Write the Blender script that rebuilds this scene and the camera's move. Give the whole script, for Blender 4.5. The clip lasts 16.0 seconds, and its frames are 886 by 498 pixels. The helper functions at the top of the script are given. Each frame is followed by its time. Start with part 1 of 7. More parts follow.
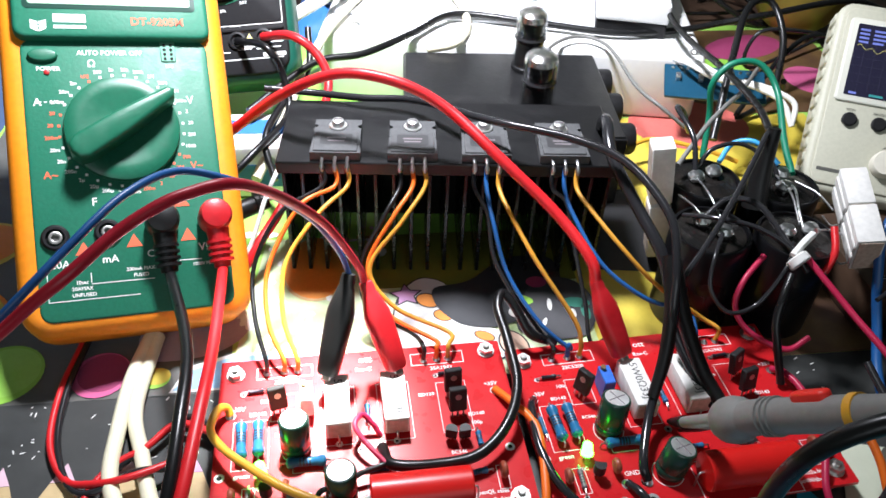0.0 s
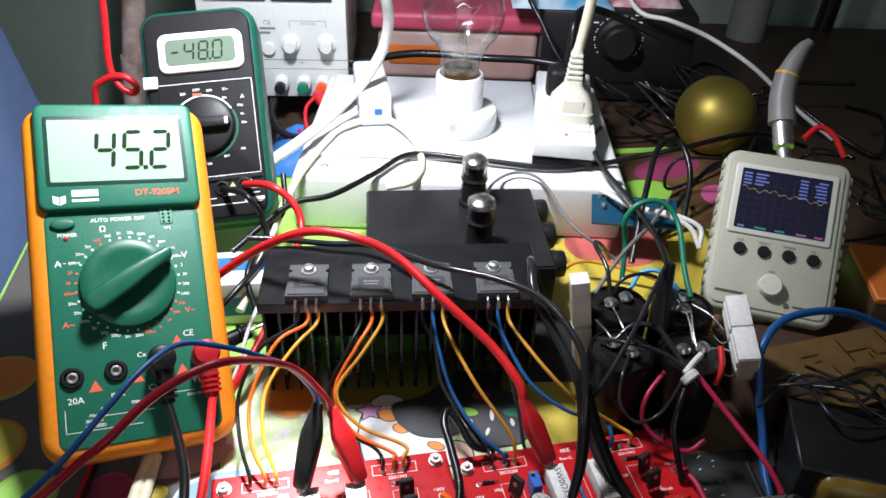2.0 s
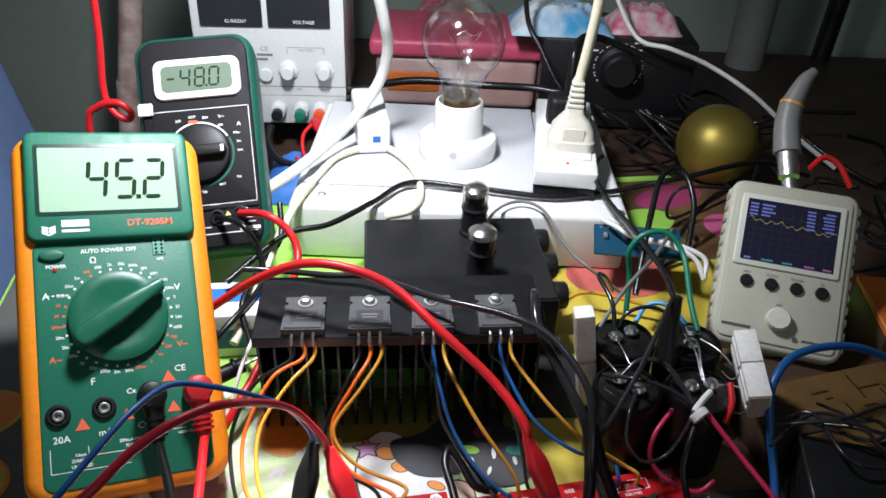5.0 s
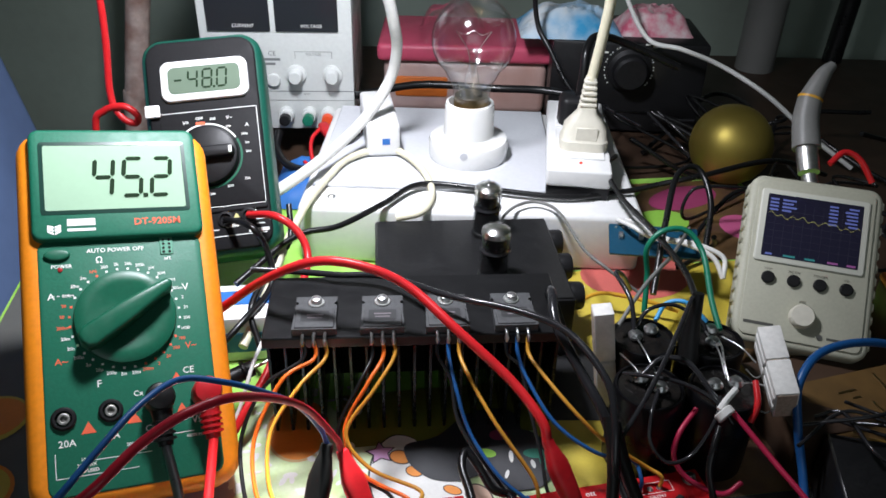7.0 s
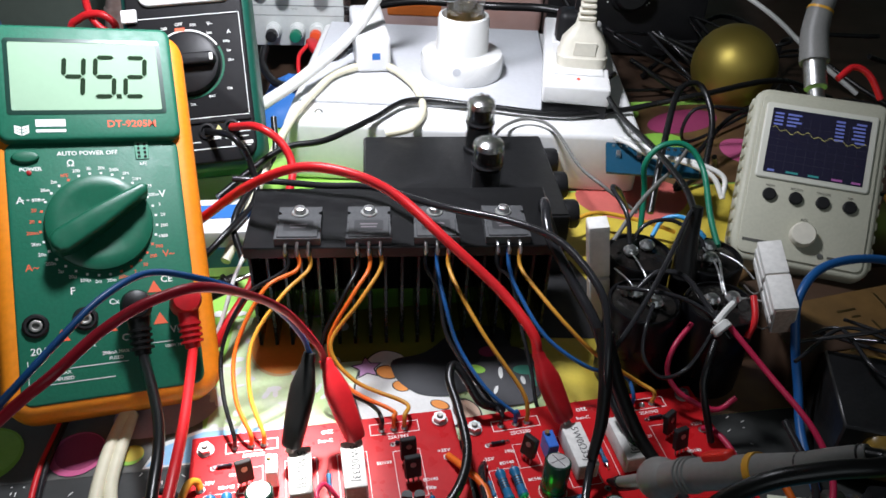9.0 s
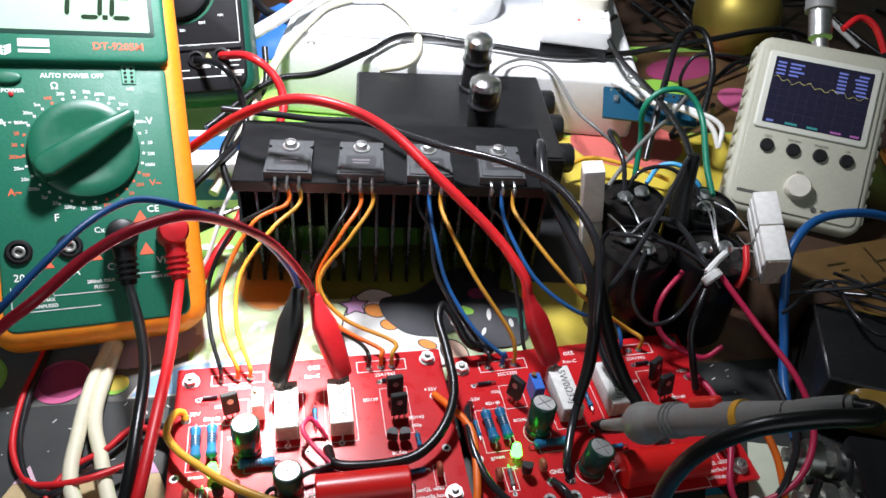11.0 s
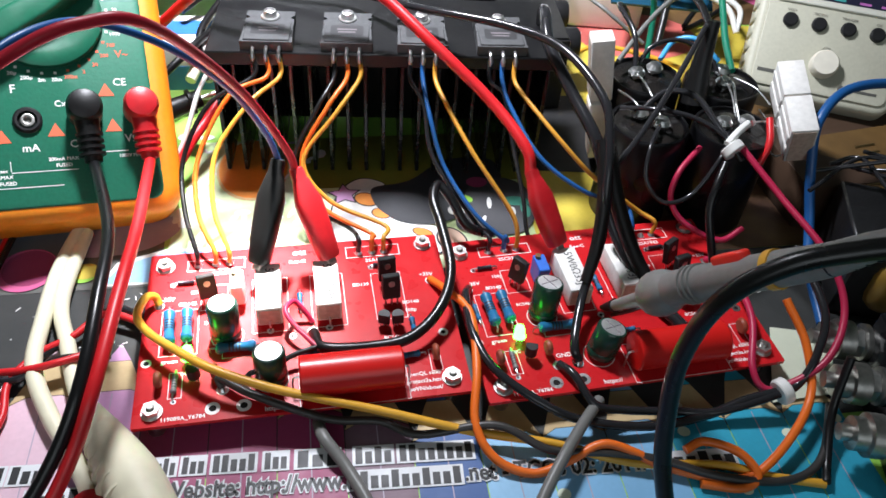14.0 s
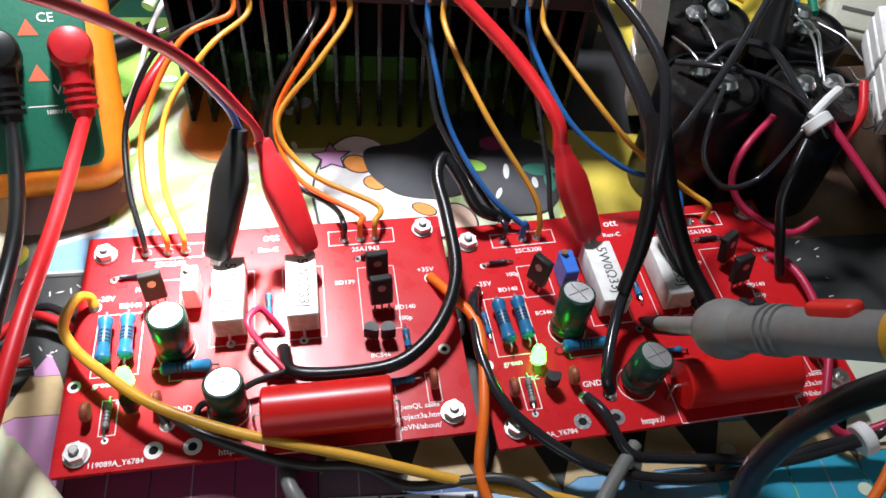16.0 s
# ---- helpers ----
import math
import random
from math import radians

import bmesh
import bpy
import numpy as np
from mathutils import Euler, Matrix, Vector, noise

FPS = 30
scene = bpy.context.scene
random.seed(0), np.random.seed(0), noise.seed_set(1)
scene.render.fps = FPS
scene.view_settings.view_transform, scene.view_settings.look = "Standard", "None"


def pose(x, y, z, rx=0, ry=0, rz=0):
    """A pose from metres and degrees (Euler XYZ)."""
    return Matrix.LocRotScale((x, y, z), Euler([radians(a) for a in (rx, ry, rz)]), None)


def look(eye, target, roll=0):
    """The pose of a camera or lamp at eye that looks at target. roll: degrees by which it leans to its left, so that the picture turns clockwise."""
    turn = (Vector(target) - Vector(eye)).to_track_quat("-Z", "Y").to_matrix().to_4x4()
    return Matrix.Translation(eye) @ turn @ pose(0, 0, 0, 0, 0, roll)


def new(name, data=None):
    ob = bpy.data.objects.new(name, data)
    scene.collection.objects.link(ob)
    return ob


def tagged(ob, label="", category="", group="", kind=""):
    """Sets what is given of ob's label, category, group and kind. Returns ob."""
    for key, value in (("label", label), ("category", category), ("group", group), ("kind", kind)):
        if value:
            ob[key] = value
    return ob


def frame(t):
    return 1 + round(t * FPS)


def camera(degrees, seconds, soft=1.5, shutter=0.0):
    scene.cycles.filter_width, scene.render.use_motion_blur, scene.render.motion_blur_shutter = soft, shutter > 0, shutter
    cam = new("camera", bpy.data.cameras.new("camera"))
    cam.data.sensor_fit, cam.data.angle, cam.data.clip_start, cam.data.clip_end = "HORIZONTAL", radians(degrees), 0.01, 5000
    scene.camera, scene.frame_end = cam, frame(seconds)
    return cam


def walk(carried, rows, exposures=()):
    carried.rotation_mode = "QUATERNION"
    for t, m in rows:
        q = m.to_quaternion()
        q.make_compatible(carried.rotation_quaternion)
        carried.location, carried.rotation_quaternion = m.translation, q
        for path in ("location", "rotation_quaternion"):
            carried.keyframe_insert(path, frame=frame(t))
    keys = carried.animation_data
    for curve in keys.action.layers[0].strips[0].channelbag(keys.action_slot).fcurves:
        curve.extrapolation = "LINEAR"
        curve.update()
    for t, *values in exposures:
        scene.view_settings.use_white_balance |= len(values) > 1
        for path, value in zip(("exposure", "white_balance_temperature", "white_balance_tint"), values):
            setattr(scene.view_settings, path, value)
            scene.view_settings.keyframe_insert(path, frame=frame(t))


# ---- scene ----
cam = camera(59.5, 16.0, soft=1.6)
PATH = [
    (0, (0.0359, 0.0393, 0.2590), (0.0134, 1.3159, -0.8188), 2.8),
    (0.5, (0.0418, 0.0326, 0.2765), (0.0109, 1.3376, -0.7678), 1.8),
    (1, (0.0426, 0.0201, 0.2983), (0.0192, 1.3610, -0.6993), 2.2),
    (1.5, (0.0451, 0.0100, 0.3166), (0.0409, 1.3685, -0.6558), 2.6),
    (2, (0.0501, 0.0033, 0.3250), (0.0610, 1.3769, -0.6266), 2.1),
    (2.5, (0.0668, 0.0008, 0.3250), (0.0852, 1.3861, -0.6091), 1.4),
    (3, (0.0568, 0.0125, 0.3183), (0.0902, 1.3969, -0.6157), 3.3),
    (3.5, (0.0493, 0.0134, 0.3192), (0.0902, 1.3952, -0.6199), 3.8),
    (4, (0.0476, 0.0142, 0.3225), (0.0869, 1.3978, -0.6132), 3.4),
    (6.5, (0.0451, 0.0159, 0.3141), (0.0468, 1.4429, -0.5556), 1.6),
    (7, (0.0434, 0.0184, 0.3083), (0.0485, 1.4387, -0.5715), 1.6),
    (7.5, (0.0418, 0.0192, 0.3033), (0.0485, 1.4253, -0.6007), 2.1),
    (8, (0.0418, 0.0201, 0.2966), (0.0543, 1.4078, -0.6341), 2.3),
    (8.5, (0.0451, 0.0201, 0.2924), (0.0610, 1.3919, -0.6617), 2.2),
    (9, (0.0468, 0.0226, 0.2857), (0.0668, 1.3752, -0.6951), 2.5),
    (11.5, (0.0443, 0.0251, 0.2782), (0.1019, 1.2967, -0.8037), 5.7),
    (12, (0.0560, 0.0192, 0.2615), (0.1136, 1.2875, -0.8255), 3.7),
    (12.5, (0.0485, 0.0276, 0.2699), (0.1086, 1.2783, -0.8355), 4.9),
    (13, (0.0518, 0.0267, 0.2699), (0.1011, 1.2791, -0.8346), 4),
    (13.5, (0.0576, 0.0226, 0.2490), (0.1086, 1.2591, -0.8731), 3.6),
    (14, (0.0510, 0.0251, 0.2373), (0.1036, 1.2382, -0.9098), 4.8),
    (14.5, (0.0468, 0.0284, 0.2381), (0.0952, 1.2198, -0.9324), 4.7),
    (15, (0.0468, 0.0393, 0.2364), (0.0952, 1.2006, -0.9641), 5.1),
    (15.5, (0.0535, 0.0652, 0.2281), (0.0894, 1.1830, -1.0134), 5),
    (16, (0.0535, 0.0902, 0.2156), (0.0944, 1.1513, -1.0744), 6.1),
]
EXPOSURES = [(0, 0.68), (1.0, 0.55), (2.0, 0.0), (4.0, -0.15), (7.0, -0.36), (9.0, -0.36), (11.5, 0.35), (13.0, 0.5), (14.0, 0.6), (15.0, 0.58), (16.0, 0.42)]
walk(cam, [(t, look(eye, target, roll)) for t, eye, target, roll in PATH], EXPOSURES)

# ---- light ----
world = bpy.data.worlds.new("room_air")
world.use_nodes = True
world.node_tree.nodes["Background"].inputs[0].default_value = (0.75, 0.85, 1.0, 1)
world.node_tree.nodes["Background"].inputs[1].default_value = 0.14
scene.world = world


def spot(name, eye, target, watts, degrees, blend, radius, colour):
    lamp = bpy.data.lights.new(name, "SPOT")
    lamp.energy, lamp.spot_size, lamp.spot_blend, lamp.shadow_soft_size, lamp.color = watts, radians(degrees), blend, radius, colour
    ob = new(name, lamp)
    ob.matrix_world = look(eye, target)
    return ob


# a desk lamp over the bench, with its bright middle on the first amplifier board
LAMP = (-0.03, 0.41, 0.40)
spot("desk_lamp_light", LAMP, (-0.07, 0.53, 0.0), 14.8, 145, 1.0, 0.03, (0.94, 0.96, 1.05))
spot("desk_lamp_beam", LAMP, (-0.018, 0.239, 0.01), 75.0, 11.5, 1.0, 0.016, (1.0, 1.0, 0.98))

# added fill light behind the viewer, with no seen source, to lift the darks
fill_lamp = bpy.data.lights.new("unseen_fill_light", "AREA")
fill_lamp.shape, fill_lamp.size, fill_lamp.size_y, fill_lamp.energy, fill_lamp.color = "RECTANGLE", 1.4, 0.9, 3.8, (0.86, 0.95, 1.0)
new("unseen_fill_light", fill_lamp).matrix_world = look((0.1, -1.38, 0.85), (0.1, 0.4, 0.1))

# ---- materials ----


def mat(name, colour, rough=0.5, metal=0.0, grain=0.0, scale=200.0, bump=0.0, spec=0.5, stain=0.0, stain_scale=20.0, second=None, glow=0.0, trans=0.0, alpha=1.0, coat=0.0, ior=1.45):
    m = bpy.data.materials.new(name)
    m.use_nodes = True
    nt = m.node_tree
    b = nt.nodes["Principled BSDF"]
    b.inputs["Base Color"].default_value = (*colour, 1)
    b.inputs["Roughness"].default_value = rough
    b.inputs["Metallic"].default_value = metal
    b.inputs["Specular IOR Level"].default_value = spec
    b.inputs["Transmission Weight"].default_value = trans
    b.inputs["IOR"].default_value = ior
    b.inputs["Alpha"].default_value = alpha
    b.inputs["Coat Weight"].default_value = coat
    if glow:
        b.inputs["Emission Color"].default_value = (*colour, 1)
        b.inputs["Emission Strength"].default_value = glow
    coords = nt.nodes.new("ShaderNodeTexCoord")
    out = None
    for amount, size, tone in ((stain, stain_scale, second), (grain, scale, None)):
        if not amount:
            continue
        tex = nt.nodes.new("ShaderNodeTexNoise")
        tex.inputs["Scale"].default_value = size
        tex.inputs["Detail"].default_value = 6
        nt.links.new(coords.outputs["Object"], tex.inputs["Vector"])
        ramp = nt.nodes.new("ShaderNodeMapRange")
        ramp.inputs["From Min"].default_value, ramp.inputs["From Max"].default_value = 0.35, 0.65
        ramp.inputs["To Max"].default_value = amount
        nt.links.new(tex.outputs["Fac"], ramp.inputs["Value"])
        mix = nt.nodes.new("ShaderNodeMix")
        mix.data_type = "RGBA"
        mix.inputs["A"].default_value = (*colour, 1)
        mix.inputs["B"].default_value = (*(tone or tuple(c * 0.45 for c in colour)), 1)
        if out:
            nt.links.new(out, mix.inputs["A"])
        nt.links.new(ramp.outputs["Result"], mix.inputs["Factor"])
        out = mix.outputs["Result"]
    if out:
        nt.links.new(out, b.inputs["Base Color"])
    if grain or stain:
        wear = nt.nodes.new("ShaderNodeTexNoise")
        wear.inputs["Scale"].default_value = scale * 0.3
        nt.links.new(coords.outputs["Object"], wear.inputs["Vector"])
        span = nt.nodes.new("ShaderNodeMapRange")
        span.inputs["To Min"].default_value, span.inputs["To Max"].default_value = max(0.02, rough - 0.12), min(1, rough + 0.12)
        nt.links.new(wear.outputs["Fac"], span.inputs["Value"])
        nt.links.new(span.outputs["Result"], b.inputs["Roughness"])
    if bump:
        tex = nt.nodes.new("ShaderNodeTexNoise")
        tex.inputs["Scale"].default_value = scale
        tex.inputs["Detail"].default_value = 4
        nt.links.new(coords.outputs["Object"], tex.inputs["Vector"])
        node = nt.nodes.new("ShaderNodeBump")
        node.inputs["Strength"].default_value = bump
        node.inputs["Distance"].default_value = 0.0006
        nt.links.new(tex.outputs["Fac"], node.inputs["Height"])
        nt.links.new(node.outputs["Normal"], b.inputs["Normal"])
    return m


BLACK = mat("black_plastic", (0.013, 0.013, 0.014), 0.45, spec=0.3, grain=0.4, scale=300, bump=0.1)
FIN_SHEEN = mat("glossy_black_fin", (0.017, 0.018, 0.02), 0.26, metal=0.6, grain=0.3, scale=400, bump=0.05)
BLACK_PAINT = mat("black_painted_steel", (0.012, 0.012, 0.013), 0.34, grain=0.5, scale=500, bump=0.12, stain=0.25, stain_scale=35, second=(0.03, 0.03, 0.031))
BLACK_FIN = mat("black_anodised_aluminium", (0.011, 0.011, 0.012), 0.36, metal=0.3, grain=0.3, scale=400, bump=0.05)
DUSTY_EPOXY = mat("dusty_black_epoxy", (0.075, 0.077, 0.08), 0.5, grain=0.4, scale=500, bump=0.12, stain=0.3, stain_scale=90, second=(0.04, 0.04, 0.042))
EPOXY = mat("black_epoxy", (0.009, 0.009, 0.0095), 0.5, grain=0.3, scale=500, bump=0.1)
GREY_PRINT = mat("grey_laser_print", (0.03, 0.03, 0.032), 0.45)
CHROME = mat("bright_steel", (0.82, 0.82, 0.8), 0.36, 1.0, grain=0.3, scale=600)
DULL_STEEL = mat("dull_zinc", (0.5, 0.49, 0.46), 0.38, 1.0, grain=0.4, scale=500)
SOLDER = mat("solder", (0.68, 0.68, 0.68), 0.3, 1.0, grain=0.3, scale=800, bump=0.3)
BRASS = mat("dark_brass", (0.35, 0.25, 0.12), 0.35, 1.0)
PCB_RED = mat("red_solder_mask", (0.52, 0.014, 0.018), 0.3, grain=0.12, scale=350, bump=0.04, spec=0.22, stain=0.2, stain_scale=40, second=(0.42, 0.008, 0.012))
SILK = mat("white_silkscreen", (0.82, 0.8, 0.78), 0.6)
FILM_RED = mat("red_film_capacitor", (0.6, 0.012, 0.01), 0.28, grain=0.15, scale=60, spec=0.5)
CERAMIC = mat("white_cement", (0.74, 0.73, 0.7), 0.75, grain=0.25, scale=300, bump=0.35, stain=0.15, stain_scale=60, second=(0.6, 0.56, 0.5))
CEMENT_FACE = mat("beige_cement_fill", (0.5, 0.4, 0.32), 0.9, grain=0.4, scale=500, bump=0.5)
INK = mat("black_ink", (0.05, 0.05, 0.05), 0.7)
RES_BLUE = mat("blue_resistor_lacquer", (0.018, 0.13, 0.27), 0.3, grain=0.15, scale=300, spec=0.35)
RES_BAND = mat("resistor_band", (0.012, 0.012, 0.02), 0.35)
SLEEVE = mat("dark_green_sleeve", (0.012, 0.045, 0.03), 0.25, grain=0.2, scale=120, spec=0.6)
GOLD_PRINT = mat("gold_stripe_print", (0.65, 0.6, 0.25), 0.4)
CAN_TOP = mat("aluminium_can_top", (0.88, 0.88, 0.88), 0.5, 1.0, grain=0.2, scale=300)
LED_GREEN = mat("green_led", (0.045, 1.0, 0.05), 0.2, glow=12.0)
TRIM_BLUE = mat("blue_trimmer", (0.03, 0.14, 0.55), 0.4, grain=0.2, scale=300)
DISC_BROWN = mat("brown_ceramic_disc", (0.28, 0.06, 0.03), 0.45, grain=0.2, scale=300)
HOLE = mat("drilled_hole", (0.006, 0.005, 0.005), 0.9)
DIODE = mat("banded_grey_body", (0.16, 0.14, 0.15), 0.4)
METER_GREEN = mat("dark_green_plastic", (0.012, 0.135, 0.078), 0.45, spec=0.35, grain=0.2, scale=700, bump=0.15, stain=0.12, stain_scale=25, second=(0.014, 0.14, 0.08))
KNOB_GREEN = mat("green_knob_plastic", (0.009, 0.11, 0.06), 0.36, grain=0.2, scale=500, bump=0.08)
HOLSTER = mat("orange_rubber_holster", (0.88, 0.27, 0.01), 0.5, grain=0.18, scale=400, bump=0.12, stain=0.2, stain_scale=25, second=(0.7, 0.18, 0.01))
LCD_BACK = mat("pale_green_lcd", (0.31, 0.46, 0.32), 0.5, spec=0.12, grain=0.05, scale=300, stain=0.3, stain_scale=14, second=(0.25, 0.4, 0.27))
LCD_DIM = mat("grey_green_lcd", (0.12, 0.165, 0.12), 0.5, spec=0.1, grain=0.05)
LCD_SEG = mat("lcd_segment", (0.02, 0.035, 0.02), 0.8, spec=0.0)
WHITE_PRINT = mat("white_panel_print", (0.8, 0.82, 0.78), 0.6)
RED_PRINT = mat("red_panel_print", (0.75, 0.12, 0.05), 0.6)
WHITE_PLASTIC = mat("white_plastic", (0.8, 0.8, 0.79), 0.4, grain=0.08, scale=200, stain=0.08, stain_scale=20)
GREY_WHITE = mat("grey_white_sheet", (0.62, 0.63, 0.66), 0.45, grain=0.08, scale=300, stain=0.12, stain_scale=12)
PORCELAIN = mat("white_porcelain", (0.82, 0.82, 0.8), 0.25, grain=0.05, scale=100, coat=0.4)
CREAM = mat("cream_plug_plastic", (0.68, 0.65, 0.55), 0.45, grain=0.1, scale=300)
IVORY = mat("ivory_cable", (0.74, 0.7, 0.52), 0.5, grain=0.12, scale=200, bump=0.05)
SCOPE_BODY = mat("warm_grey_plastic", (0.46, 0.455, 0.36), 0.5, grain=0.12, scale=600, bump=0.12, stain=0.1, stain_scale=30)
SCREEN = mat("dark_blue_screen", (0.014, 0.013, 0.03), 0.18, glow=0.12, coat=0.5)
SCREEN_TEXT = mat("lit_blue_readout", (0.12, 0.15, 0.42), 0.4, glow=0.22)
SCREEN_TRACE = mat("lit_yellow_trace", (0.45, 0.42, 0.12), 0.4, glow=0.25)
SCREEN_GRID = mat("dim_grid", (0.03, 0.03, 0.045), 0.4, glow=0.15)
SCREEN_TEAL = mat("lit_teal_bar", (0.03, 0.2, 0.2), 0.4, glow=0.25)
SCREEN_PINK = mat("lit_pink_bar", (0.26, 0.08, 0.24), 0.4, glow=0.25)
PSU_GREY = mat("light_grey_painted_panel", (0.6, 0.62, 0.6), 0.45, grain=0.1, scale=300, stain=0.1, stain_scale=15)
DARK_WINDOW = mat("smoked_window", (0.02, 0.022, 0.026), 0.15)
GOLD_BALL = mat("gold_satin_ball", (0.36, 0.28, 0.06), 0.46, metal=0.75, grain=0.15, scale=60)
GLASS = mat("clear_glass", (1, 1, 1), 0.0, trans=1.0, ior=1.45)
GETTER = mat("silver_getter", (0.85, 0.83, 0.8), 0.24, 1.0)
TUBE_DARK = mat("black_tube_anode", (0.012, 0.012, 0.013), 0.25, coat=0.5, grain=0.4, scale=300)
TUBE_METAL = mat("dark_tube_plate", (0.05, 0.05, 0.055), 0.4, 0.7)
PINK_LID = mat("pink_plastic_lid", (0.6, 0.09, 0.16), 0.4, grain=0.15, scale=100)
TUB_CLEAR = mat("cloudy_plastic_tub", (0.55, 0.42, 0.4), 0.35, grain=0.2, scale=60, stain=0.5, stain_scale=14, second=(0.4, 0.16, 0.09))
ORANGE_LABEL = mat("orange_contents", (0.7, 0.18, 0.03), 0.5, stain=0.4, stain_scale=30)
WALL_GREEN = mat("grey_green_wall_paint", (0.33, 0.4, 0.34), 0.7, grain=0.1, scale=60, bump=0.1, stain=0.35, stain_scale=5, second=(0.2, 0.22, 0.18))
CEIL = mat("ceiling_paint", (0.6, 0.6, 0.57), 0.8, grain=0.1, scale=30)
FLOORM = mat("dark_floor", (0.1, 0.09, 0.08), 0.6, grain=0.3, scale=20)
RUST = mat("peeling_painted_pole", (0.6, 0.48, 0.42), 0.7, grain=0.4, scale=120, bump=0.4, stain=0.8, stain_scale=35, second=(0.2, 0.08, 0.05))
PIPE_GREY = mat("grey_pipe", (0.2, 0.2, 0.19), 0.5, stain=0.3, stain_scale=10)
BLUE_PLASTIC = mat("pale_blue_plastic", (0.2, 0.3, 0.55), 0.45, grain=0.1, scale=60)
BLUE_BOX = mat("blue_card", (0.03, 0.16, 0.5), 0.5, stain=0.2, stain_scale=40)
SNACK = mat("printed_blue_white_film", (0.72, 0.75, 0.75), 0.3, stain=1.0, stain_scale=22, second=(0.04, 0.3, 0.55))
SNACK_PINK = mat("pink_white_print", (0.6, 0.12, 0.2), 0.5, stain=0.9, stain_scale=90, second=(0.7, 0.6, 0.6))
WOOD_DARK = mat("dark_brown_wood", (0.07, 0.04, 0.025), 0.5, grain=0.5, scale=60, bump=0.15, stain=0.5, stain_scale=12, second=(0.03, 0.018, 0.012))
BLUE_PCB = mat("blue_solder_mask", (0.008, 0.06, 0.11), 0.35, grain=0.2, scale=300)
PAPER = mat("pale_green_paper", (0.6, 0.64, 0.5), 0.7, grain=0.08, scale=200)
CLEAR_BAG = mat("clear_polythene", (0.9, 0.92, 0.95), 0.12, trans=1.0, alpha=0.3, bump=1.0, scale=40)


def cable(name, colour, rough=0.38):
    return mat(name, colour, rough, grain=0.12, scale=250, bump=0.04, spec=0.5)


C_BLACK, C_RED = cable("black_cable_skin", (0.007, 0.007, 0.0075), 0.3), cable("red_cable_skin", (0.62, 0.015, 0.02))
C_YELLOW, C_ORANGE = cable("yellow_wire_skin", (0.66, 0.34, 0.03)), cable("orange_wire_skin", (0.78, 0.15, 0.015))
C_AMBER = cable("amber_wire_skin", (0.58, 0.27, 0.03))
C_BLUE, C_GREEN = cable("blue_wire_skin", (0.012, 0.09, 0.28)), cable("green_wire_skin", (0.005, 0.16, 0.09))
C_GREY, C_WHITE = cable("grey_lead_skin", (0.16, 0.16, 0.15)), cable("white_wire_skin", (0.75, 0.75, 0.72))
C_PINK, C_BROWN = cable("crimson_wire_skin", (0.42, 0.015, 0.06)), cable("brown_wire_skin", (0.3, 0.1, 0.03))
C_BAREBLACK = cable("glossy_black_wire_skin", (0.018, 0.018, 0.02), 0.18)
PROBE_GREY = mat("mid_grey_probe_plastic", (0.2, 0.2, 0.19), 0.45, grain=0.15, scale=500, bump=0.08)
BOOT_RED = mat("red_rubber_boot", (0.5, 0.012, 0.018), 0.42, grain=0.2, scale=300, bump=0.1)
BOOT_BLACK = mat("black_rubber_boot", (0.007, 0.007, 0.007), 0.4, spec=0.35, grain=0.2, scale=300, bump=0.1)



def thin_glass(name, gloss):
    """A clear thin wall: straight through, with a glancing gloss."""
    m = bpy.data.materials.new(name)
    m.use_nodes = True
    nt = m.node_tree
    nt.nodes.remove(nt.nodes["Principled BSDF"])
    clear, shine, edge, mix = (nt.nodes.new("ShaderNode" + k) for k in ("BsdfTransparent", "BsdfGlossy", "LayerWeight", "MixShader"))
    clear.inputs["Color"].default_value = (0.94, 0.95, 0.95, 1)
    shine.inputs["Roughness"].default_value = 0.1
    steep, span = nt.nodes.new("ShaderNodeMath"), nt.nodes.new("ShaderNodeMapRange")
    steep.operation = "POWER"
    steep.inputs[1].default_value = 2.6
    span.inputs["To Min"].default_value, span.inputs["To Max"].default_value = 0.08, gloss
    nt.links.new(edge.outputs["Facing"], steep.inputs[0])
    nt.links.new(steep.outputs[0], span.inputs["Value"])
    nt.links.new(span.outputs["Result"], mix.inputs[0])
    nt.links.new(clear.outputs[0], mix.inputs[1])
    nt.links.new(shine.outputs[0], mix.inputs[2])
    nt.links.new(mix.outputs[0], nt.nodes["Material Output"].inputs["Surface"])
    return m


BULB_GLASS = thin_glass("thin_clear_glass", 0.7)

# ---- builders ----


def mesh_of(bm, name, material, smooth=True):
    me = bpy.data.meshes.new(name)
    bmesh.ops.recalc_face_normals(bm, faces=bm.faces)
    bm.to_mesh(me)
    bm.free()
    if material:
        for x in material if isinstance(material, (list, tuple)) else [material]:
            me.materials.append(x)
    if smooth:
        me.polygons.foreach_set("use_smooth", [True] * len(me.polygons))
        me.set_sharp_from_angle(angle=radians(38))
    return me


def part(name, bm, material, parent, label="", smooth=True):
    ob = new(name, mesh_of(bm, name, material, smooth))
    ob.parent = parent
    return tagged(ob, label)


def single(name, bm, material, label, category, m=None, group="", kind="", smooth=True):
    ob = new(name, mesh_of(bm, name, material, smooth))
    if m is not None:
        ob.matrix_world = m
    return tagged(ob, label, category, group, kind)


def thing(name, label, category, m=None, group="", kind=""):
    ob = new(name)
    ob.empty_display_size = 0.01
    if m is not None:
        ob.matrix_world = m
    return tagged(ob, label, category, group, kind)


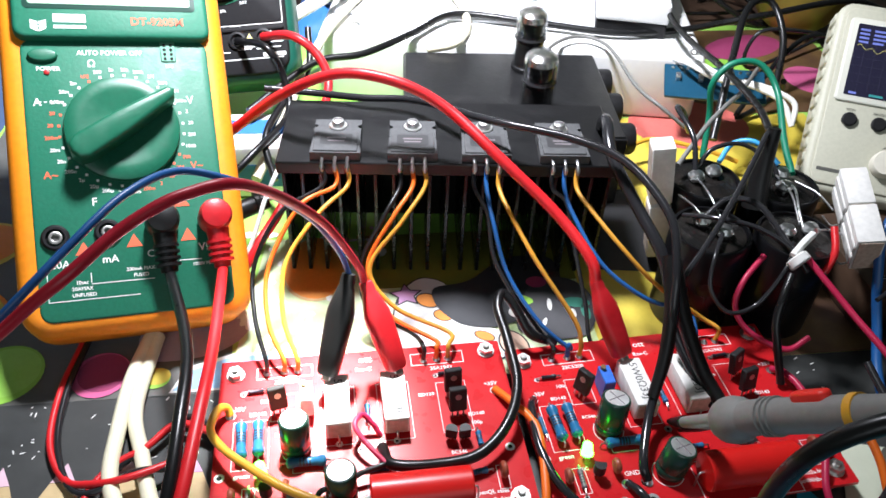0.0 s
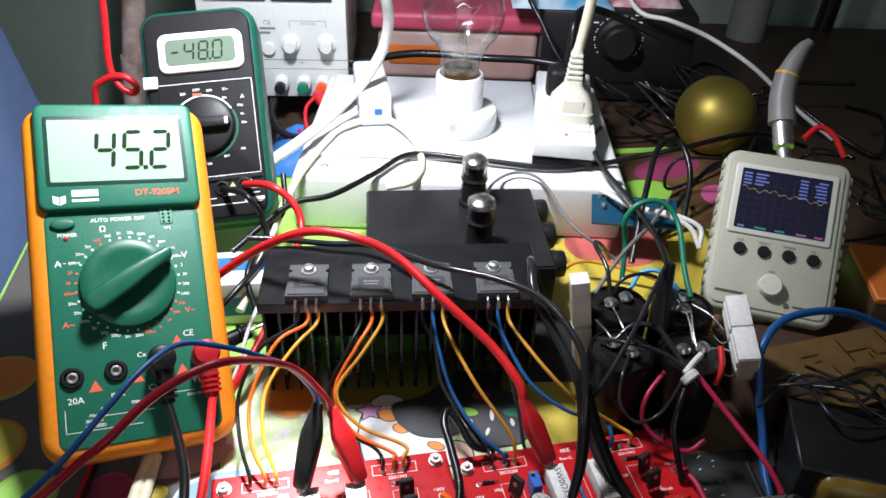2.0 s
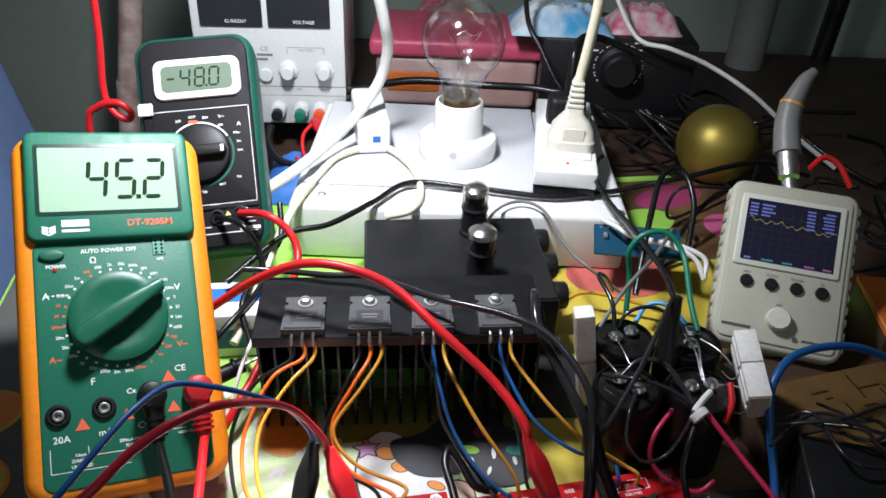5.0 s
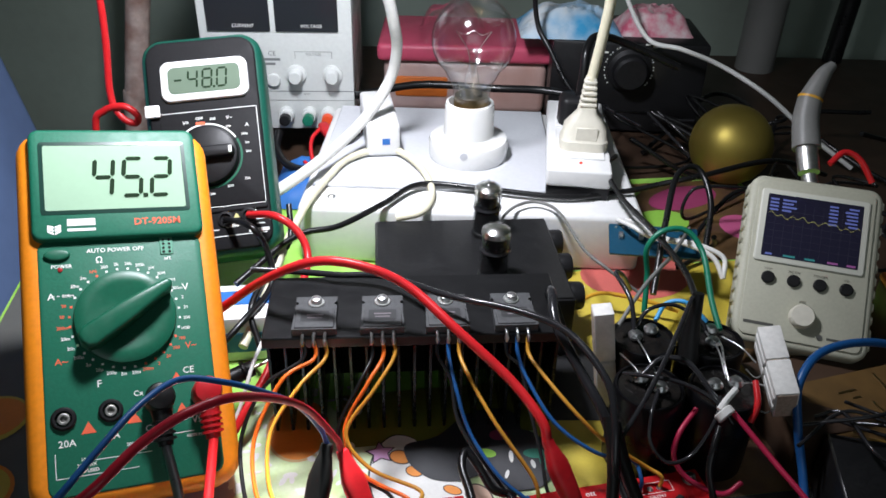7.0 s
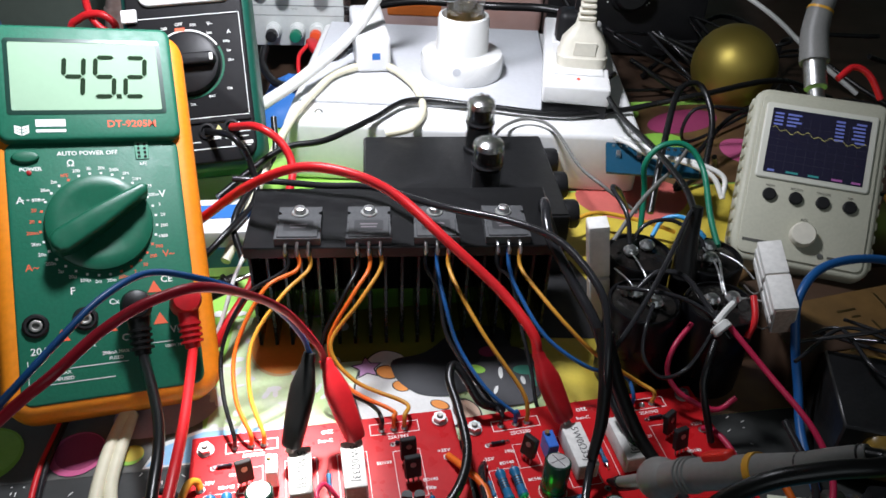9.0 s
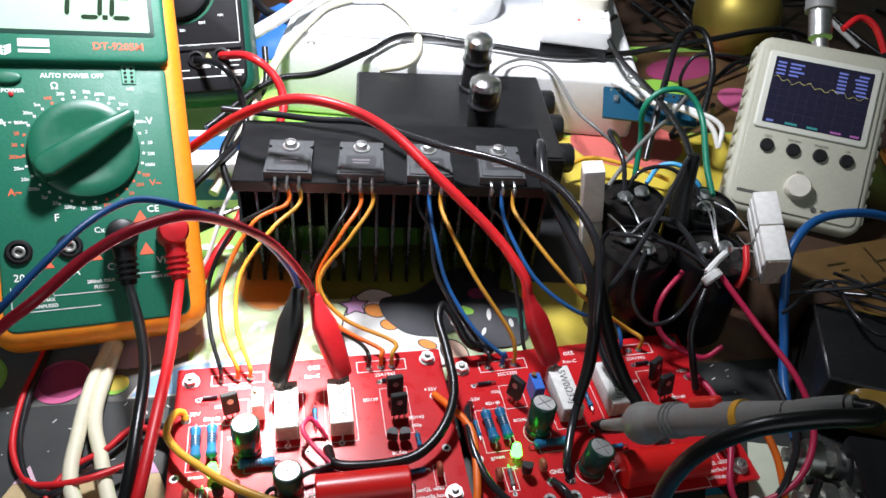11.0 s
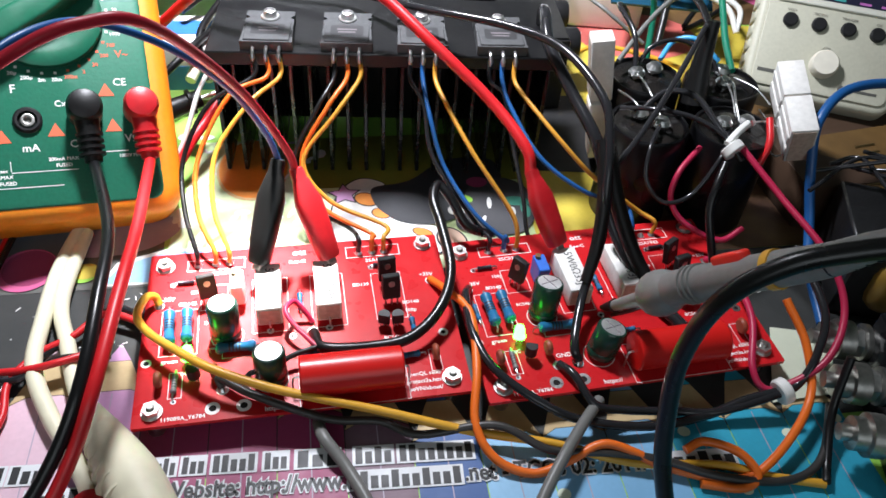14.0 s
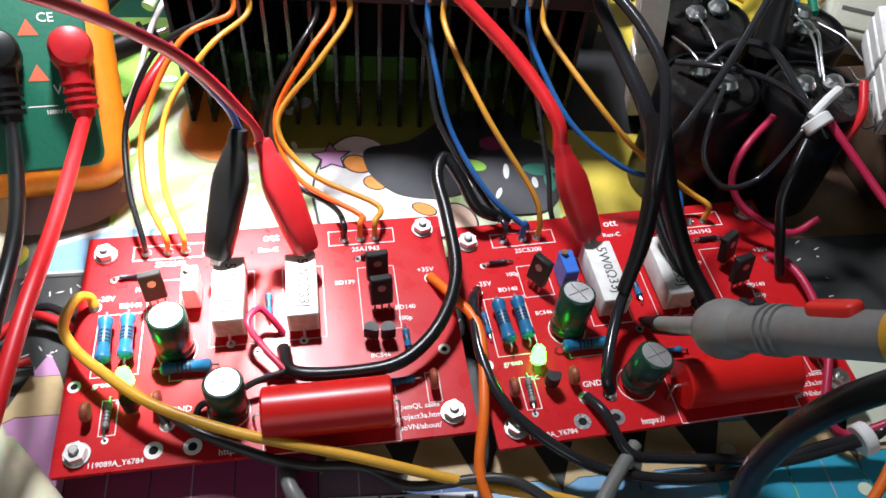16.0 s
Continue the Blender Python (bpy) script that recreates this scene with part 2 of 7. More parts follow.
def box(bm, c, s, bevel=0.0, segs=2, m=None):
    r = bmesh.ops.create_cube(bm, size=1.0)
    vs = r["verts"]
    bmesh.ops.transform(bm, verts=vs, matrix=Matrix.Translation(c) @ Matrix.Diagonal((*s, 1)))
    if bevel:
        es = list({e for v in vs for e in v.link_edges})
        r = bmesh.ops.bevel(bm, geom=es, offset=bevel, segments=segs, profile=0.5, affect="EDGES")
        vs = list({v for v in r["verts"]} | {v for v in vs if v.is_valid})
    if m is not None:
        bmesh.ops.transform(bm, verts=[v for v in vs if v.is_valid], matrix=m)
    return bm


def boxm(c, s, bevel=0.0, segs=2, m=None):
    return box(bmesh.new(), c, s, bevel, segs, m)


def lathe(profile, segs=28, m=None, bm=None):
    """A turned solid: profile of (radius, height), from the bottom up."""
    bm = bm or bmesh.new()
    rings, made = [], []
    for r, z in profile:
        if r <= 1e-6:
            ring = [bm.verts.new((0, 0, z))]
        else:
            ring = [bm.verts.new((r * math.cos(2 * math.pi * i / segs), r * math.sin(2 * math.pi * i / segs), z)) for i in range(segs)]
        rings.append(ring)
        made += ring
    for a, b in zip(rings, rings[1:]):
        for i in range(segs):
            j = (i + 1) % segs
            if len(a) == 1 and len(b) == 1:
                continue
            if len(a) == 1:
                bm.faces.new((a[0], b[j], b[i]))
            elif len(b) == 1:
                bm.faces.new((a[i], a[j], b[0]))
            else:
                bm.faces.new((a[i], a[j], b[j], b[i]))
    for ring in (rings[0], rings[-1]):
        if len(ring) > 2:
            bm.faces.new(ring)
    if m is not None:
        bmesh.ops.transform(bm, verts=made, matrix=m)
    return bm


def shell(profile, wall, segs=36):
    """A thin-walled turned vessel: the profile outside, and again inside it."""
    inner = [(max(r - wall, 0), z - (wall if r < 1e-6 else 0)) for r, z in profile]
    bm = lathe(profile, segs)
    lathe(inner, segs, None, bm)
    return bm


def cyl(r, z0, z1, segs=24, m=None, bm=None, edge=0.0):
    if edge:
        return lathe([(r - edge, z0), (r, z0 + edge), (r, z1 - edge), (r - edge, z1)], segs, m, bm)
    return lathe([(r, z0), (r, z1)], segs, m, bm)


def slab(outline, z0, z1, bm=None, m=None):
    """A flat plate with the outline given as (x, y)."""
    bm = bm or bmesh.new()
    low = [bm.verts.new((x, y, z0)) for x, y in outline]
    top = [bm.verts.new((x, y, z1)) for x, y in outline]
    bm.faces.new(low[::-1])
    bm.faces.new(top)
    for i in range(len(low)):
        j = (i + 1) % len(low)
        bm.faces.new((low[i], low[j], top[j], top[i]))
    if m is not None:
        bmesh.ops.transform(bm, verts=low + top, matrix=m)
    return bm


def rounded(w, h, r, n=5, cx=0.0, cy=0.0):
    out = []
    for sx, sy, a in ((1, 1, 0), (-1, 1, 90), (-1, -1, 180), (1, -1, 270)):
        for i in range(n + 1):
            t = radians(a + 90 * i / n)
            out.append((cx + sx * (w / 2 - r) + r * math.cos(t), cy + sy * (h / 2 - r) + r * math.sin(t)))
    return out


def pillow(outline, z0, z1, edge, bm=None, m=None, steps=3):
    """A plate whose upper rim is rounded over."""
    bm = bm or bmesh.new()
    n = len(outline)
    cx, cy = sum(p[0] for p in outline) / n, sum(p[1] for p in outline) / n
    ext = max(max(abs(p[0] - cx), abs(p[1] - cy)) for p in outline)
    rings = []
    for k in [None] + list(range(steps + 1)):
        inset, z = (0, z0) if k is None else (edge * (1 - math.cos(math.pi / 2 * k / steps)), z1 - edge + edge * math.sin(math.pi / 2 * k / steps))
        ring = []
        for i in range(n):
            p, a, b = Vector(outline[i]), Vector(outline[i - 1]), Vector(outline[(i + 1) % n])
            t = (b - a).normalized()
            nrm = Vector((-t.y, t.x))
            q = p + nrm * inset
            ring.append(bm.verts.new((q.x, q.y, z)))
        rings.append(ring)
    bm.faces.new(rings[0][::-1])
    bm.faces.new(rings[-1])
    for a, b in zip(rings, rings[1:]):
        for i in range(n):
            j = (i + 1) % n
            bm.faces.new((a[i], a[j], b[j], b[i]))
    if m is not None:
        bmesh.ops.transform(bm, verts=[v for r in rings for v in r], matrix=m)
    return bm


def glide(points, steps=8):
    """Points along a smooth curve through the given ones."""
    ps = [Vector(p) for p in points]
    if len(ps) < 3:
        return ps
    ps = [ps[0] * 2 - ps[1]] + ps + [ps[-1] * 2 - ps[-2]]
    out = []
    for i in range(1, len(ps) - 2):
        a, b, c, d = ps[i - 1:i + 3]
        for k in range(steps):
            t = k / steps
            out.append(0.5 * (2 * b + (c - a) * t + (2 * a - 5 * b + 4 * c - d) * t * t + (3 * b - a - 3 * c + d) * t ** 3))
    out.append(ps[-2])
    return out


def tube(points, r, segs=10, steps=8, bm=None, radii=None):
    bm = bm or bmesh.new()
    ps = glide(points, steps)
    t = (ps[1] - ps[0]).normalized()
    side = t.orthogonal().normalized()
    rings = []
    for i, p in enumerate(ps):
        d = (ps[min(i + 1, len(ps) - 1)] - ps[max(i - 1, 0)])
        if d.length < 1e-9:
            d = t
        d.normalize()
        side = (side - d * side.dot(d)).normalized()
        up = d.cross(side)
        rr = r if radii is None else radii(i / (len(ps) - 1))
        rings.append([bm.verts.new(p + rr * (side * math.cos(2 * math.pi * k / segs) + up * math.sin(2 * math.pi * k / segs))) for k in range(segs)])
    for a, b in zip(rings, rings[1:]):
        for k in range(segs):
            j = (k + 1) % segs
            bm.faces.new((a[k], a[j], b[j], b[k]))
    bm.faces.new(rings[0][::-1])
    bm.faces.new(rings[-1])
    return bm


def wire(name, label, points, r, material, category="wire", group="", steps=8):
    return single(name, tube(points, r, 10, steps), material, label, category, group=group)


def writing(text, size, x=0.0, y=0.0, z=0.0, align="CENTER", bold=0.0, m=None, bm=None, lean=0.0, wide=1.0):
    """The letters of a text as a thin mesh; size is the letters' height."""
    cu = bpy.data.curves.new("writing", "FONT")
    cu.body, cu.size, cu.align_x, cu.offset, cu.shear, cu.resolution_u = text, size * 1.38, align, bold, lean, 2
    ob = bpy.data.objects.new("writing", cu)
    scene.collection.objects.link(ob)
    bpy.context.view_layer.update()
    me = bpy.data.meshes.new_from_object(ob.evaluated_get(bpy.context.evaluated_depsgraph_get()))
    bpy.data.objects.remove(ob)
    bpy.data.curves.remove(cu)
    bm = bm or bmesh.new()
    have = set(bm.verts)
    bm.from_mesh(me)
    bpy.data.meshes.remove(me)
    vs = [v for v in bm.verts if v not in have]
    mm = Matrix.Translation((x, y, z)) @ Matrix.Diagonal((wide, 1, 1, 1)) @ Matrix.Translation((0, -size * 0.5, 0))
    bmesh.ops.transform(bm, verts=vs, matrix=(m if m is not None else Matrix()) @ mm)
    return bm


def flat(outline, z, bm=None, m=None):
    bm = bm or bmesh.new()
    vs = [bm.verts.new((x, y, z)) for x, y in outline]
    bm.faces.new(vs)
    if m is not None:
        bmesh.ops.transform(bm, verts=vs, matrix=m)
    return bm


def bars(bm, x, y, w, h, z, m=None):
    return flat([(x - w / 2, y - h / 2), (x + w / 2, y - h / 2), (x + w / 2, y + h / 2), (x - w / 2, y + h / 2)], z, bm, m)


def axes(origin, ux, uy):
    """A pose with its x and y along the ways given."""
    x = Vector(ux).normalized()
    y = (Vector(uy) - x * Vector(uy).dot(x)).normalized()
    z = x.cross(y)
    m = Matrix((x, y, z)).transposed().to_4x4()
    m.translation = origin
    return m


def along(a, b):
    """The pose at a whose z points to b."""
    a, b = Vector(a), Vector(b)
    return Matrix.Translation(a) @ (b - a).to_track_quat("Z", "Y").to_matrix().to_4x4()


SEG = {"0": "abcdef", "1": "bc", "2": "abged", "3": "abgcd", "4": "fgbc", "5": "afgcd", "6": "afgedc", "7": "abc", "8": "abcdefg", "9": "abcdfg", "-": "g"}


def digits(text, x, y, w, h, gap, z, thick, bm=None, lean=0.1):
    """Seven-segment digits; x, y is the lower left corner."""
    bm = bm or bmesh.new()

    def stroke(x0, y0, x1, y1):
        d = Vector((x1 - x0, y1 - y0))
        s = d.normalized() * thick * 0.5
        n = Vector((-s.y, s.x))
        a, b = Vector((x0, y0)) + s * 0.4, Vector((x1, y1)) - s * 0.4
        pts = [a, a + s + n, b - s + n, b, b - s - n, a + s - n]
        flat([(p.x + lean * (p.y - y), p.y) for p in pts], z, bm)

    for ch in text:
        if ch == ".":
            bars(bm, x - gap * 0.55, y, thick * 1.1, thick * 1.1, z)
            continue
        spots = {"a": (0, h, w, h), "b": (w, h, w, h / 2), "c": (w, h / 2, w, 0), "d": (0, 0, w, 0), "e": (0, h / 2, 0, 0), "f": (0, h, 0, h / 2), "g": (0, h / 2, w, h / 2)}
        for s in SEG[ch]:
            a = spots[s]
            stroke(x + a[0], y + a[1], x + a[2], y + a[3])
        x += w + gap
    return bm

# ---- the room and the bench ----
tagged(single("floor", boxm((0.1, 0.2, -0.78), (3.2, 3.2, 0.06)), FLOORM, "dark floor under the bench", "floor", smooth=False), kind="structure")
tagged(single("wall_north", boxm((0.1, 1.15, 0.4), (3.2, 0.1, 2.4)), WALL_GREEN, "grey-green painted wall behind the bench", "wall", smooth=False), kind="structure")
# the south wall, behind the viewer, with an unseen opening added for the fill light
tagged(single("wall_south", boxm((0.1, -1.4, -0.2), (3.2, 0.1, 1.2)), WALL_GREEN, "grey-green painted wall below an added unseen opening", "wall", smooth=False), kind="structure")
tagged(single("wall_south_lintel", boxm((0.1, -1.4, 1.45), (3.2, 0.1, 0.3)), WALL_GREEN, "grey-green painted wall over an added unseen opening", "wall", smooth=False), kind="structure")
tagged(single("wall_south_pier", boxm((-1.05, -1.4, 0.85), (0.9, 0.1, 0.9)), WALL_GREEN, "grey-green painted wall beside an added unseen opening", "wall", smooth=False), kind="structure")
tagged(single("wall_south_pier_east", boxm((1.25, -1.4, 0.85), (0.9, 0.1, 0.9)), WALL_GREEN, "grey-green painted wall beside an added unseen opening", "wall", smooth=False), kind="structure")
tagged(single("wall_west", boxm((-1.1, -0.12, 0.4), (0.1, 2.44, 2.4)), WALL_GREEN, "grey-green painted wall", "wall", smooth=False), kind="structure")
tagged(single("wall_east", boxm((1.3, -0.12, 0.4), (0.1, 2.44, 2.4)), WALL_GREEN, "grey-green painted wall", "wall", smooth=False), kind="structure")
tagged(single("ceiling", boxm((0.1, -0.12, 1.66), (3.2, 2.7, 0.08)), CEIL, "pale painted ceiling", "ceiling", smooth=False), kind="structure")

bench = thing("workbench", "wooden workbench under a printed plastic mat", "table")
part("tabletop", boxm((0.255, 0.47, -0.022), (0.99, 1.1, 0.04), 0.003), WOOD_DARK, bench)
for x in (-0.2, 0.7):
    for y in (-0.02, 0.96):
        part("leg", boxm((x, y, -0.396), (0.05, 0.05, 0.708), 0.003), WOOD_DARK, bench)

# the printed mat: a frame of its own, turned a little on the bench
MAT = pose(0.02, 0.165, 0.0, 0, 0, 9.5)
mat_thing = thing("table_mat", "plastic mat printed with coloured pencils, flowers and cartoons", "mat", MAT)


def ink(name, colour, rough=0.5, dark=0.0, scale=40, second=None):
    return mat("print_" + name, colour, rough, grain=0.1, scale=500, stain=0.35 if not dark else dark, stain_scale=scale, second=second or tuple(min(1, c * 0.75) for c in colour))


P_WHITE, P_GREEN, P_YELLOW = ink("white", (0.75, 0.75, 0.72)), ink("green", (0.3, 0.62, 0.08), scale=25, second=(0.55, 0.75, 0.3)), ink("yellow", (0.62, 0.48, 0.05), scale=30, second=(0.55, 0.45, 0.12))
P_BOARD = ink("blackboard", (0.042, 0.044, 0.042), dark=0.5, scale=60, second=(0.018, 0.02, 0.02))
P_ORCHID, P_PINK, P_MAG, P_LILAC, P_NAVY = ink("orchid", (0.55, 0.28, 0.5)), ink("pink", (0.7, 0.48, 0.56)), ink("magenta", (0.34, 0.05, 0.14)), ink("lilac", (0.42, 0.36, 0.45)), ink("navy", (0.05, 0.12, 0.32))
P_SKY, P_BLUE, P_CYAN, P_ROSE = ink("sky", (0.3, 0.56, 0.8)), ink("blue", (0.05, 0.26, 0.6)), ink("cyan", (0.03, 0.36, 0.52)), ink("rose", (0.62, 0.12, 0.28))
P_WOOD, P_BLACK, P_ORANGE, P_LIME = ink("wood", (0.56, 0.42, 0.22), scale=120, second=(0.38, 0.26, 0.12)), ink("black", (0.015, 0.015, 0.016)), ink("orange", (0.78, 0.27, 0.04)), ink("lime", (0.3, 0.6, 0.08))
P_PALE, P_TAN, P_SHADEGREY = ink("pale", (0.7, 0.78, 0.6)), ink("tan", (0.62, 0.42, 0.2)), ink("shaded_grey_stone", (0.12, 0.12, 0.11))
part("sheet", boxm((0.075, 0.11, -0.0008), (0.58, 0.66, 0.0012)), P_GREEN, mat_thing, smooth=False)


def print_shape(name, outline, material, level=1):
    return part(name, flat(outline, 0.0 + 0.00012 * level), material, mat_thing, smooth=False)


def oval(cx, cy, rx, ry, n=28, turn=0.0):
    c, s = math.cos(radians(turn)), math.sin(radians(turn))
    return [(cx + rx * math.cos(2 * math.pi * i / n) * c - ry * math.sin(2 * math.pi * i / n) * s, cy + rx * math.cos(2 * math.pi * i / n) * s + ry * math.sin(2 * math.pi * i / n) * c) for i in range(n)]


def smooth(points, steps=5):
    """A closed outline that runs smoothly through the points."""
    n = len(points)
    ring = glide([(*points[i % n], 0) for i in range(-2, n + 3)], steps)
    return [(p.x, p.y) for p in ring[2 * steps:(n + 2) * steps]]


# dark strip with chalk flecks, and the row of pencils below it
print_shape("dark_band", [(-0.213, 0.0), (0.36, 0.0), (0.36, 0.0905), (-0.213, 0.0915)], P_BOARD, 1)
P_MAUVE, P_PALEBLUE = ink("mauve", (0.2, 0.12, 0.16)), ink("pale_blue", (0.2, 0.44, 0.68))
bodies = [P_PINK, P_PINK, P_PINK, P_ORCHID, P_MAG, P_MAG, P_MAG, P_MAUVE, P_NAVY, P_SKY, P_PALEBLUE, P_PALEBLUE, P_CYAN, P_CYAN, P_CYAN]
for i, body in enumerate(bodies):
    x0 = -0.1524 + i * 0.0233
    x1, xm = x0 + 0.0229, x0 + 0.0115
    y0 = max(0.0035, min(0.037, 0.037 - 0.32 * (xm + 0.05)))
    print_shape("pencil_body", [(x0, -0.2), (x1, -0.2), (x1, y0 - 0.001), (xm + 0.006, y0 + 0.002), (xm - 0.006, y0 + 0.002), (x0, y0 - 0.001)], body, 2)
    print_shape("pencil_facet", [(xm - 0.0004, -0.2), (xm, -0.2), (xm, y0 + 0.001), (xm - 0.0004, y0 + 0.001)], P_LILAC, 3)
    print_shape("pencil_cone", [(x0, y0 - 0.0008), (xm - 0.006, y0 + 0.0022), (xm + 0.006, y0 + 0.0022), (x1, y0 - 0.0008), (xm + 0.0045, y0 + 0.0155), (xm - 0.0045, y0 + 0.0155)], P_WOOD, 3)
    print_shape("pencil_point", [(xm - 0.0045, y0 + 0.0157), (xm + 0.0045, y0 + 0.0157), (xm, y0 + 0.024)], body, 3)
rng = random.Random(4)
bm = bmesh.new()
for i in range(44):
    x, y = rng.uniform(-0.16, 0.24), rng.uniform(-0.09, 0.014)
    flat(oval(x, y, 0.0024, 0.0021, 12), 0.0005 + 0.000002 * i, bm)
tagged(part("print_dots", bm, P_PALE, mat_thing, smooth=False), kind="stuff")
# the address line along the front as plain bars, letter by letter, and the readable line below
BARINK, HALO = ink("letter_black", (0.02, 0.02, 0.022)), ink("letter_halo", (0.72, 0.74, 0.76))
LINES = pose(-0.03, 0.0043, 0, 0, 0, -2.7)
bm, halo = bmesh.new(), bmesh.new()


def bar_word(x0, x1, v, letters):
    pitch = (x1 - x0) / letters
    bars(halo, (x0 + x1) / 2, v, x1 - x0 + 0.0012, 0.0078, 0.00062, LINES)
    for k in range(letters):
        tall = 0.0064 if k == 0 or (k * 7 + letters) % 3 == 0 else 0.0046
        bars(bm, x0 + (k + 0.5) * pitch, v - 0.0032 + tall / 2, pitch * 0.72, tall, 0.00075, LINES)


for x0, x1, k in ((-0.0745, -0.0705, 1), (-0.069, -0.0583, 3), (-0.0468, -0.0389, 3), (-0.0249, -0.016, 4), (-0.0143, -0.0065, 3), (-0.0043, 0.0102, 5), (0.0128, 0.0209, 3), (0.0235, 0.0384, 3), (0.0433, 0.0565, 4), (0.0585, 0.0847, 8)):
    bar_word(x0, x1, 0.0, k)
for x0, x1, k in ((-0.062, -0.036, 6), (0.0412, 0.0797, 11), (0.15, 0.178, 6)):
    bar_word(x0, x1, -0.0094, k)
for body, x0, x1 in (("Website: http://www.", -0.0197, 0.0405), (".net - TCCS 02: 2011/", 0.0805, 0.1455)):
    for target, level, weight in ((bm, 0.0008, 0.00022), (halo, 0.00065, 0.0007)):
        have = set(target.verts)
        writing(body, 0.0064, 0, -0.0088, level, "LEFT", weight, bm=target)
        vs = [v for v in target.verts if v not in have]
        lo, hi = min(v.co.x for v in vs), max(v.co.x for v in vs)
        bmesh.ops.transform(target, verts=vs, matrix=LINES @ Matrix.Translation((x0, 0, 0)) @ Matrix.Diagonal(((x1 - x0) / (hi - lo), 1, 1, 1)) @ Matrix.Translation((-lo, 0, 0)))
part("lettering_halo", halo, HALO, mat_thing, smooth=False)
part("lettering", bm, BARINK, mat_thing, smooth=False)
# flowers and cartoons behind
# grey stone print, its colour darkened for the multimeter's shadow
print_shape("shaded_stone_path", [(-0.213, 0.0917), (-0.06, 0.0907), (-0.062, 0.14), (-0.09, 0.2), (-0.1, 0.43), (-0.213, 0.43)], P_SHADEGREY, 1)
print_shape("grey_shadow", smooth([(-0.098, 0.112), (-0.072, 0.112), (-0.057, 0.122), (-0.056, 0.134), (-0.075, 0.14), (-0.1, 0.132)]), P_LILAC, 2)
print_shape("blue_banner_edge", [(-0.085, 0.0922), (-0.03, 0.0922), (-0.02, 0.112), (-0.06, 0.1125), (-0.079, 0.106)], P_WHITE, 3)
print_shape("blue_banner", [(-0.0835, 0.0932), (-0.03, 0.0932), (-0.02, 0.11), (-0.06, 0.1105), (-0.077, 0.104)], P_SKY, 4)
for cx, cy, rx, ry, a, b in ((-0.1145, 0.1045, 0.0122, 0.0125, P_ROSE, P_MAG), (-0.155, 0.108, 0.0165, 0.0165, P_LIME, P_GREEN), (-0.0915, 0.1005, 0.0062, 0.0055, P_LIME, P_YELLOW), (-0.185, 0.142, 0.022, 0.021, P_ORANGE, P_YELLOW), (-0.19, 0.195, 0.02, 0.019, P_YELLOW, P_ORANGE), (-0.15, 0.225, 0.018, 0.017, P_WHITE, P_PINK)):
    print_shape("flower", oval(cx, cy, rx, ry), a, 5)
    print_shape("flower_heart", oval(cx + 0.0008, cy + 0.001, rx * 0.86, ry * 0.84), b, 6)
print_shape("light_meadow", [(-0.062, 0.0908), (0.13, 0.0906), (0.13, 0.15), (0.01, 0.15), (-0.01, 0.19), (-0.05, 0.19)], ink("meadow", (0.5, 0.66, 0.28), dark=0.7, scale=45, second=(0.75, 0.8, 0.66)), 1)
print_shape("yellow_field", [(0.104, 0.0908), (0.16, 0.0908), (0.17, 0.14), (0.2, 0.2), (0.3, 0.24), (0.3, 0.3), (0.12, 0.3), (0.11, 0.2), (0.104, 0.15)], P_YELLOW, 2)
# brown print, with the right side's shade put into its dark colour
print_shape("shaded_brown_field", [(0.16, 0.0908), (0.36, 0.0908), (0.36, 0.24), (0.3, 0.24), (0.2, 0.2), (0.17, 0.14)], ink("brown", (0.09, 0.045, 0.03), dark=0.8, scale=30, second=(0.2, 0.12, 0.04)), 2)
print_shape("olive_bank", [(0.0, 0.149), (0.104, 0.149), (0.106, 0.19), (-0.004, 0.19)], ink("olive", (0.2, 0.2, 0.03), scale=60, second=(0.08, 0.12, 0.02)), 2)
# black patch painted on the mat for the shade beside the heatsink
print_shape("shade_patch", [(0.113, 0.155), (0.15, 0.15), (0.158, 0.185), (0.15, 0.222), (0.12, 0.22), (0.112, 0.19)], P_BLACK, 5)
print_shape("orange_pot_rim", oval(-0.0245, 0.166, 0.0172, 0.0235), P_TAN, 3)
print_shape("orange_pot", oval(-0.0243, 0.167, 0.0164, 0.0228), P_ORANGE, 4)
P_CHARCOAL, P_PEACH, P_TEAL = ink("charcoal", (0.035, 0.036, 0.04), scale=90), ink("peach", (0.7, 0.48, 0.36)), ink("teal", (0.06, 0.3, 0.22))
face = [(0.0126, 0.134), (0.0185, 0.148), (0.0279, 0.1545), (0.0384, 0.1485), (0.034, 0.135), (0.042, 0.122), (0.06, 0.116), (0.058, 0.1), (0.02, 0.1), (0.012, 0.118)]
print_shape("bird_outline", smooth([(0.036 + (x - 0.036) * 1.04, 0.127 + (y - 0.127) * 1.03) for x, y in face]), P_BLACK, 5)
print_shape("bird_face", smooth(face), P_WHITE, 6)
print_shape("bird_wing", smooth([(0.0315, 0.137), (0.0325, 0.147), (0.05, 0.151), (0.07, 0.166), (0.092, 0.166), (0.096, 0.15), (0.084, 0.13), (0.0615, 0.1192), (0.045, 0.1205), (0.036, 0.128)]), P_CHARCOAL, 8)
print_shape("second_bird_body", smooth([(0.068, 0.119), (0.075, 0.111), (0.0863, 0.1085), (0.1, 0.111), (0.108, 0.1256), (0.106, 0.142), (0.095, 0.15), (0.08, 0.146)]), ink("slate", (0.06, 0.06, 0.065), scale=60), 9)
print_shape("cheek_edge", oval(0.0645, 0.107, 0.0066, 0.0092, turn=20), P_BLACK, 9)
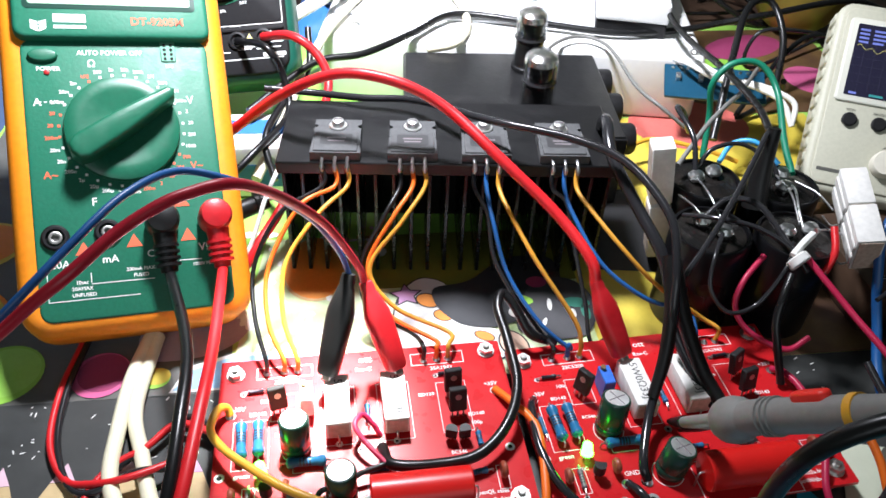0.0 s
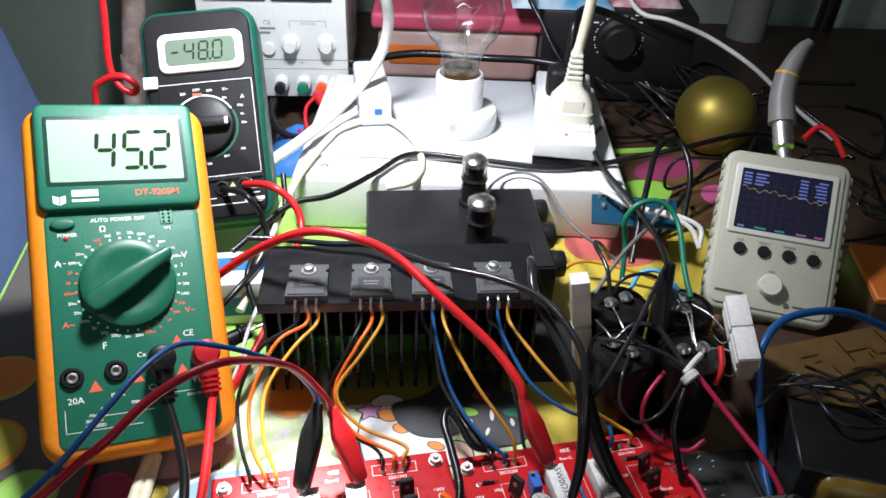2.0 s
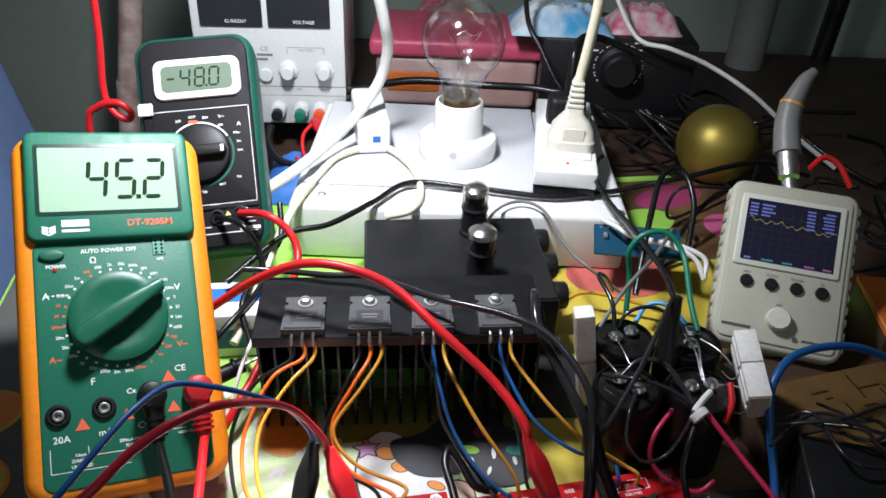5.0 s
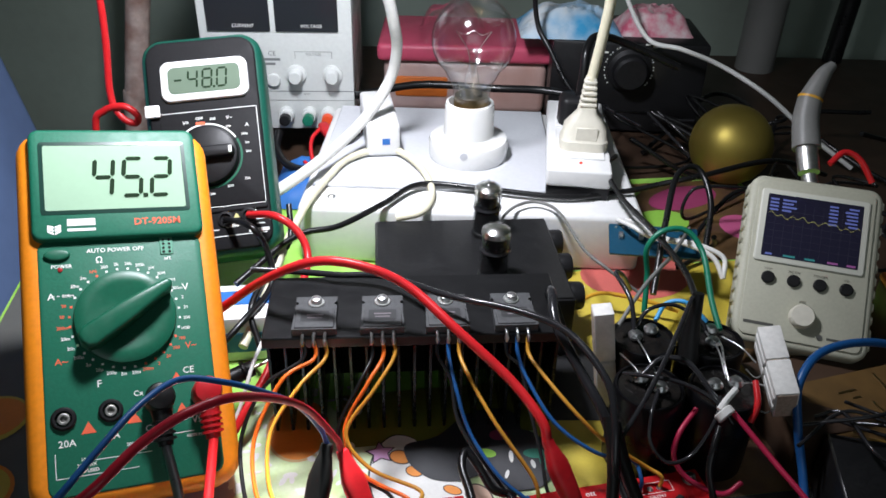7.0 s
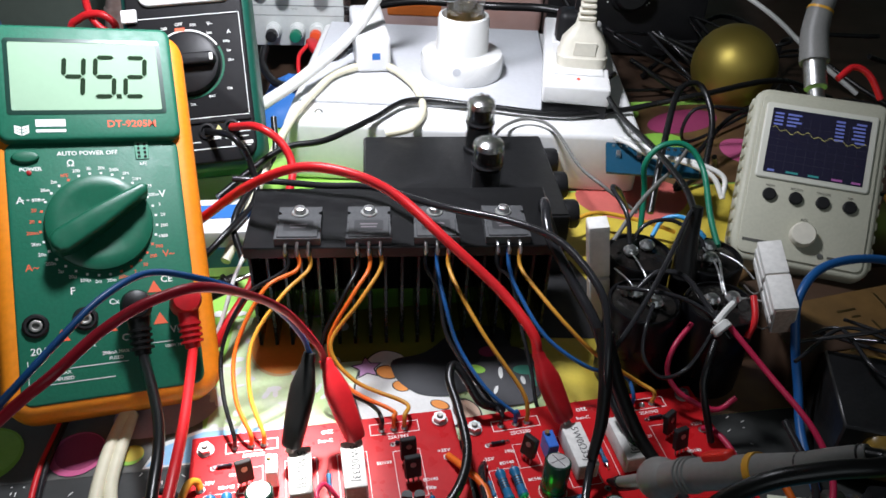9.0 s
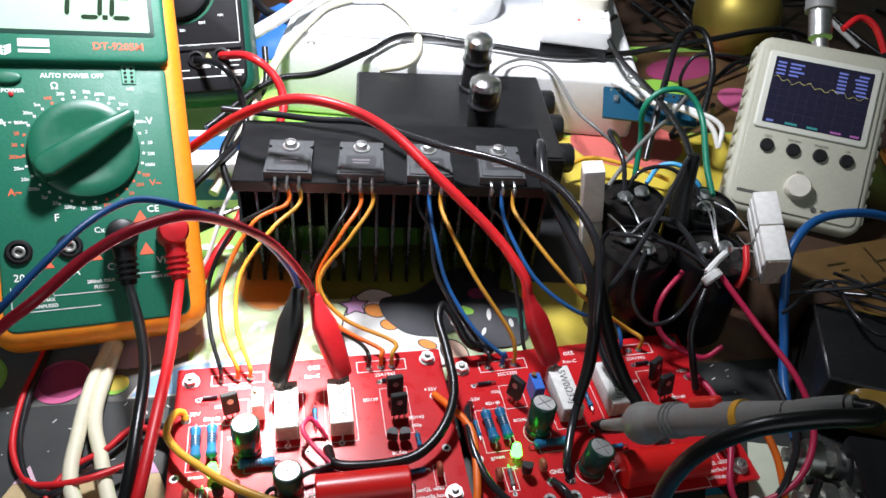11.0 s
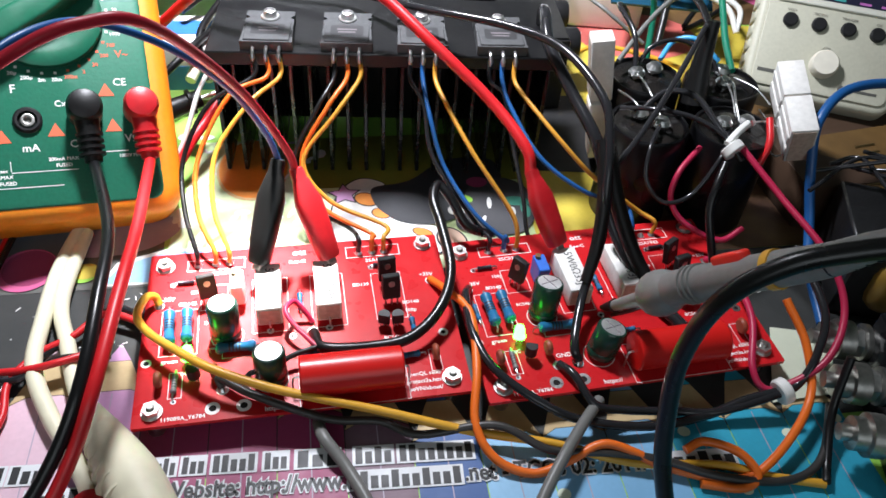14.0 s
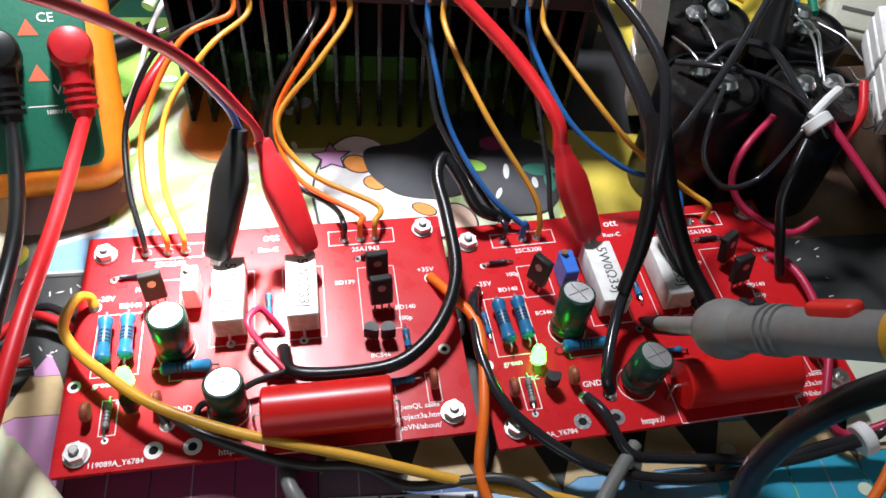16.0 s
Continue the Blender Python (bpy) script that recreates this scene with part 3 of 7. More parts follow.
print_shape("cheek", oval(0.0645, 0.107, 0.0058, 0.0083, turn=20), P_PEACH, 10)
for cx, cy, rx, ry, turn, tone in ((0.0701, 0.1273, 0.0046, 0.0038, 10, P_WHITE), (0.0738, 0.1352, 0.0052, 0.003, -20, P_LIME), (0.083, 0.1472, 0.0052, 0.004, 0, P_MAG), (0.0995, 0.1315, 0.0066, 0.0034, -10, P_TEAL), (0.1025, 0.125, 0.0022, 0.0055, 0, P_TEAL), (0.0862, 0.1311, 0.0012, 0.0042, -8, P_WHITE), (0.0814, 0.1195, 0.001, 0.003, -25, P_WHITE), (0.0965, 0.1245, 0.0012, 0.003, 0, P_WHITE)):
    print_shape("bird_mark", oval(cx, cy, rx, ry, 18, turn), tone, 10)
for cx, cy, rx, ry in ((0.0285, 0.1387, 0.0056, 0.0042), (0.0345, 0.1282, 0.0042, 0.0032), (0.052, 0.1135, 0.0045, 0.0025)):
    print_shape("feather_edge", oval(cx, cy, rx * 1.14, ry * 1.16, turn=-30), P_BLACK, 6.6)
    print_shape("feather", oval(cx, cy, rx, ry, turn=-30), P_ORANGE, 7)
star = []
for i in range(10):
    r, a = (0.0072 if i % 2 == 0 else 0.0036), radians(36 * i + 20)
    star.append((0.0183 + r * math.cos(a), 0.143 + r * math.sin(a)))
print_shape("star_edge", [(0.0183 + (x - 0.0183) * 1.2, 0.143 + (y - 0.143) * 1.2) for x, y in star], P_BLACK, 7)
print_shape("star", star, P_ORCHID, 8)
print_shape("dark_corner", [(0.145, 0.302), (0.36, 0.302), (0.36, 0.43), (0.145, 0.43)], bpy.data.materials["print_brown"], 2)
for cx, cy, rx, ry, tone in ((0.26, 0.36, 0.03, 0.02, P_LIME), (0.3, 0.4, 0.035, 0.018, P_MAG), (0.2, 0.395, 0.022, 0.014, P_ORANGE), (0.24, 0.41, 0.03, 0.012, P_LIME), (0.33, 0.345, 0.02, 0.022, P_ROSE)):
    print_shape("dark_fruit", oval(cx, cy, rx, ry, 24, 20), tone, 3)
print_shape("rose_flower", oval(0.215, 0.29, 0.04, 0.03), ink("red_fruit", (0.6, 0.14, 0.12)), 4)
print_shape("leaf", oval(0.2, 0.33, 0.04, 0.016, turn=20), P_LIME, 5)
rng = random.Random(9)
bm = bmesh.new()
for i in range(90):
    x, y = rng.uniform(-0.06, 0.01), rng.uniform(0.09, 0.2)
    flat(oval(x, y, rng.uniform(0.001, 0.004), rng.uniform(0.0008, 0.003), 8, rng.uniform(0, 90)), 0.0003 + 0.000002 * i, bm)
tagged(part("print_specks", bm, P_WHITE, mat_thing, smooth=False), kind="stuff")
bm = bmesh.new()
for i in range(150):
    x, y = rng.uniform(-0.14, 0.2), rng.uniform(0.058, 0.09)
    flat(oval(x, y, rng.uniform(0.0004, 0.0016), 0.0003, 6, rng.uniform(0, 180)), 0.0003 + 0.000002 * i, bm)
tagged(part("chalk_flecks", bm, P_WHITE, mat_thing, smooth=False), kind="stuff")

# ---- the amplifier boards ----


def mm(*v):
    return tuple(x * 0.001 for x in v)


def resistor(parent, a, b, r, z=0.0, colour=None, bands=(0.2, 0.36, 0.5, 0.64)):
    """An axial resistor lying between two board points, in millimetres."""
    a, b = Vector(mm(*a, z + r)), Vector(mm(*b, z + r))
    d, L, r = (b - a).normalized(), (b - a).length, r * 0.001
    m = along(a, b)
    e = L * 0.1
    body = part("axial_resistor", lathe([(0, 0), (r * 0.7, 0), (r, e * 0.5), (r, e * 1.6), (r * 0.84, e * 2.1), (r * 0.84, L - e * 2.1), (r, L - e * 1.6), (r, L - e * 0.5), (r * 0.7, L), (0, L)], 16, m), colour or RES_BLUE, parent)
    for f in bands:
        z0 = e * 2.2 + (L - 4.4 * e) * f
        part("band", cyl(r * 0.86, z0, z0 + L * 0.045, 16, m), RES_BAND, body)
    lead = tube([a - d * 0.0022 - Vector((0, 0, r)), a - d * 0.002 + Vector((0, 0, -0.0002)), a - d * 0.0012, a + d * 0.001], 0.00035, 6, 4)
    tube([b + d * 0.0022 - Vector((0, 0, r)), b + d * 0.002 + Vector((0, 0, -0.0002)), b + d * 0.0012, b - d * 0.001], 0.00035, 6, 4, lead)
    part("lead", lead, SOLDER, body)
    return body


def elco(parent, x, y, r, h, lean=(0, 0), stripe=200):
    m = Matrix.Translation(mm(x, y, 0)) @ Euler((radians(lean[0]), radians(lean[1]), 0)).to_matrix().to_4x4()
    r, h = r * 0.001, h * 0.001
    can = part("electrolytic_capacitor", lathe([(0, 0.0006), (r * 0.92, 0.0006), (r, 0.0016), (r, 0.003), (r * 0.95, 0.0036), (r, 0.0043), (r, h - 0.0006), (r * 0.93, h), (0, h)], 28, m), SLEEVE, parent, "dark green sleeved can")
    part("can_top", lathe([(r * 0.82, h - 0.0002), (r * 0.82, h + 0.00015), (0, h + 0.00015)], 28, m), CAN_TOP, can)
    bm = bmesh.new()
    for a in (20, 110):
        box(bm, (0, 0, h + 0.0002), (r * 1.4, 0.0003, 0.0002), m=m @ pose(0, 0, 0, 0, 0, a))
    part("vent_score", bm, DIODE, can)
    bm = bmesh.new()
    n = 5
    for i in range(n):
        a0, a1 = [radians(stripe + 36 * (k / n - 0.5)) for k in (i, i + 1)]
        rr = r * 1.01
        bm.faces.new([bm.verts.new(m @ Vector((rr * math.cos(a), rr * math.sin(a), z))) for a, z in ((a0, 0.005), (a1, 0.005), (a1, h - 0.0008), (a0, h - 0.0008))])
    part("stripe", bm, GOLD_PRINT, can)
    return can


def to126(parent, x, y, turn, lean=-8, z=3.0):
    m = pose(*mm(x, y, z), lean, 0, turn)
    body = part("small_transistor", boxm(mm(0, 0, 5.5), mm(7, 2.9, 10.6), 0.0004, 1, m), EPOXY, parent)
    part("mounting_hole", lathe([(0.0013, -0.0001), (0.0013, 0.0001), (0.0005, 0.0001), (0, 0.0001)], 14, m @ pose(0, -0.00155, 0.0073, 90)), DULL_STEEL, body)
    bm = bmesh.new()
    for k in (-2.3, 0, 2.3):
        box(bm, mm(k, 0, -2), mm(0.7, 0.5, 4.6), m=m)
    part("lead", bm, SOLDER, body)
    return body


def to92(parent, x, y, turn):
    m = pose(*mm(x, y, 2.5), 0, 0, turn)
    pts = [(0.0023 * math.cos(radians(a)), 0.0023 * math.sin(radians(a))) for a in range(-35, 216, 18)]
    body = part("small_signal_transistor", slab(pts, 0, 0.0046, m=m), EPOXY, parent)
    bm = bmesh.new()
    for k in (-1.3, 0, 1.3):
        box(bm, mm(k, 0.3, -1.3), mm(0.45, 0.4, 2.8), m=m)
    part("lead", bm, SOLDER, body)
    return body


def cement(parent, x, y, w, l, h, text):
    m = pose(*mm(x, y, 1.2))
    body = part("cement_resistor", boxm((0, 0, h * 0.0005), mm(w, l, h), 0.0005, 2, m), CERAMIC, parent, "white cement resistor block")
    part("filler", boxm((0, -l * 0.0005, h * 0.0005), mm(w - 1.6, 0.4, h - 1.6), m=m), CEMENT_FACE, body)
    part("print", writing(text, 0.0034, 0, 0.0008, h * 0.001 + 0.0001, m=m @ pose(0, 0, 0, 0, 0, -90)), INK, body, smooth=False)
    part("lead", tube([m @ Vector((0, -l * 0.0005 - 0.001, 0.003)), m @ Vector((0, -l * 0.0005 - 0.0022, 0.002)), m @ Vector((0, -l * 0.0005 - 0.0024, -0.001))], 0.0004, 6), SOLDER, body)
    return body


def standoff(parent, x, y):
    m = pose(*mm(x, y, 0))
    bolt = part("mounting_bolt", cyl(0.0014, -0.0085, 0.0042, 14, m, edge=0.0003), DULL_STEEL, parent)
    part("washer", cyl(0.0037, 0.0001, 0.0007, 22, m, edge=0.0001), CHROME, bolt)
    hexa = [(0.0031 * math.cos(radians(60 * i + 15)), 0.0031 * math.sin(radians(60 * i + 15))) for i in range(6)]
    part("nut", slab(hexa, 0.0007, 0.003, m=m), CHROME, bolt, smooth=False)
    part("spacer", cyl(0.003, -0.0099, -0.0017, 14, m), DULL_STEEL, bolt)
    return bolt


def ring_pad(bm, x, y, r0, r1, z=0.00006):
    n = 20
    for i in range(n):
        a, b = 2 * math.pi * i / n, 2 * math.pi * (i + 1) / n
        bm.faces.new([bm.verts.new(mm(x + r * math.cos(t), y + r * math.sin(t), z * 1000)) for r, t in ((r0, a), (r1, a), (r1, b), (r0, b))])


def frame_line(bm, x0, y0, x1, y1, t=0.35):
    for a in (((x0 + x1) / 2, y0, x1 - x0 + t, t), ((x0 + x1) / 2, y1, x1 - x0 + t, t), (x0, (y0 + y1) / 2, t, y1 - y0), (x1, (y0 + y1) / 2, t, y1 - y0)):
        bars(bm, *mm(*a), 0.00008)


def amp_board(label, m, first):
    b = thing("amplifier_board", label, "circuit board", m, "amplifier boards")
    part("board", slab(rounded(0.1175, 0.0835, 0.0006, 2), -0.0016, 0, None), PCB_RED, b)
    for x, y in ((-52.6, 33.9), (52.3, 35.8), (52.0, -35.2), (-52.2, -36.1)):
        standoff(b, x, y)
    silk = bmesh.new()
    frame_line(silk, -44, 31, -21.6, 36.8)
    frame_line(silk, 19.8, 31.4, 42, 37.6)
    for x0, y0, x1, y1 in ((-18.5, -5, -5, 23), (4, -5, 17, 23), (-52, -12, -38.6, 10), (-29.5, -15.5, -18, -9.5), (-2.5, -42, 36, -24), (-47.5, -31, -43, -20), (28.5, -4, 40.5, 21), (45.5, -31, 49.5, -21), (-38, 9, -28, 22)):
        frame_line(silk, x0, y0, x1, y1, 0.25)
    for text, x, y, s in (("-35V", -50.5, 16.4, 1.9), ("BD140", -43, 13.2, 1.7), ("100p", -40, 19.2, 1.7), ("BD139", 24, 15.6, 1.7), ("+35V", 51, 18.4, 1.9), ("BD140", 42.6, 3.9, 1.7), ("100p", 42, -0.3, 1.7), ("GND", -25.5, -25, 2.0), ("119089A_Y6784", -42, -39.4, 1.6), ("2SC5200", -32, 28.8, 1.9), ("2SA1943", 32, 29.2, 1.9), ("ott", 0.5, 37.2, 3.2), ("Rev-C", -0.5, 31.8, 1.9), ("green", -48, -14.5, 1.9), ("openQL sales", 42, -31.6, 1.7), ("project3a.htm", 42, -34.9, 1.7), ("uoVN/about/", 42, -38.2, 1.7), ("https://", -11, -39.5, 1.9), ("BC546", 33, -13.2, 1.6), ("4.7u", 27.5, -19.5, 1.6), ("BC546", -33.5, 2.5, 1.5), ("BC", -42.5, -20.5, 1.5)):
        writing(text, s * 0.001, *mm(x, y), 0.00008, bold=0.00004, bm=silk)
    for x, y in ((-12, -27), (-27.8, -5)):
        ring_pad(silk, x, y, 5.8, 6.1)
    part("silkscreen", silk, SILK, b, "white printed outlines and lettering", smooth=False)
    spots = [(-32.2, -36.9, 1.3, 2.6), (-21.7, -37, 1.3, 2.6), (-21.3, -29.5, 1.0, 2.2), (-29, -29.5, 1.0, 2.2), (-56, -14.4, 1.0, 1.9), (3.8, -6.5, 0.8, 2.0), (52.7, -13.2, 0.9, 1.9), (52.1, 14.5, 1.0, 1.9), (-53.5, 13.3, 1.0, 1.9), (-40, 34, 0.8, 1.6), (-33, 34, 0.8, 1.6), (-27.5, 34, 0.8, 1.6), (25, 34, 0.8, 1.6), (30.5, 34, 0.8, 1.6), (35.5, 34, 0.8, 1.6), (-4, -8, 0.6, 1.5), (-12, -4.5, 0.6, 1.4), (10, -5.5, 0.6, 1.4), (-45.5, -32.5, 0.4, 1.0), (-49, 23.8, 0.5, 1.2), (29, 25, 0.5, 1.2), (37, 25, 0.5, 1.2)]
    for x, y, r0, r1 in spots:
        pad, hole = bmesh.new(), bmesh.new()
        ring_pad(pad, x, y, r0, r1, 0.00005)
        ring_pad(hole, x, y, 0.0, r0, 0.00004)
        part("solder_pad", pad, SILK if first else SOLDER, b, smooth=False)
        part("drilled_hole", hole, HOLE, b, smooth=False)
    cement(b, -11.8, 9.5, 9.6, 24, 9.0, "5W0Ω33J")
    cement(b, 10.4, 9.2, 9.6, 24, 9.0, "5W0Ω33J")
    elco(b, -28.0, -5.0, 5.7, 16.5, (-6 if first else -10, 6 if not first else 0), 120)
    elco(b, -12.0, -27.0, 5.7, 14, (-6, 0 if first else 14), 100)
    resistor(b, (-48.6, 6.5), (-48, -9.0), 2.3, 1.5)
    resistor(b, (-42.2, 6.8), (-41.8, -8.2), 2.3, 1.5)
    resistor(b, (-31.6, -12.4), (-17.2, -12.6), 2.1, 0.3)
    resistor(b, (-0.3, 12.0), (-0.3, 3.5), 1.2, 0.5)
    resistor(b, (41.4, -6.0), (41.6, -12.5), 1.2, 0.5)
    resistor(b, (-1.5, -18.0), (6, -18.2), 1.2, 0.3)
    resistor(b, (35.0, -24.0), (42.0, -23.4), 1.3, 0.3)
    resistor(b, (-53.5, 4), (-53.2, -4), 1.0, 0.3) if not first else None
    resistor(b, (-45.2, -21.5), (-45.6, -29.5), 1.1, 0.2, DIODE, (0.1, 0.35, 0.6, 0.85))
    resistor(b, (-47.2, 23.8), (-41.0, 24.0), 0.9, 0.2, RES_BAND, (0.3, 0.7))
    resistor(b, (30, 25.0), (36.4, 25.2), 0.9, 0.2, RES_BAND, (0.3, 0.7))
    to126(b, -34.5 if first else -34, 13.0, 14 if first else -58, -10)
    to126(b, 34.6, 14.0, 4 if first else 30, -12)
    to126(b, 35.0, 4.2, 4 if first else 12, -12)
    to92(b, 30.6, -7.5, -10)
    to92(b, 35.8, -8.0, 10)
    to92(b, -38.6, -24.0, 170)
    pot = part("trimmer", boxm(mm(-23.5, 14.2, 5.8), mm(4.8, 9.6, 10), 0.0004, 1), WHITE_PLASTIC if first else TRIM_BLUE, b, "white trimmer block" if first else "blue multi-turn trimmer")
    part("adjuster_screw", cyl(0.0011, 0, 0.0014, 12, pose(*mm(-24.4, 17.0, 10.8))), BRASS, pot)
    for x, y, r, turn in ((-50.6, -25, 3.0, 80), (-31.6, -23.5, 3.0, 80), (47.5, -25.5, 3.2, 80)):
        m2 = pose(*mm(x, y, r + 0.8), 0, 90, turn - 80)
        part("disc_capacitor", lathe([(0, -0.0013), (r * 0.0008, -0.0011), (r * 0.001, -0.0003), (r * 0.001, 0.0003), (r * 0.0008, 0.0011), (0, 0.0013)], 20, m2), DISC_BROWN, b)
    L, r = 0.0365, 0.0074
    m2 = pose(*mm(-2.2, -33.2, 7.6), 0, 90, 0)
    film = part("film_capacitor", lathe([(0, 0), (r * 0.93, 0.0002), (r, 0.0008), (r, L - 0.0008), (r * 0.93, L - 0.0002), (0, L)], 36, m2), FILM_RED, b, "large glossy red film capacitor")
    part("lead", tube([mm(-2.0, -33.2, 7.6), mm(-4.2, -33.4, 7.2), mm(-4.6, -33.8, 4), mm(-4.6, -33.8, 0)], 0.0004, 6), SOLDER, film)
    part("lead", tube([mm(34.0, -33.2, 7.6), mm(36.0, -33.4, 7.2), mm(36.4, -33.8, 4), mm(36.4, -33.8, 0)], 0.0004, 6), SOLDER, film)
    led = part("green_led", lathe([(0.0, 0.003), (0.0024, 0.003), (0.0024, 0.0038), (0.002, 0.0039), (0.002, 0.0066), (0.0017, 0.0078), (0.0009, 0.0085), (0, 0.0087)], 20, pose(*mm(-40.8, -17.0, 0), -16)), LED_GREEN, b, "lit green indicator")
    bm = bmesh.new()
    for k in (-1.2, 1.2):
        tube([mm(-40.8 + k, -17.0, 0), mm(-40.8 + k, -16.6, 4)], 0.0003, 6, 2, bm)
    part("lead", bm, SOLDER, led)
    for x, y in ((-40, 34), (-33, 34), (-27.5, 34), (25, 34), (30.5, 34), (35.5, 34), (52.1, 14.5), (-53.5, 13.3), (-21.3, -29.5), (-29, -29.5)):
        part("solder_joint", lathe([(0.0016, 0), (0.0011, 0.0007), (0.0004, 0.0016), (0, 0.0018)], 10, pose(*mm(x, y, 0.05))), SOLDER, b)
    return b


BOARD_A, BOARD_B = pose(0.0079, 0.2220, 0.0101, 0, 0, 11.1), pose(0.1271, 0.2409, 0.0101, 0, 0, 12.9)
amp_board("red amplifier board with white cement resistors and red capacitor", BOARD_A, True)
amp_board("red amplifier board with a blue trimmer and lit green indicator", BOARD_B, False)

# ---- the black amplifier with its heat sink ----
hs = thing("heatsink", "black finned heatsink carrying four power transistors", "heatsink", axes((0.0295, 0.3527, 0.0), (0.148, 0.0117, 0), (-0.0117, 0.148, 0)))
part("top_plate", boxm((0.001, 0, 0.0633), (0.1545, 0.0548, 0.0064), 0.0006, 1), BLACK_FIN, hs, "satin black top plate")
# web added behind the fins to block the lit mat in their gaps
part("added_rear_web", boxm((0, 0.0225, 0.026), (0.15, 0.005, 0.0475), 0.0004, 1), BLACK_FIN, hs)
fin = mesh_of(boxm((0, -0.003, 0.0313), (0.0018, 0.046, 0.0576), 0.0003, 1), "fin", FIN_SHEEN)
for i in range(19):
    ob = new("fin", fin)
    ob.location = (-0.0735 + i * 0.00817, 0, 0)
    ob.parent = hs
HS = hs.matrix_world


def power_transistor(x, label):
    """Lies on the plate with its legs over the front edge."""
    t = thing("power_transistor", label, "transistor", HS @ pose(x, -0.0104, 0.0665), "power transistors")
    half = [(0.0106, 0.0126), (0.0106, 0.0082), (0.0096, 0.0078), (0.0089, 0.0068), (0.0096, 0.0058), (0.0106, 0.0054), (0.0106, -0.001), (0.0101, -0.0016), (0.0106, -0.0022), (0.0111, -0.0152)]
    tab = [(-x, y) for x, y in half] + half[::-1]
    part("body", slab(tab, 0.0, 0.0042), DUSTY_EPOXY, t)
    part("shoulder", boxm((0, -0.0066, 0.0044), (0.0194, 0.0155, 0.001), 0.0003, 1), DUSTY_EPOXY, t)
    part("marking_panel", flat(rounded(0.0142, 0.0088, 0.001, 3, 0, -0.0052), 0.00496), GREY_PRINT, t, smooth=False)
    bm = bmesh.new()
    bars(bm, 0, -0.0042, 0.0085, 0.0012, 0.005)
    bars(bm, 0, -0.0066, 0.0075, 0.001, 0.005)
    part("marking", bm, DIODE, t, smooth=False)
    part("washer", cyl(0.0042, 0.0042, 0.005, 22, pose(0, 0.0069, 0), edge=0.0002), CHROME, t)
    screw = part("screw", lathe([(0.0029, 0.005), (0.003, 0.006), (0.0026, 0.0074), (0.0012, 0.0079), (0, 0.0079)], 20, pose(0, 0.0069, 0)), CHROME, t)
    part("screw_slot", boxm((0, 0.0069, 0.0079), (0.0036, 0.0006, 0.0005), m=pose(0, 0, 0)), DIODE, screw)
    for k in (-0.0055, 0, 0.0055):
        bm = tube([(k, -0.015, 0.0018), (k, -0.0176, 0.0018), (k, -0.0192, 0.0008), (k, -0.0203, -0.0025)], 0.0008, 8, 5)
        part("leg", bm, SOLDER, t)
        part("solder_blob", lathe([(0, 0), (0.0009, 0.0006), (0.0012, 0.002), (0.0008, 0.0036), (0, 0.004)], 10, along((k, -0.0190, 0.0012), (k, -0.0209, -0.004))), SOLDER, t)
    return t


for x in (-0.0502, -0.0161, 0.0168, 0.0517):
    power_transistor(x, "black power transistor screwed flat to the heatsink")

amp = thing("valve_preamplifier", "black metal valve preamplifier box behind the heatsink", "amplifier", axes((0.0613, 0.4381, 0.0), (0.1184, 0.0108, 0), (-0.0108, 0.1184, 0)))
part("case", boxm((0, 0, 0.0212), (0.119, 0.098, 0.0416), 0.0012, 2), BLACK_PAINT, amp)
part("lid_edge", boxm((0, 0, 0.0425), (0.1165, 0.0955, 0.001), 0.0003, 1), BLACK_PAINT, amp)
for y in (0.043, 0.012, -0.022):
    k = part("control_knob", lathe([(0, 0), (0.0085, 0), (0.009, 0.001), (0.009, 0.010), (0.008, 0.0115), (0, 0.0118)], 24, pose(0.0595, y, 0.026, 0, 90, 0)), BLACK, amp)
    part("pointer", boxm((0.0716, y, 0.030), (0.0004, 0.001, 0.006)), WHITE_PRINT, k)
bm = bmesh.new()
for x in (-0.052, 0.052):
    for y in (-0.04, 0.04):
        cyl(0.004, 0, 0.0006, 12, pose(x, y, -0.0001), bm)
part("foot", bm, BLACK, amp)


def valve(x, y, h):
    v = thing("vacuum_tube", "small glass vacuum tube with silvered top", "vacuum tube", pose(x, y, 0.043), "vacuum tubes")
    part("socket", cyl(0.0098, 0, 0.0035, 28, edge=0.0006), BLACK, v)
    r = 0.0092
    part("collar", lathe([(r + 0.0001, h * 0.52), (r + 0.0003, h * 0.525), (r + 0.0001, h * 0.54), (r * 0.96, h * 0.54)], 28), TUBE_METAL, v)
    part("glass", lathe([(r, 0.0036), (r, h * 0.82), (r * 0.92, h * 0.9), (r * 0.65, h * 0.955), (r * 0.25, h * 0.975), (r * 0.16, h * 1.0), (r * 0.1, h * 1.04), (0, h * 1.05)], 28), BULB_GLASS, v)
    part("getter", lathe([(r * 0.95, h * 0.8), (r * 0.88, h * 0.885), (r * 0.6, h * 0.94), (r * 0.2, h * 0.958), (0, h * 0.958)], 28), GETTER, v)
    part("electrode", lathe([(0, 0.004), (r * 0.9, 0.004), (r * 0.9, h * 0.46), (r * 0.76, h * 0.48), (r * 0.76, h * 0.76), (0, h * 0.78)], 24), TUBE_DARK, v)
    bm = bmesh.new()
    for s in (-1, 1):
        tube([(s * 0.0078, 0, h * 0.48), (s * 0.0078, 0, h * 0.8)], 0.0004, 6, 2, bm)
    part("support_rod", bm, CHROME, v)
    return v


valve(0.0735, 0.4685, 0.0385)
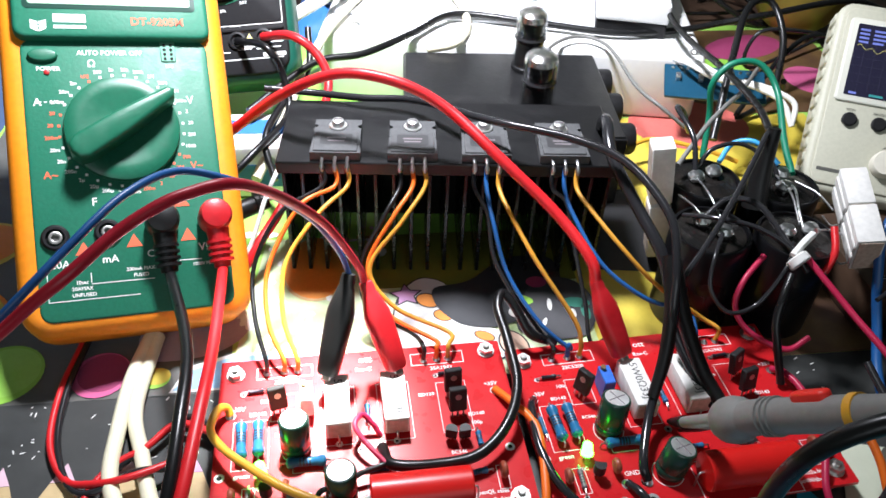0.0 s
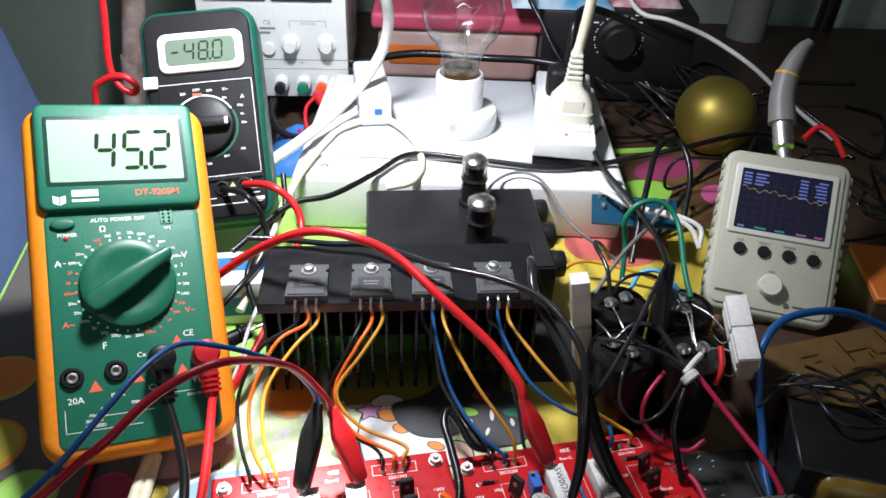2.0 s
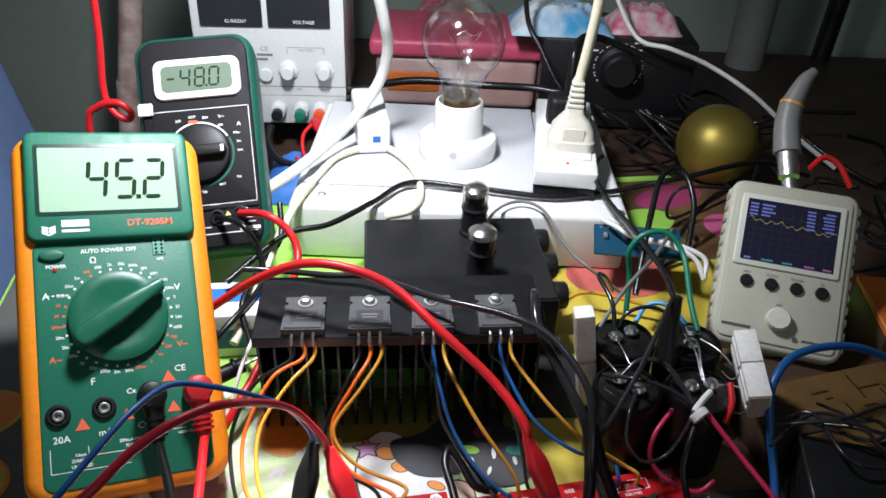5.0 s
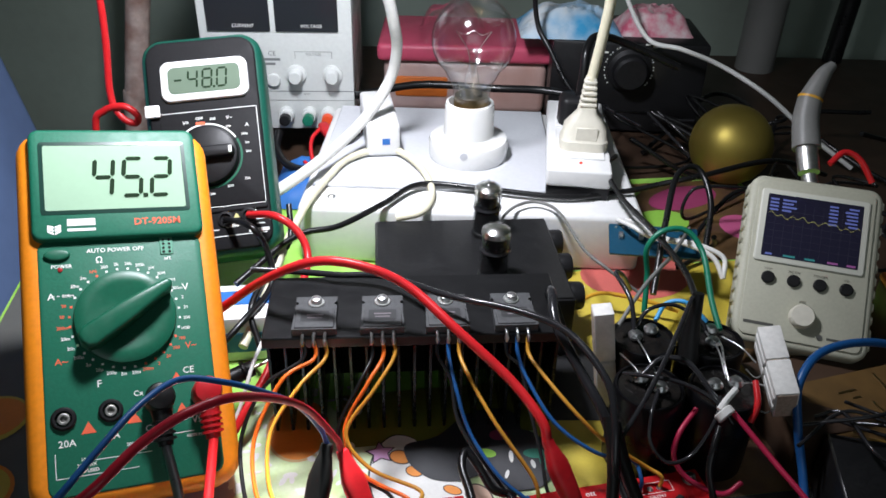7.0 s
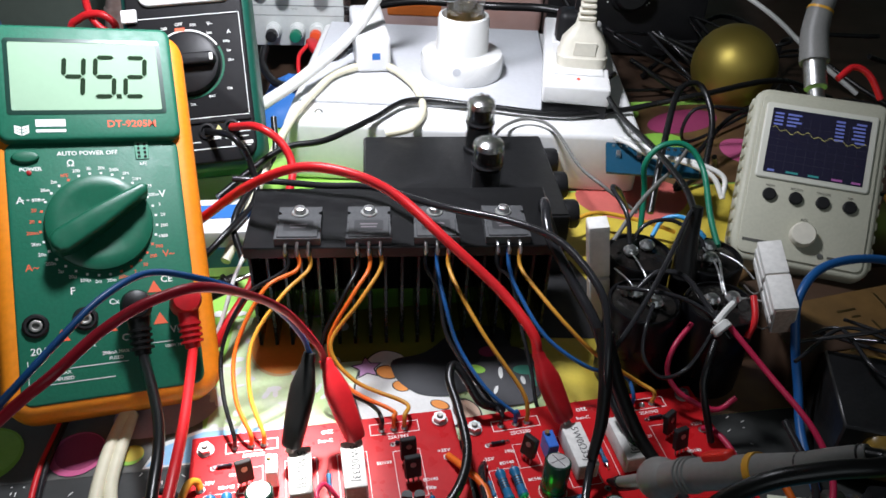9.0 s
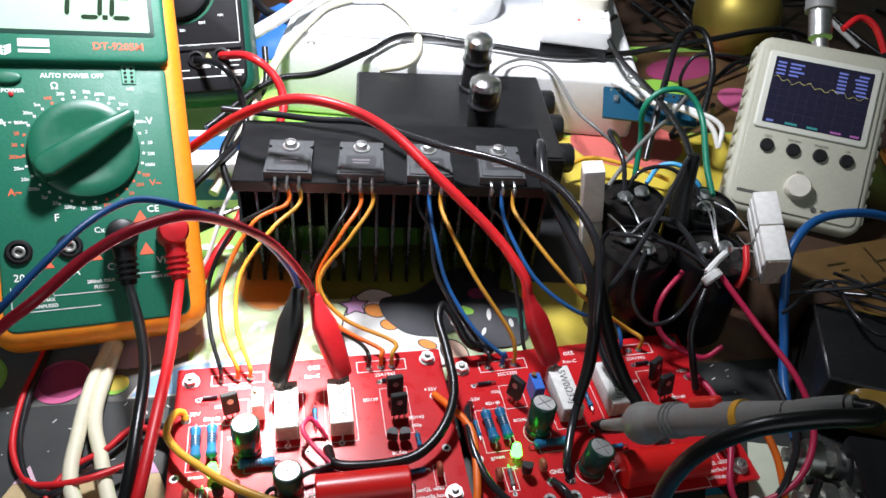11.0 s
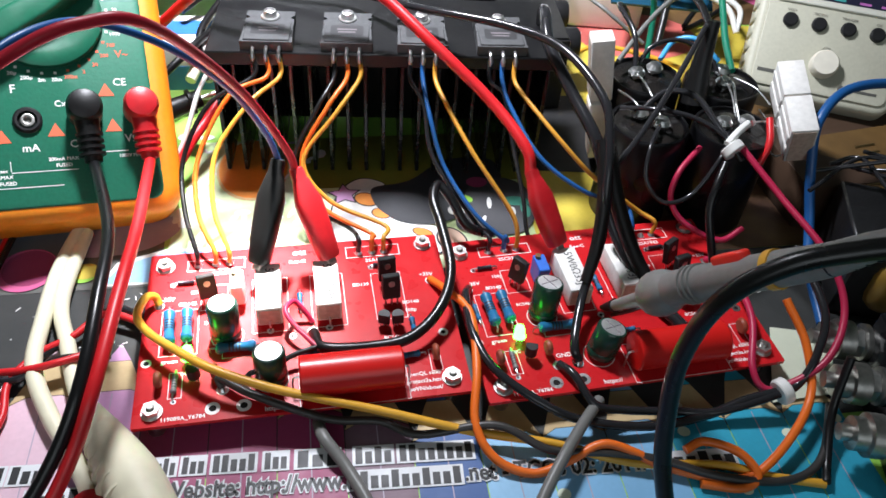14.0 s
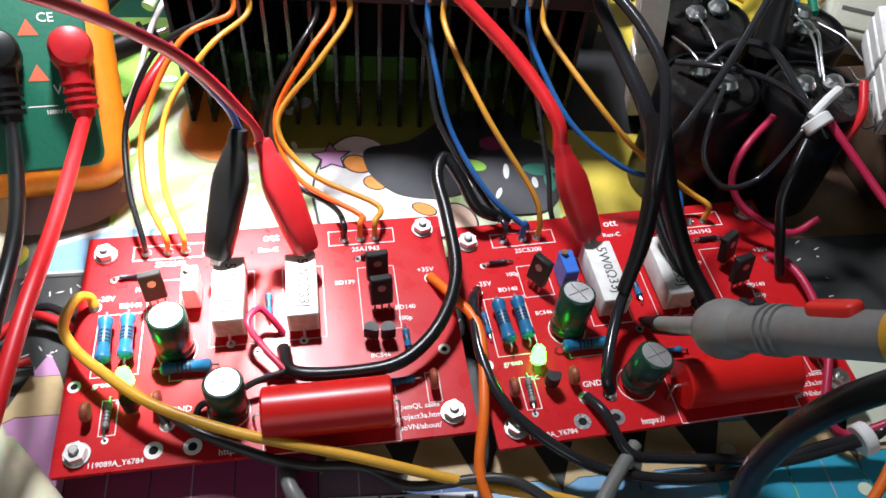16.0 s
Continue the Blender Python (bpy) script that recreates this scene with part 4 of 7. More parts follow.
valve(0.0763, 0.4165, 0.0375)

# ---- meters and instruments ----
M1 = axes((-0.1112, 0.3271, 0.0857), (0.9071, 0.3949, -0.1461), (-0.2155, 0.7335, 0.6446))
dmm = thing("digital_multimeter", "green digital multimeter in an orange rubber holster, switched on", "multimeter", M1)
part("holster", pillow(rounded(0.0915, 0.1865, 0.013, 6, 0.0012, -0.0037), -0.028, 0.001, 0.006), HOLSTER, dmm, "orange rubber holster")
part("front_panel", pillow(rounded(0.0752, 0.1205, 0.005, 4, 0.001, -0.0308), -0.004, 0.0016, 0.001), METER_GREEN, dmm)
upper = part("display_housing", pillow(rounded(0.079, 0.0595, 0.005, 5, 0.001, 0.0582), -0.004, 0.0052, 0.002), METER_GREEN, dmm)
lo = bmesh.new()
outer, inner = rounded(0.069, 0.039, 0.0015, 3, 0.0005, 0.061), rounded(0.065, 0.035, 0.001, 3, 0.0005, 0.061)
vo, vi = [lo.verts.new((x, y, 0.0054)) for x, y in outer], [lo.verts.new((x, y, 0.0056)) for x, y in inner]
for i in range(len(vo)):
    j = (i + 1) % len(vo)
    lo.faces.new((vo[i], vo[j], vi[j], vi[i]))
part("window_rim", lo, mat("dark_window_rim", (0.008, 0.04, 0.028), 0.3), upper)
lcd = part("lcd", flat(rounded(0.0655, 0.0355, 0.001, 3, 0.0005, 0.061), 0.00545), LCD_BACK, upper, "pale green liquid crystal display", smooth=False)
for i, digit in enumerate(("4", "5", ".2")):
    part("digit", digits(digit, -0.0105 + i * 0.0137, 0.0505, 0.0085, 0.0205, 0.0052, 0.0057, 0.0021), LCD_SEG, lcd, smooth=False)
bm = bmesh.new()
for i in range(3):
    for s in (-1, 1):
        flat([(-0.0285 + s * 0.003, 0.0355 + i * 0.0013 - 0.003), (-0.0285 + s * 0.0002, 0.034 + i * 0.0016 - 0.003), (-0.0285 + s * 0.0002, 0.0352 + i * 0.0016 - 0.003), (-0.0285 + s * 0.003, 0.0367 + i * 0.0013 - 0.003)], 0.00535 + i * 0.00002, bm)
bars(bm, -0.0165, 0.0372, 0.0125, 0.0036, 0.0054)
bars(bm, -0.0165, 0.0333, 0.0125, 0.0014, 0.0054)
part("maker_mark", bm, WHITE_PRINT, upper, smooth=False)
part("model_print", writing("DT-9205M", 0.0036, 0.0185, 0.0365, 0.0054, bold=0.0001), RED_PRINT, upper, smooth=False)
white, red = bmesh.new(), bmesh.new()
Z1 = 0.00175
for text, x, y, s in (("AUTO POWER OFF", -2, 23.4, 2.2), ("POWER", -26.4, 16.2, 1.9), ("Ω", -9.7, 18.5, 3.2), ("V", 28.9, 1.6, 3.6), ("A", -31.5, 1.5, 3.4), ("F", -13.3, -42.2, 3.4), ("Cx", 3.2, -48.9, 2.6), ("20A", -28, -67.5, 3.2), ("mA", -9.2, -66.7, 3.2), ("COM", 10, -65.8, 3.2), ("VΩ", 29, -64.6, 3.4), ("10sec", -20.5, -75.5, 1.5), ("20AMAX", -20.5, -78, 1.5), ("UNFUSED", -20, -80.6, 1.5), ("200mA MAX", 2, -71.8, 1.5), ("FUSED", 2, -74.4, 1.5), ("hFE", 22, 17.2, 1.6), ("1000V MAX", 27.5, -72, 1.4), ("CE", 26.5, -40.5, 3.2)):
    writing(text, s * 0.001, *mm(x, y), Z1, bold=0.00004, bm=white)
for text, x, y, s in (("A~", -28.6, -30, 3.2), ("V~", 28.8, -28.3, 3.2)):
    writing(text, s * 0.001, *mm(x, y), Z1, bold=0.00004, bm=red)
dial = ["200m", "2", "20", "200", "1000", "700", "200", "20", "2", "200m", "20m", "2m", "200µ", "20µ", "2µ", "200n", "20n", "20m", "200m", "20", "20", "200m", "20m", "2m", "hFE", "200", "2k", "20k", "200k", "2M", "20M", "200M"]
for i, text in enumerate(dial):
    a = radians(28 - i * 360 / len(dial))
    reds = i in (5, 6, 7, 8, 9, 18, 19, 20, 24)
    x, y = 28.5 * math.cos(a) * 0.98 + 0.4, 27.4 * math.sin(a) - 11.6
    writing(text, 0.0016, *mm(x, y), Z1, bold=0.00003, bm=red if reds else white)
    bars(red if reds else white, 0.0247 * math.cos(a) + 0.0004, 0.0247 * math.sin(a) - 0.0116, 0.0011, 0.0011, Z1)
for x, y, w, h in ((-16, -82.6, 34, 0.3), (-33, -77, 0.3, 11), (-5, -76.5, 24, 0.3), (13, -74, 0.3, 5), (22, -70, 9, 0.3), (-17, -74, 0.3, 4)):
    bars(white, *mm(x, y, w, h), Z1)
for k in range(5):
    bars(white, -0.0355 + 0.0021 * k + 0.005, 0.0014, 0.0012, 0.0004, Z1)
part("panel_print", white, WHITE_PRINT, dmm, "white printed scale and lettering", smooth=False)
for x, y in ((-18.9, -61.9), (0.5, -60), (22, -59.1), (20.8, -44)):
    part("warning_triangle", flat([(x * 0.001 - 0.0032, y * 0.001 - 0.0025), (x * 0.001 + 0.0032, y * 0.001 - 0.0025), (x * 0.001, y * 0.001 + 0.003)], Z1), RED_PRINT, dmm, smooth=False)
part("range_print", red, RED_PRINT, dmm, "red printed ranges", smooth=False)
knob = part("range_knob", lathe([(0.0228, 0.0015), (0.0231, 0.003), (0.0226, 0.0048), (0.0208, 0.0056), (0.0165, 0.0058), (0.013, 0.0048), (0, 0.0045)], 44, pose(0.0004, -0.0116, 0)), KNOB_GREEN, dmm, "round green range knob")
KM = pose(0.0004, -0.0116, 0, 0, 0, 32.5)
part("pointer", pillow([(0.0255, 0.0), (0.0235, 0.0028), (0.0, 0.0052), (-0.019, 0.0058), (-0.0228, 0.004), (-0.024, 0.0), (-0.0228, -0.004), (-0.019, -0.0058), (0.0, -0.0052), (0.0235, -0.0028)], 0.004, 0.0145, 0.002, m=KM), KNOB_GREEN, knob)
part("power_button", pillow(oval(-0.0281, 0.0218, 0.0058, 0.003, 20), 0.0, 0.0034, 0.001), KNOB_GREEN, dmm)
part("power_light", lathe([(0.0011, 0), (0.0011, 0.0021), (0, 0.0026)], 12, pose(-0.027, 0.0145, 0)), mat("red_led_off", (0.35, 0.02, 0.02), 0.3), dmm)
sock = part("transistor_socket", boxm((0.0218, 0.0238, 0.0016), (0.0062, 0.0092, 0.001), 0.0003, 1), mat("pale_green_socket", (0.1, 0.3, 0.2), 0.5), dmm)
bm = bmesh.new()
for i in range(4):
    for k in (-1, 1):
        cyl(0.0007, 0.0021, 0.0023, 10, pose(0.0218 + k * 0.0014, 0.0206 + i * 0.0021, 0), bm)
part("pin_hole", bm, HOLE, sock)
for x, y in ((-28.9, -56.6), (-9.2, -55.6)):
    j = part("jack", lathe([(0.0052, 0.0015), (0.0054, 0.0026), (0.0045, 0.0034), (0.0036, 0.0034), (0.0034, 0.0016), (0, 0.0016)], 26, pose(*mm(x, y, 0))), BLACK, dmm)
    part("jack_ring", lathe([(0.0022, 0.0018), (0.0026, 0.0028), (0.002, 0.003), (0.0014, 0.0028), (0.0012, 0.0018)], 18, pose(*mm(x, y, 0))), DULL_STEEL, j)


def banana(name, label, x, y, boot, cable_mat, tail):
    """A shrouded plug in a jack of the meter, with its strain relief and lead."""
    t = thing(name, label, "test lead")
    part("plug", lathe([(0.0062, 0.0018), (0.0068, 0.004), (0.0068, 0.014), (0.0058, 0.0165), (0.003, 0.0175), (0, 0.0176)], 26, M1 @ pose(*mm(x, y, 0))), boot, t)
    a = M1 @ Vector(mm(x, y, 11))
    b = M1 @ Vector(mm(x + 1.0, y - 22, 9))
    bm = tube([a, a.lerp(b, 0.5), b], 0.004, 14, 4, radii=lambda f: 0.0052 - 0.0018 * f)
    part("strain_relief", bm, boot, t)
    bm = bmesh.new()
    for f in (0.5, 0.62, 0.74, 0.86):
        lathe([(0.0035, -0.0008), (0.0051, -0.0006), (0.0051, 0.0006), (0.0035, 0.0008)], 16, along(a.lerp(b, f), b) if f < 1 else None, bm)
    part("ribs", bm, boot, t)
    part("lead", tube([a.lerp(b, 0.9), b] + tail, 0.0022, 12), cable_mat, t)
    return t


banana("black_test_lead", "black test lead plugged into the common jack", 11.8, -54.0, BOOT_BLACK, C_BLACK, [(-0.0575, 0.225, 0.050), (-0.049, 0.190, 0.052), (-0.0465, 0.163, 0.045), (-0.0525, 0.147, 0.030), (-0.063, 0.132, 0.016), (-0.08, 0.11, 0.006), (-0.12, 0.06, 0.004)])
banana("red_test_lead", "red test lead plugged into the voltage jack", 33.0, -53.8, BOOT_RED, C_RED, [(-0.050, 0.231, 0.046), (-0.0445, 0.196, 0.050), (-0.0425, 0.164, 0.045), (-0.0475, 0.148, 0.030), (-0.056, 0.133, 0.016), (-0.07, 0.11, 0.006), (-0.1, 0.06, 0.004)])

X2, Y2 = Vector((0.9455, 0.2579, 0.1986)), Vector((-0.3169, 0.5898, 0.7428))
M2 = axes(Vector((-0.0952, 0.5113, 0.1253)) - 0.027 * X2 - 0.033 * Y2, 0.986 * X2 - 0.164 * Y2, 0.164 * X2 + 0.986 * Y2)
dm2 = thing("small_multimeter", "black multimeter with a green edge and grey display", "multimeter", M2)
w, h = 0.079, 0.151
part("holster", pillow(rounded(w, h, 0.014, 6), -0.026, 0.0, 0.006), mat("dark_green_rubber", (0.006, 0.075, 0.05), 0.4, grain=0.2, scale=300), dm2, "dark green rubber edge")
part("front_panel", pillow(rounded(w - 0.008, h - 0.008, 0.011, 5), -0.004, 0.0022, 0.0014), mat("charcoal_plastic", (0.012, 0.012, 0.013), 0.6, spec=0.15, grain=0.2, scale=500, bump=0.1), dm2)
bz = part("display_bezel", pillow(rounded(0.0565, 0.0275, 0.006, 5, 0.0018, 0.0432), 0.0, 0.0048, 0.0014), WHITE_PLASTIC, dm2, "white display surround")
l2 = part("lcd", flat(rounded(0.0465, 0.0182, 0.004, 4, 0.0018, 0.0432), 0.0050), LCD_DIM, bz, smooth=False)
for i, digit in enumerate(("-", "4", "8", ".0")):
    part("digit", digits(digit, -0.0185 + i * 0.0094, 0.0372, 0.0058, 0.0122, 0.0034, 0.0052, 0.0013), LCD_SEG, l2, smooth=False)
part("switch_panel", pillow(rounded(0.062, 0.064, 0.004, 4, 0.002, -0.0105), 0.0, 0.0028, 0.0005), bpy.data.materials["charcoal_plastic"], dm2)
bm = bmesh.new()
for a, b, c, d in ((0.002, 0.022, 0.062, 0.0004), (0.0332, -0.0105, 0.0004, 0.064), (0.002, -0.043, 0.062, 0.0004)):
    bars(bm, a, b, c, d, 0.00305)
for text, x, y, s in (("OFF", -4, 13, 2.0), ("200", -13, 11, 1.8), ("500", 4.5, 12, 1.8), ("V~", 15, 12, 2.4), ("A", 26, 6, 2.6), ("200", 14, 6, 1.6), ("200µ", 24, 0, 1.5), ("2m", 25, -6, 1.5), ("20m", 25.5, -12, 1.5), ("10A", 23, -30, 1.6), ("BAT", 12, -34, 1.6), ("COM", 10, -60, 2.6), ("10A", 24, -50, 1.6), ("VΩmA", 6, -47.5, 1.8), ("2k", -8, -37, 1.6), ("20k", 0, -38, 1.6)):
    writing(text, s * 0.001, *mm(x, y + 4), 0.0031 if y > -46 else 0.0024, bold=0.00003, bm=bm)
bars(bm, 0.027, -0.0605, 0.013, 0.0022, 0.0024)
part("panel_print", bm, WHITE_PRINT, dm2, smooth=False)
k2 = part("range_knob", lathe([(0.0195, 0.0028), (0.02, 0.004), (0.019, 0.0075), (0.017, 0.0085), (0, 0.0088)], 36, pose(-0.0005, -0.0085, 0)), BLACK, dm2, "glossy black range knob")
part("pointer", pillow(rounded(0.036, 0.0075, 0.003, 4, -0.0005, -0.0085), 0.006, 0.0145, 0.0015), BLACK, k2)
part("knob_mark", boxm((0.0155, -0.0085, 0.0145), (0.0022, 0.0045, 0.0006), 0.0002, 1), WHITE_PRINT, k2)
bm = bmesh.new()
for i in range(18):
    a0, a1 = radians(30 + i * 7), radians(30 + (i + 1) * 7)
    bm.faces.new([bm.verts.new((-0.0005 + r * math.cos(t), -0.0085 + r * math.sin(t), 0.0031)) for r, t in ((0.0208, a0), (0.0218, a0), (0.0218, a1), (0.0208, a1))])
part("dial_ring", bm, WHITE_PRINT, dm2, smooth=False)
bm = bmesh.new()
for i in range(26):
    a0, a1 = radians(26 - i * 6), radians(20 - i * 6)
    bm.faces.new([bm.verts.new((-0.0005 + r * math.cos(t), -0.0085 + r * math.sin(t), 0.0031)) for r, t in ((0.0208, a1), (0.0222, a1), (0.0222, a0), (0.0208, a0))])
part("dial_ring", bm, KNOB_GREEN, dm2, "green arc round the range knob", smooth=False)
part("panel_seam", pillow(rounded(0.066, 0.0028, 0.001, 2, 0.001, -0.0452), 0.002, 0.0034, 0.0006), bpy.data.materials["charcoal_plastic"], dm2)
part("warning_triangle", flat([(0.0115, -0.0512), (0.0155, -0.0512), (0.0135, -0.0478)], 0.0025), GOLD_PRINT, dm2, smooth=False)
bm = bmesh.new()
for x, y, l in ((0.012, -0.0565, 0.005), (0.02, -0.057, 0.006), (0.029, -0.0535, 0.007), (0.0285, -0.0565, 0.005), (0.006, -0.0545, 0.006), (0.013, -0.0465, 0.016), (-0.004, -0.058, 0.012), (0.016, -0.0555, 0.012), (0.006, -0.0625, 0.052), (0.022, -0.0475, 0.009)):
    bars(bm, x, y, l, 0.0006, 0.0025)
part("jack_print", bm, WHITE_PRINT, dm2, smooth=False)
bars(bmm := bmesh.new(), -0.0035, 0.0135, 0.006, 0.0022, 0.0032)
part("off_mark", bmm, RED_PRINT, dm2, smooth=False)
for x, y in ((0.0065, -0.0515), (0.0215, -0.0505)):
    part("jack", lathe([(0.005, 0.002), (0.005, 0.0036), (0.0036, 0.0038), (0.003, 0.002), (0, 0.002)], 20, pose(x, y, 0)), BLACK, dm2)
part("flap", boxm((-0.033, 0.024, 0.004), (0.0095, 0.0085, 0.003), 0.001, 2, None), WHITE_PLASTIC, dm2, "small white corner piece")

MS = axes((0.2568, 0.3981, 0.0661), (0.958, -0.2869, 0.0051), (0.2046, 0.6956, 0.6887))
so = thing("pocket_oscilloscope", "pocket oscilloscope in a warm grey case, trace on screen", "oscilloscope", MS)
edge = []
for i, (x, y) in enumerate(rounded(0.0738, 0.1035, 0.008, 5, 0.0, 0.003)):
    edge.append((x, y))
part("case", pillow(edge, -0.022, 0.0, 0.003), SCOPE_BODY, so)
for s in (-1, 1):
    for i in range(12):
        part("grip_rib", boxm((s * 0.0369, -0.039 + i * 0.0077, -0.008), (0.0022, 0.0052, 0.012), 0.0008, 1), SCOPE_BODY, so)
part("front_plate", pillow(rounded(0.0655, 0.0955, 0.004, 4, 0.0, 0.003), -0.001, 0.0012, 0.0006), SCOPE_BODY, so)
bz = part("screen_bezel", pillow(rounded(0.0602, 0.0455, 0.002, 3, -0.0003, 0.0226), 0.0, 0.0026, 0.001), mat("pale_bezel", (0.6, 0.6, 0.52), 0.4), so)
sc = part("screen", flat(rounded(0.0525, 0.0388, 0.0006, 2, -0.0003, 0.0226), 0.0028), SCREEN, bz, "dark screen with a yellow trace", smooth=False)
bm = bmesh.new()
for i in range(1, 10):
    bars(bm, -0.0282 + i * 0.0055, 0.0205, 0.00012, 0.034, 0.00284)
for i in range(1, 7):
    bars(bm, -0.0005, 0.0045 + i * 0.0045, 0.0545, 0.00012, 0.00286)
part("graticule", bm, SCREEN_GRID, sc, smooth=False)
bm = bmesh.new()
for i, (ww, w3) in enumerate(((0.0165, 0.0095), (0.015, 0.012), (0.017, 0.011), (0.014, 0.0105), (0.0, 0.0115), (0.0, 0.009))):
    y = 0.0385 - i * 0.0023
    if ww:
        bars(bm, -0.0272 + 0.003, y, 0.005, 0.0012, 0.0029)
        bars(bm, -0.0195 + (ww - 0.0085) / 2, y, ww - 0.0085, 0.0012, 0.0029)
    bars(bm, 0.0105, y, 0.005, 0.0012, 0.0029)
    bars(bm, 0.0252 - w3 / 2 + 0.0015, y, w3 * 0.6, 0.0012, 0.0029)
part("readout", bm, SCREEN_TEXT, sc, smooth=False)
pts = [(-0.027 + i * 0.0013, 0.0285 + 0.0011 * math.sin(i * 1.3) + 0.0008 * math.sin(i * 0.47 + 1) - 0.00008 * i, 0.0029) for i in range(42)]
bm = bmesh.new()
for a, b in zip(pts, pts[1:]):
    bm.faces.new([bm.verts.new(p) for p in ((a[0], a[1] - 0.00014, a[2]), (b[0], b[1] - 0.00014, b[2]), (b[0], b[1] + 0.00014, b[2]), (a[0], a[1] + 0.00014, a[2]))])
part("trace", bm, SCREEN_TRACE, sc, smooth=False)
for x, w1, m1 in ((-0.012, 0.007, SCREEN_TEAL), (0.0, 0.006, SCREEN_TEAL), (0.013, 0.006, SCREEN_PINK), (0.0235, 0.005, SCREEN_PINK), (-0.024, 0.004, SCREEN_TEXT)):
    part("status_bar", bars(bmesh.new(), x, 0.0027, w1, 0.0013, 0.0029), m1, sc, smooth=False)
for child in sc.children:
    child.data.transform(pose(-0.0003, 0.0226, 0) @ Matrix.Diagonal((0.945, 0.958, 1, 1)) @ pose(0.0005, -0.0215, 0))
for x in (-0.0203, -0.0062, 0.008, 0.022):
    part("push_button", lathe([(0.0036, 0.0012), (0.0037, 0.0028), (0.003, 0.0034), (0, 0.0034)], 22, pose(x - 0.0005, -0.0094, 0)), BLACK, so)
ad = part("adjust_knob", lathe([(0.0068, 0.0012), (0.0068, 0.006), (0.006, 0.0072), (0, 0.0074)], 30, pose(-0.0003, -0.0297, 0)), CREAM, so, "cream adjustment knob")
bm = bmesh.new()
for text, x, y, s in (("V/DIV", -20.8, -3.9, 1.4), ("SEC/DIV", -6.7, -3.9, 1.4), ("TRIGGER", 7.5, -3.9, 1.4), ("OK", 21.5, -3.9, 1.4), ("ADJ", -0.3, -20.6, 1.6)):
    writing(text, s * 0.001, *mm(x, y), 0.0014, bm=bm)
bars(bm, -0.0225, -0.0372, 0.0165, 0.0018, 0.0014)
bars(bm, 0.021, -0.0395, 0.0135, 0.0014, 0.0014)
part("panel_print", bm, mat("dark_panel_print", (0.08, 0.08, 0.07), 0.6), so, smooth=False)
part("screw", cyl(0.0016, 0.0012, 0.0018, 14, pose(0.0105, -0.0395, 0)), DULL_STEEL, so)
bn = part("bnc_socket", cyl(0.0048, 0.0, 0.012, 20, MS.inverted() @ along((0.2735, 0.449, 0.0895), (0.2745, 0.475, 0.105))), CHROME, so)

bp = thing("scope_input_plug", "grey probe plug with a bent cable and yellow ring", "probe plug")
a0 = [(0.2745, 0.462, 0.097), (0.275, 0.475, 0.108), (0.276, 0.488, 0.121), (0.279, 0.497, 0.133), (0.286, 0.503, 0.147)]
part("collar", tube(a0[:2], 0.0066, 18, 2), CHROME, bp)
part("plug_body", tube(a0[1:4], 0.0085, 18, 6, radii=lambda f: 0.0088 - 0.0012 * f), PROBE_GREY, bp)
part("bend_relief", tube(a0[3:] + [(0.292, 0.506, 0.153)], 0.005, 14, 6, radii=lambda f: 0.0072 - 0.0042 * f), PROBE_GREY, bp)
part("marker_ring", tube([Vector(a0[3]).lerp(Vector(a0[2]), 0.05), Vector(a0[3]).lerp(Vector(a0[4]), 0.05)], 0.0079, 18, 2), C_YELLOW, bp)

ps = thing("bench_power_supply", "light grey bench power supply with two dark meters", "power supply", pose(-0.1035, 0.685, 0.0, 0, 0, 3))
part("case", boxm((0, 0.08, 0.128), (0.128, 0.16, 0.206), 0.003, 2), PSU_GREY, ps)
part("front_frame", boxm((0, -0.0015, 0.128), (0.131, 0.004, 0.209), 0.0015, 2), PSU_GREY, ps)
for x, t in ((-0.031, "CURRENT"), (0.027, "VOLTAGE")):
    v = part("meter_window", boxm((x, -0.004, 0.143), (0.0535, 0.003, 0.06), 0.0008, 1), DARK_WINDOW, ps)
    part("lettering", writing(t, 0.003, x + 0.004, 0.1185, 0, m=pose(0, -0.0057, 0, 90)), WHITE_PRINT, v, smooth=False)
for x in (0.015, 0.047):
    k = part("voltage_knob", lathe([(0.0085, 0), (0.0085, 0.003), (0.0062, 0.004), (0.0058, 0.012), (0.005, 0.013), (0, 0.013)], 22, pose(x, -0.0035, 0.0755, 90)), PSU_GREY, ps)
part("push_button", cyl(0.0058, 0, 0.004, 20, pose(-0.005, -0.0035, 0.0705, 90), edge=0.0006), PSU_GREY, ps)
bm = bmesh.new()
bars(bm, 0.029, 0.0595, 0.083, 0.0007, 0)
bars(bm, 0.029, 0.051, 0.083, 0.0004, 0)
for x0, y0, w0, h0 in ((0.031, 0.0955, 0.032, 0.0004), (0.015, 0.0925, 0.0004, 0.006), (0.047, 0.0925, 0.0004, 0.006), (-0.005, 0.0885, 0.014, 0.0022), (-0.008, 0.0845, 0.011, 0.0022)):
    bars(bm, x0, y0, w0, h0, 0)
for t, x, y, s in (("CE", -5, 94, 4.2), ("VOLTAGE", 31, 93.2, 2.2), ("GND", 23, 57, 1.8), ("+", 43, 57, 2.4), ("-", 4, 57, 2.4)):
    writing(t, s * 0.001, *mm(x, y), 0, bm=bm)
part("panel_print", bm, mat("grey_panel_print", (0.16, 0.17, 0.17), 0.6), ps, smooth=False).matrix_local = pose(0, -0.0037, 0, 90)
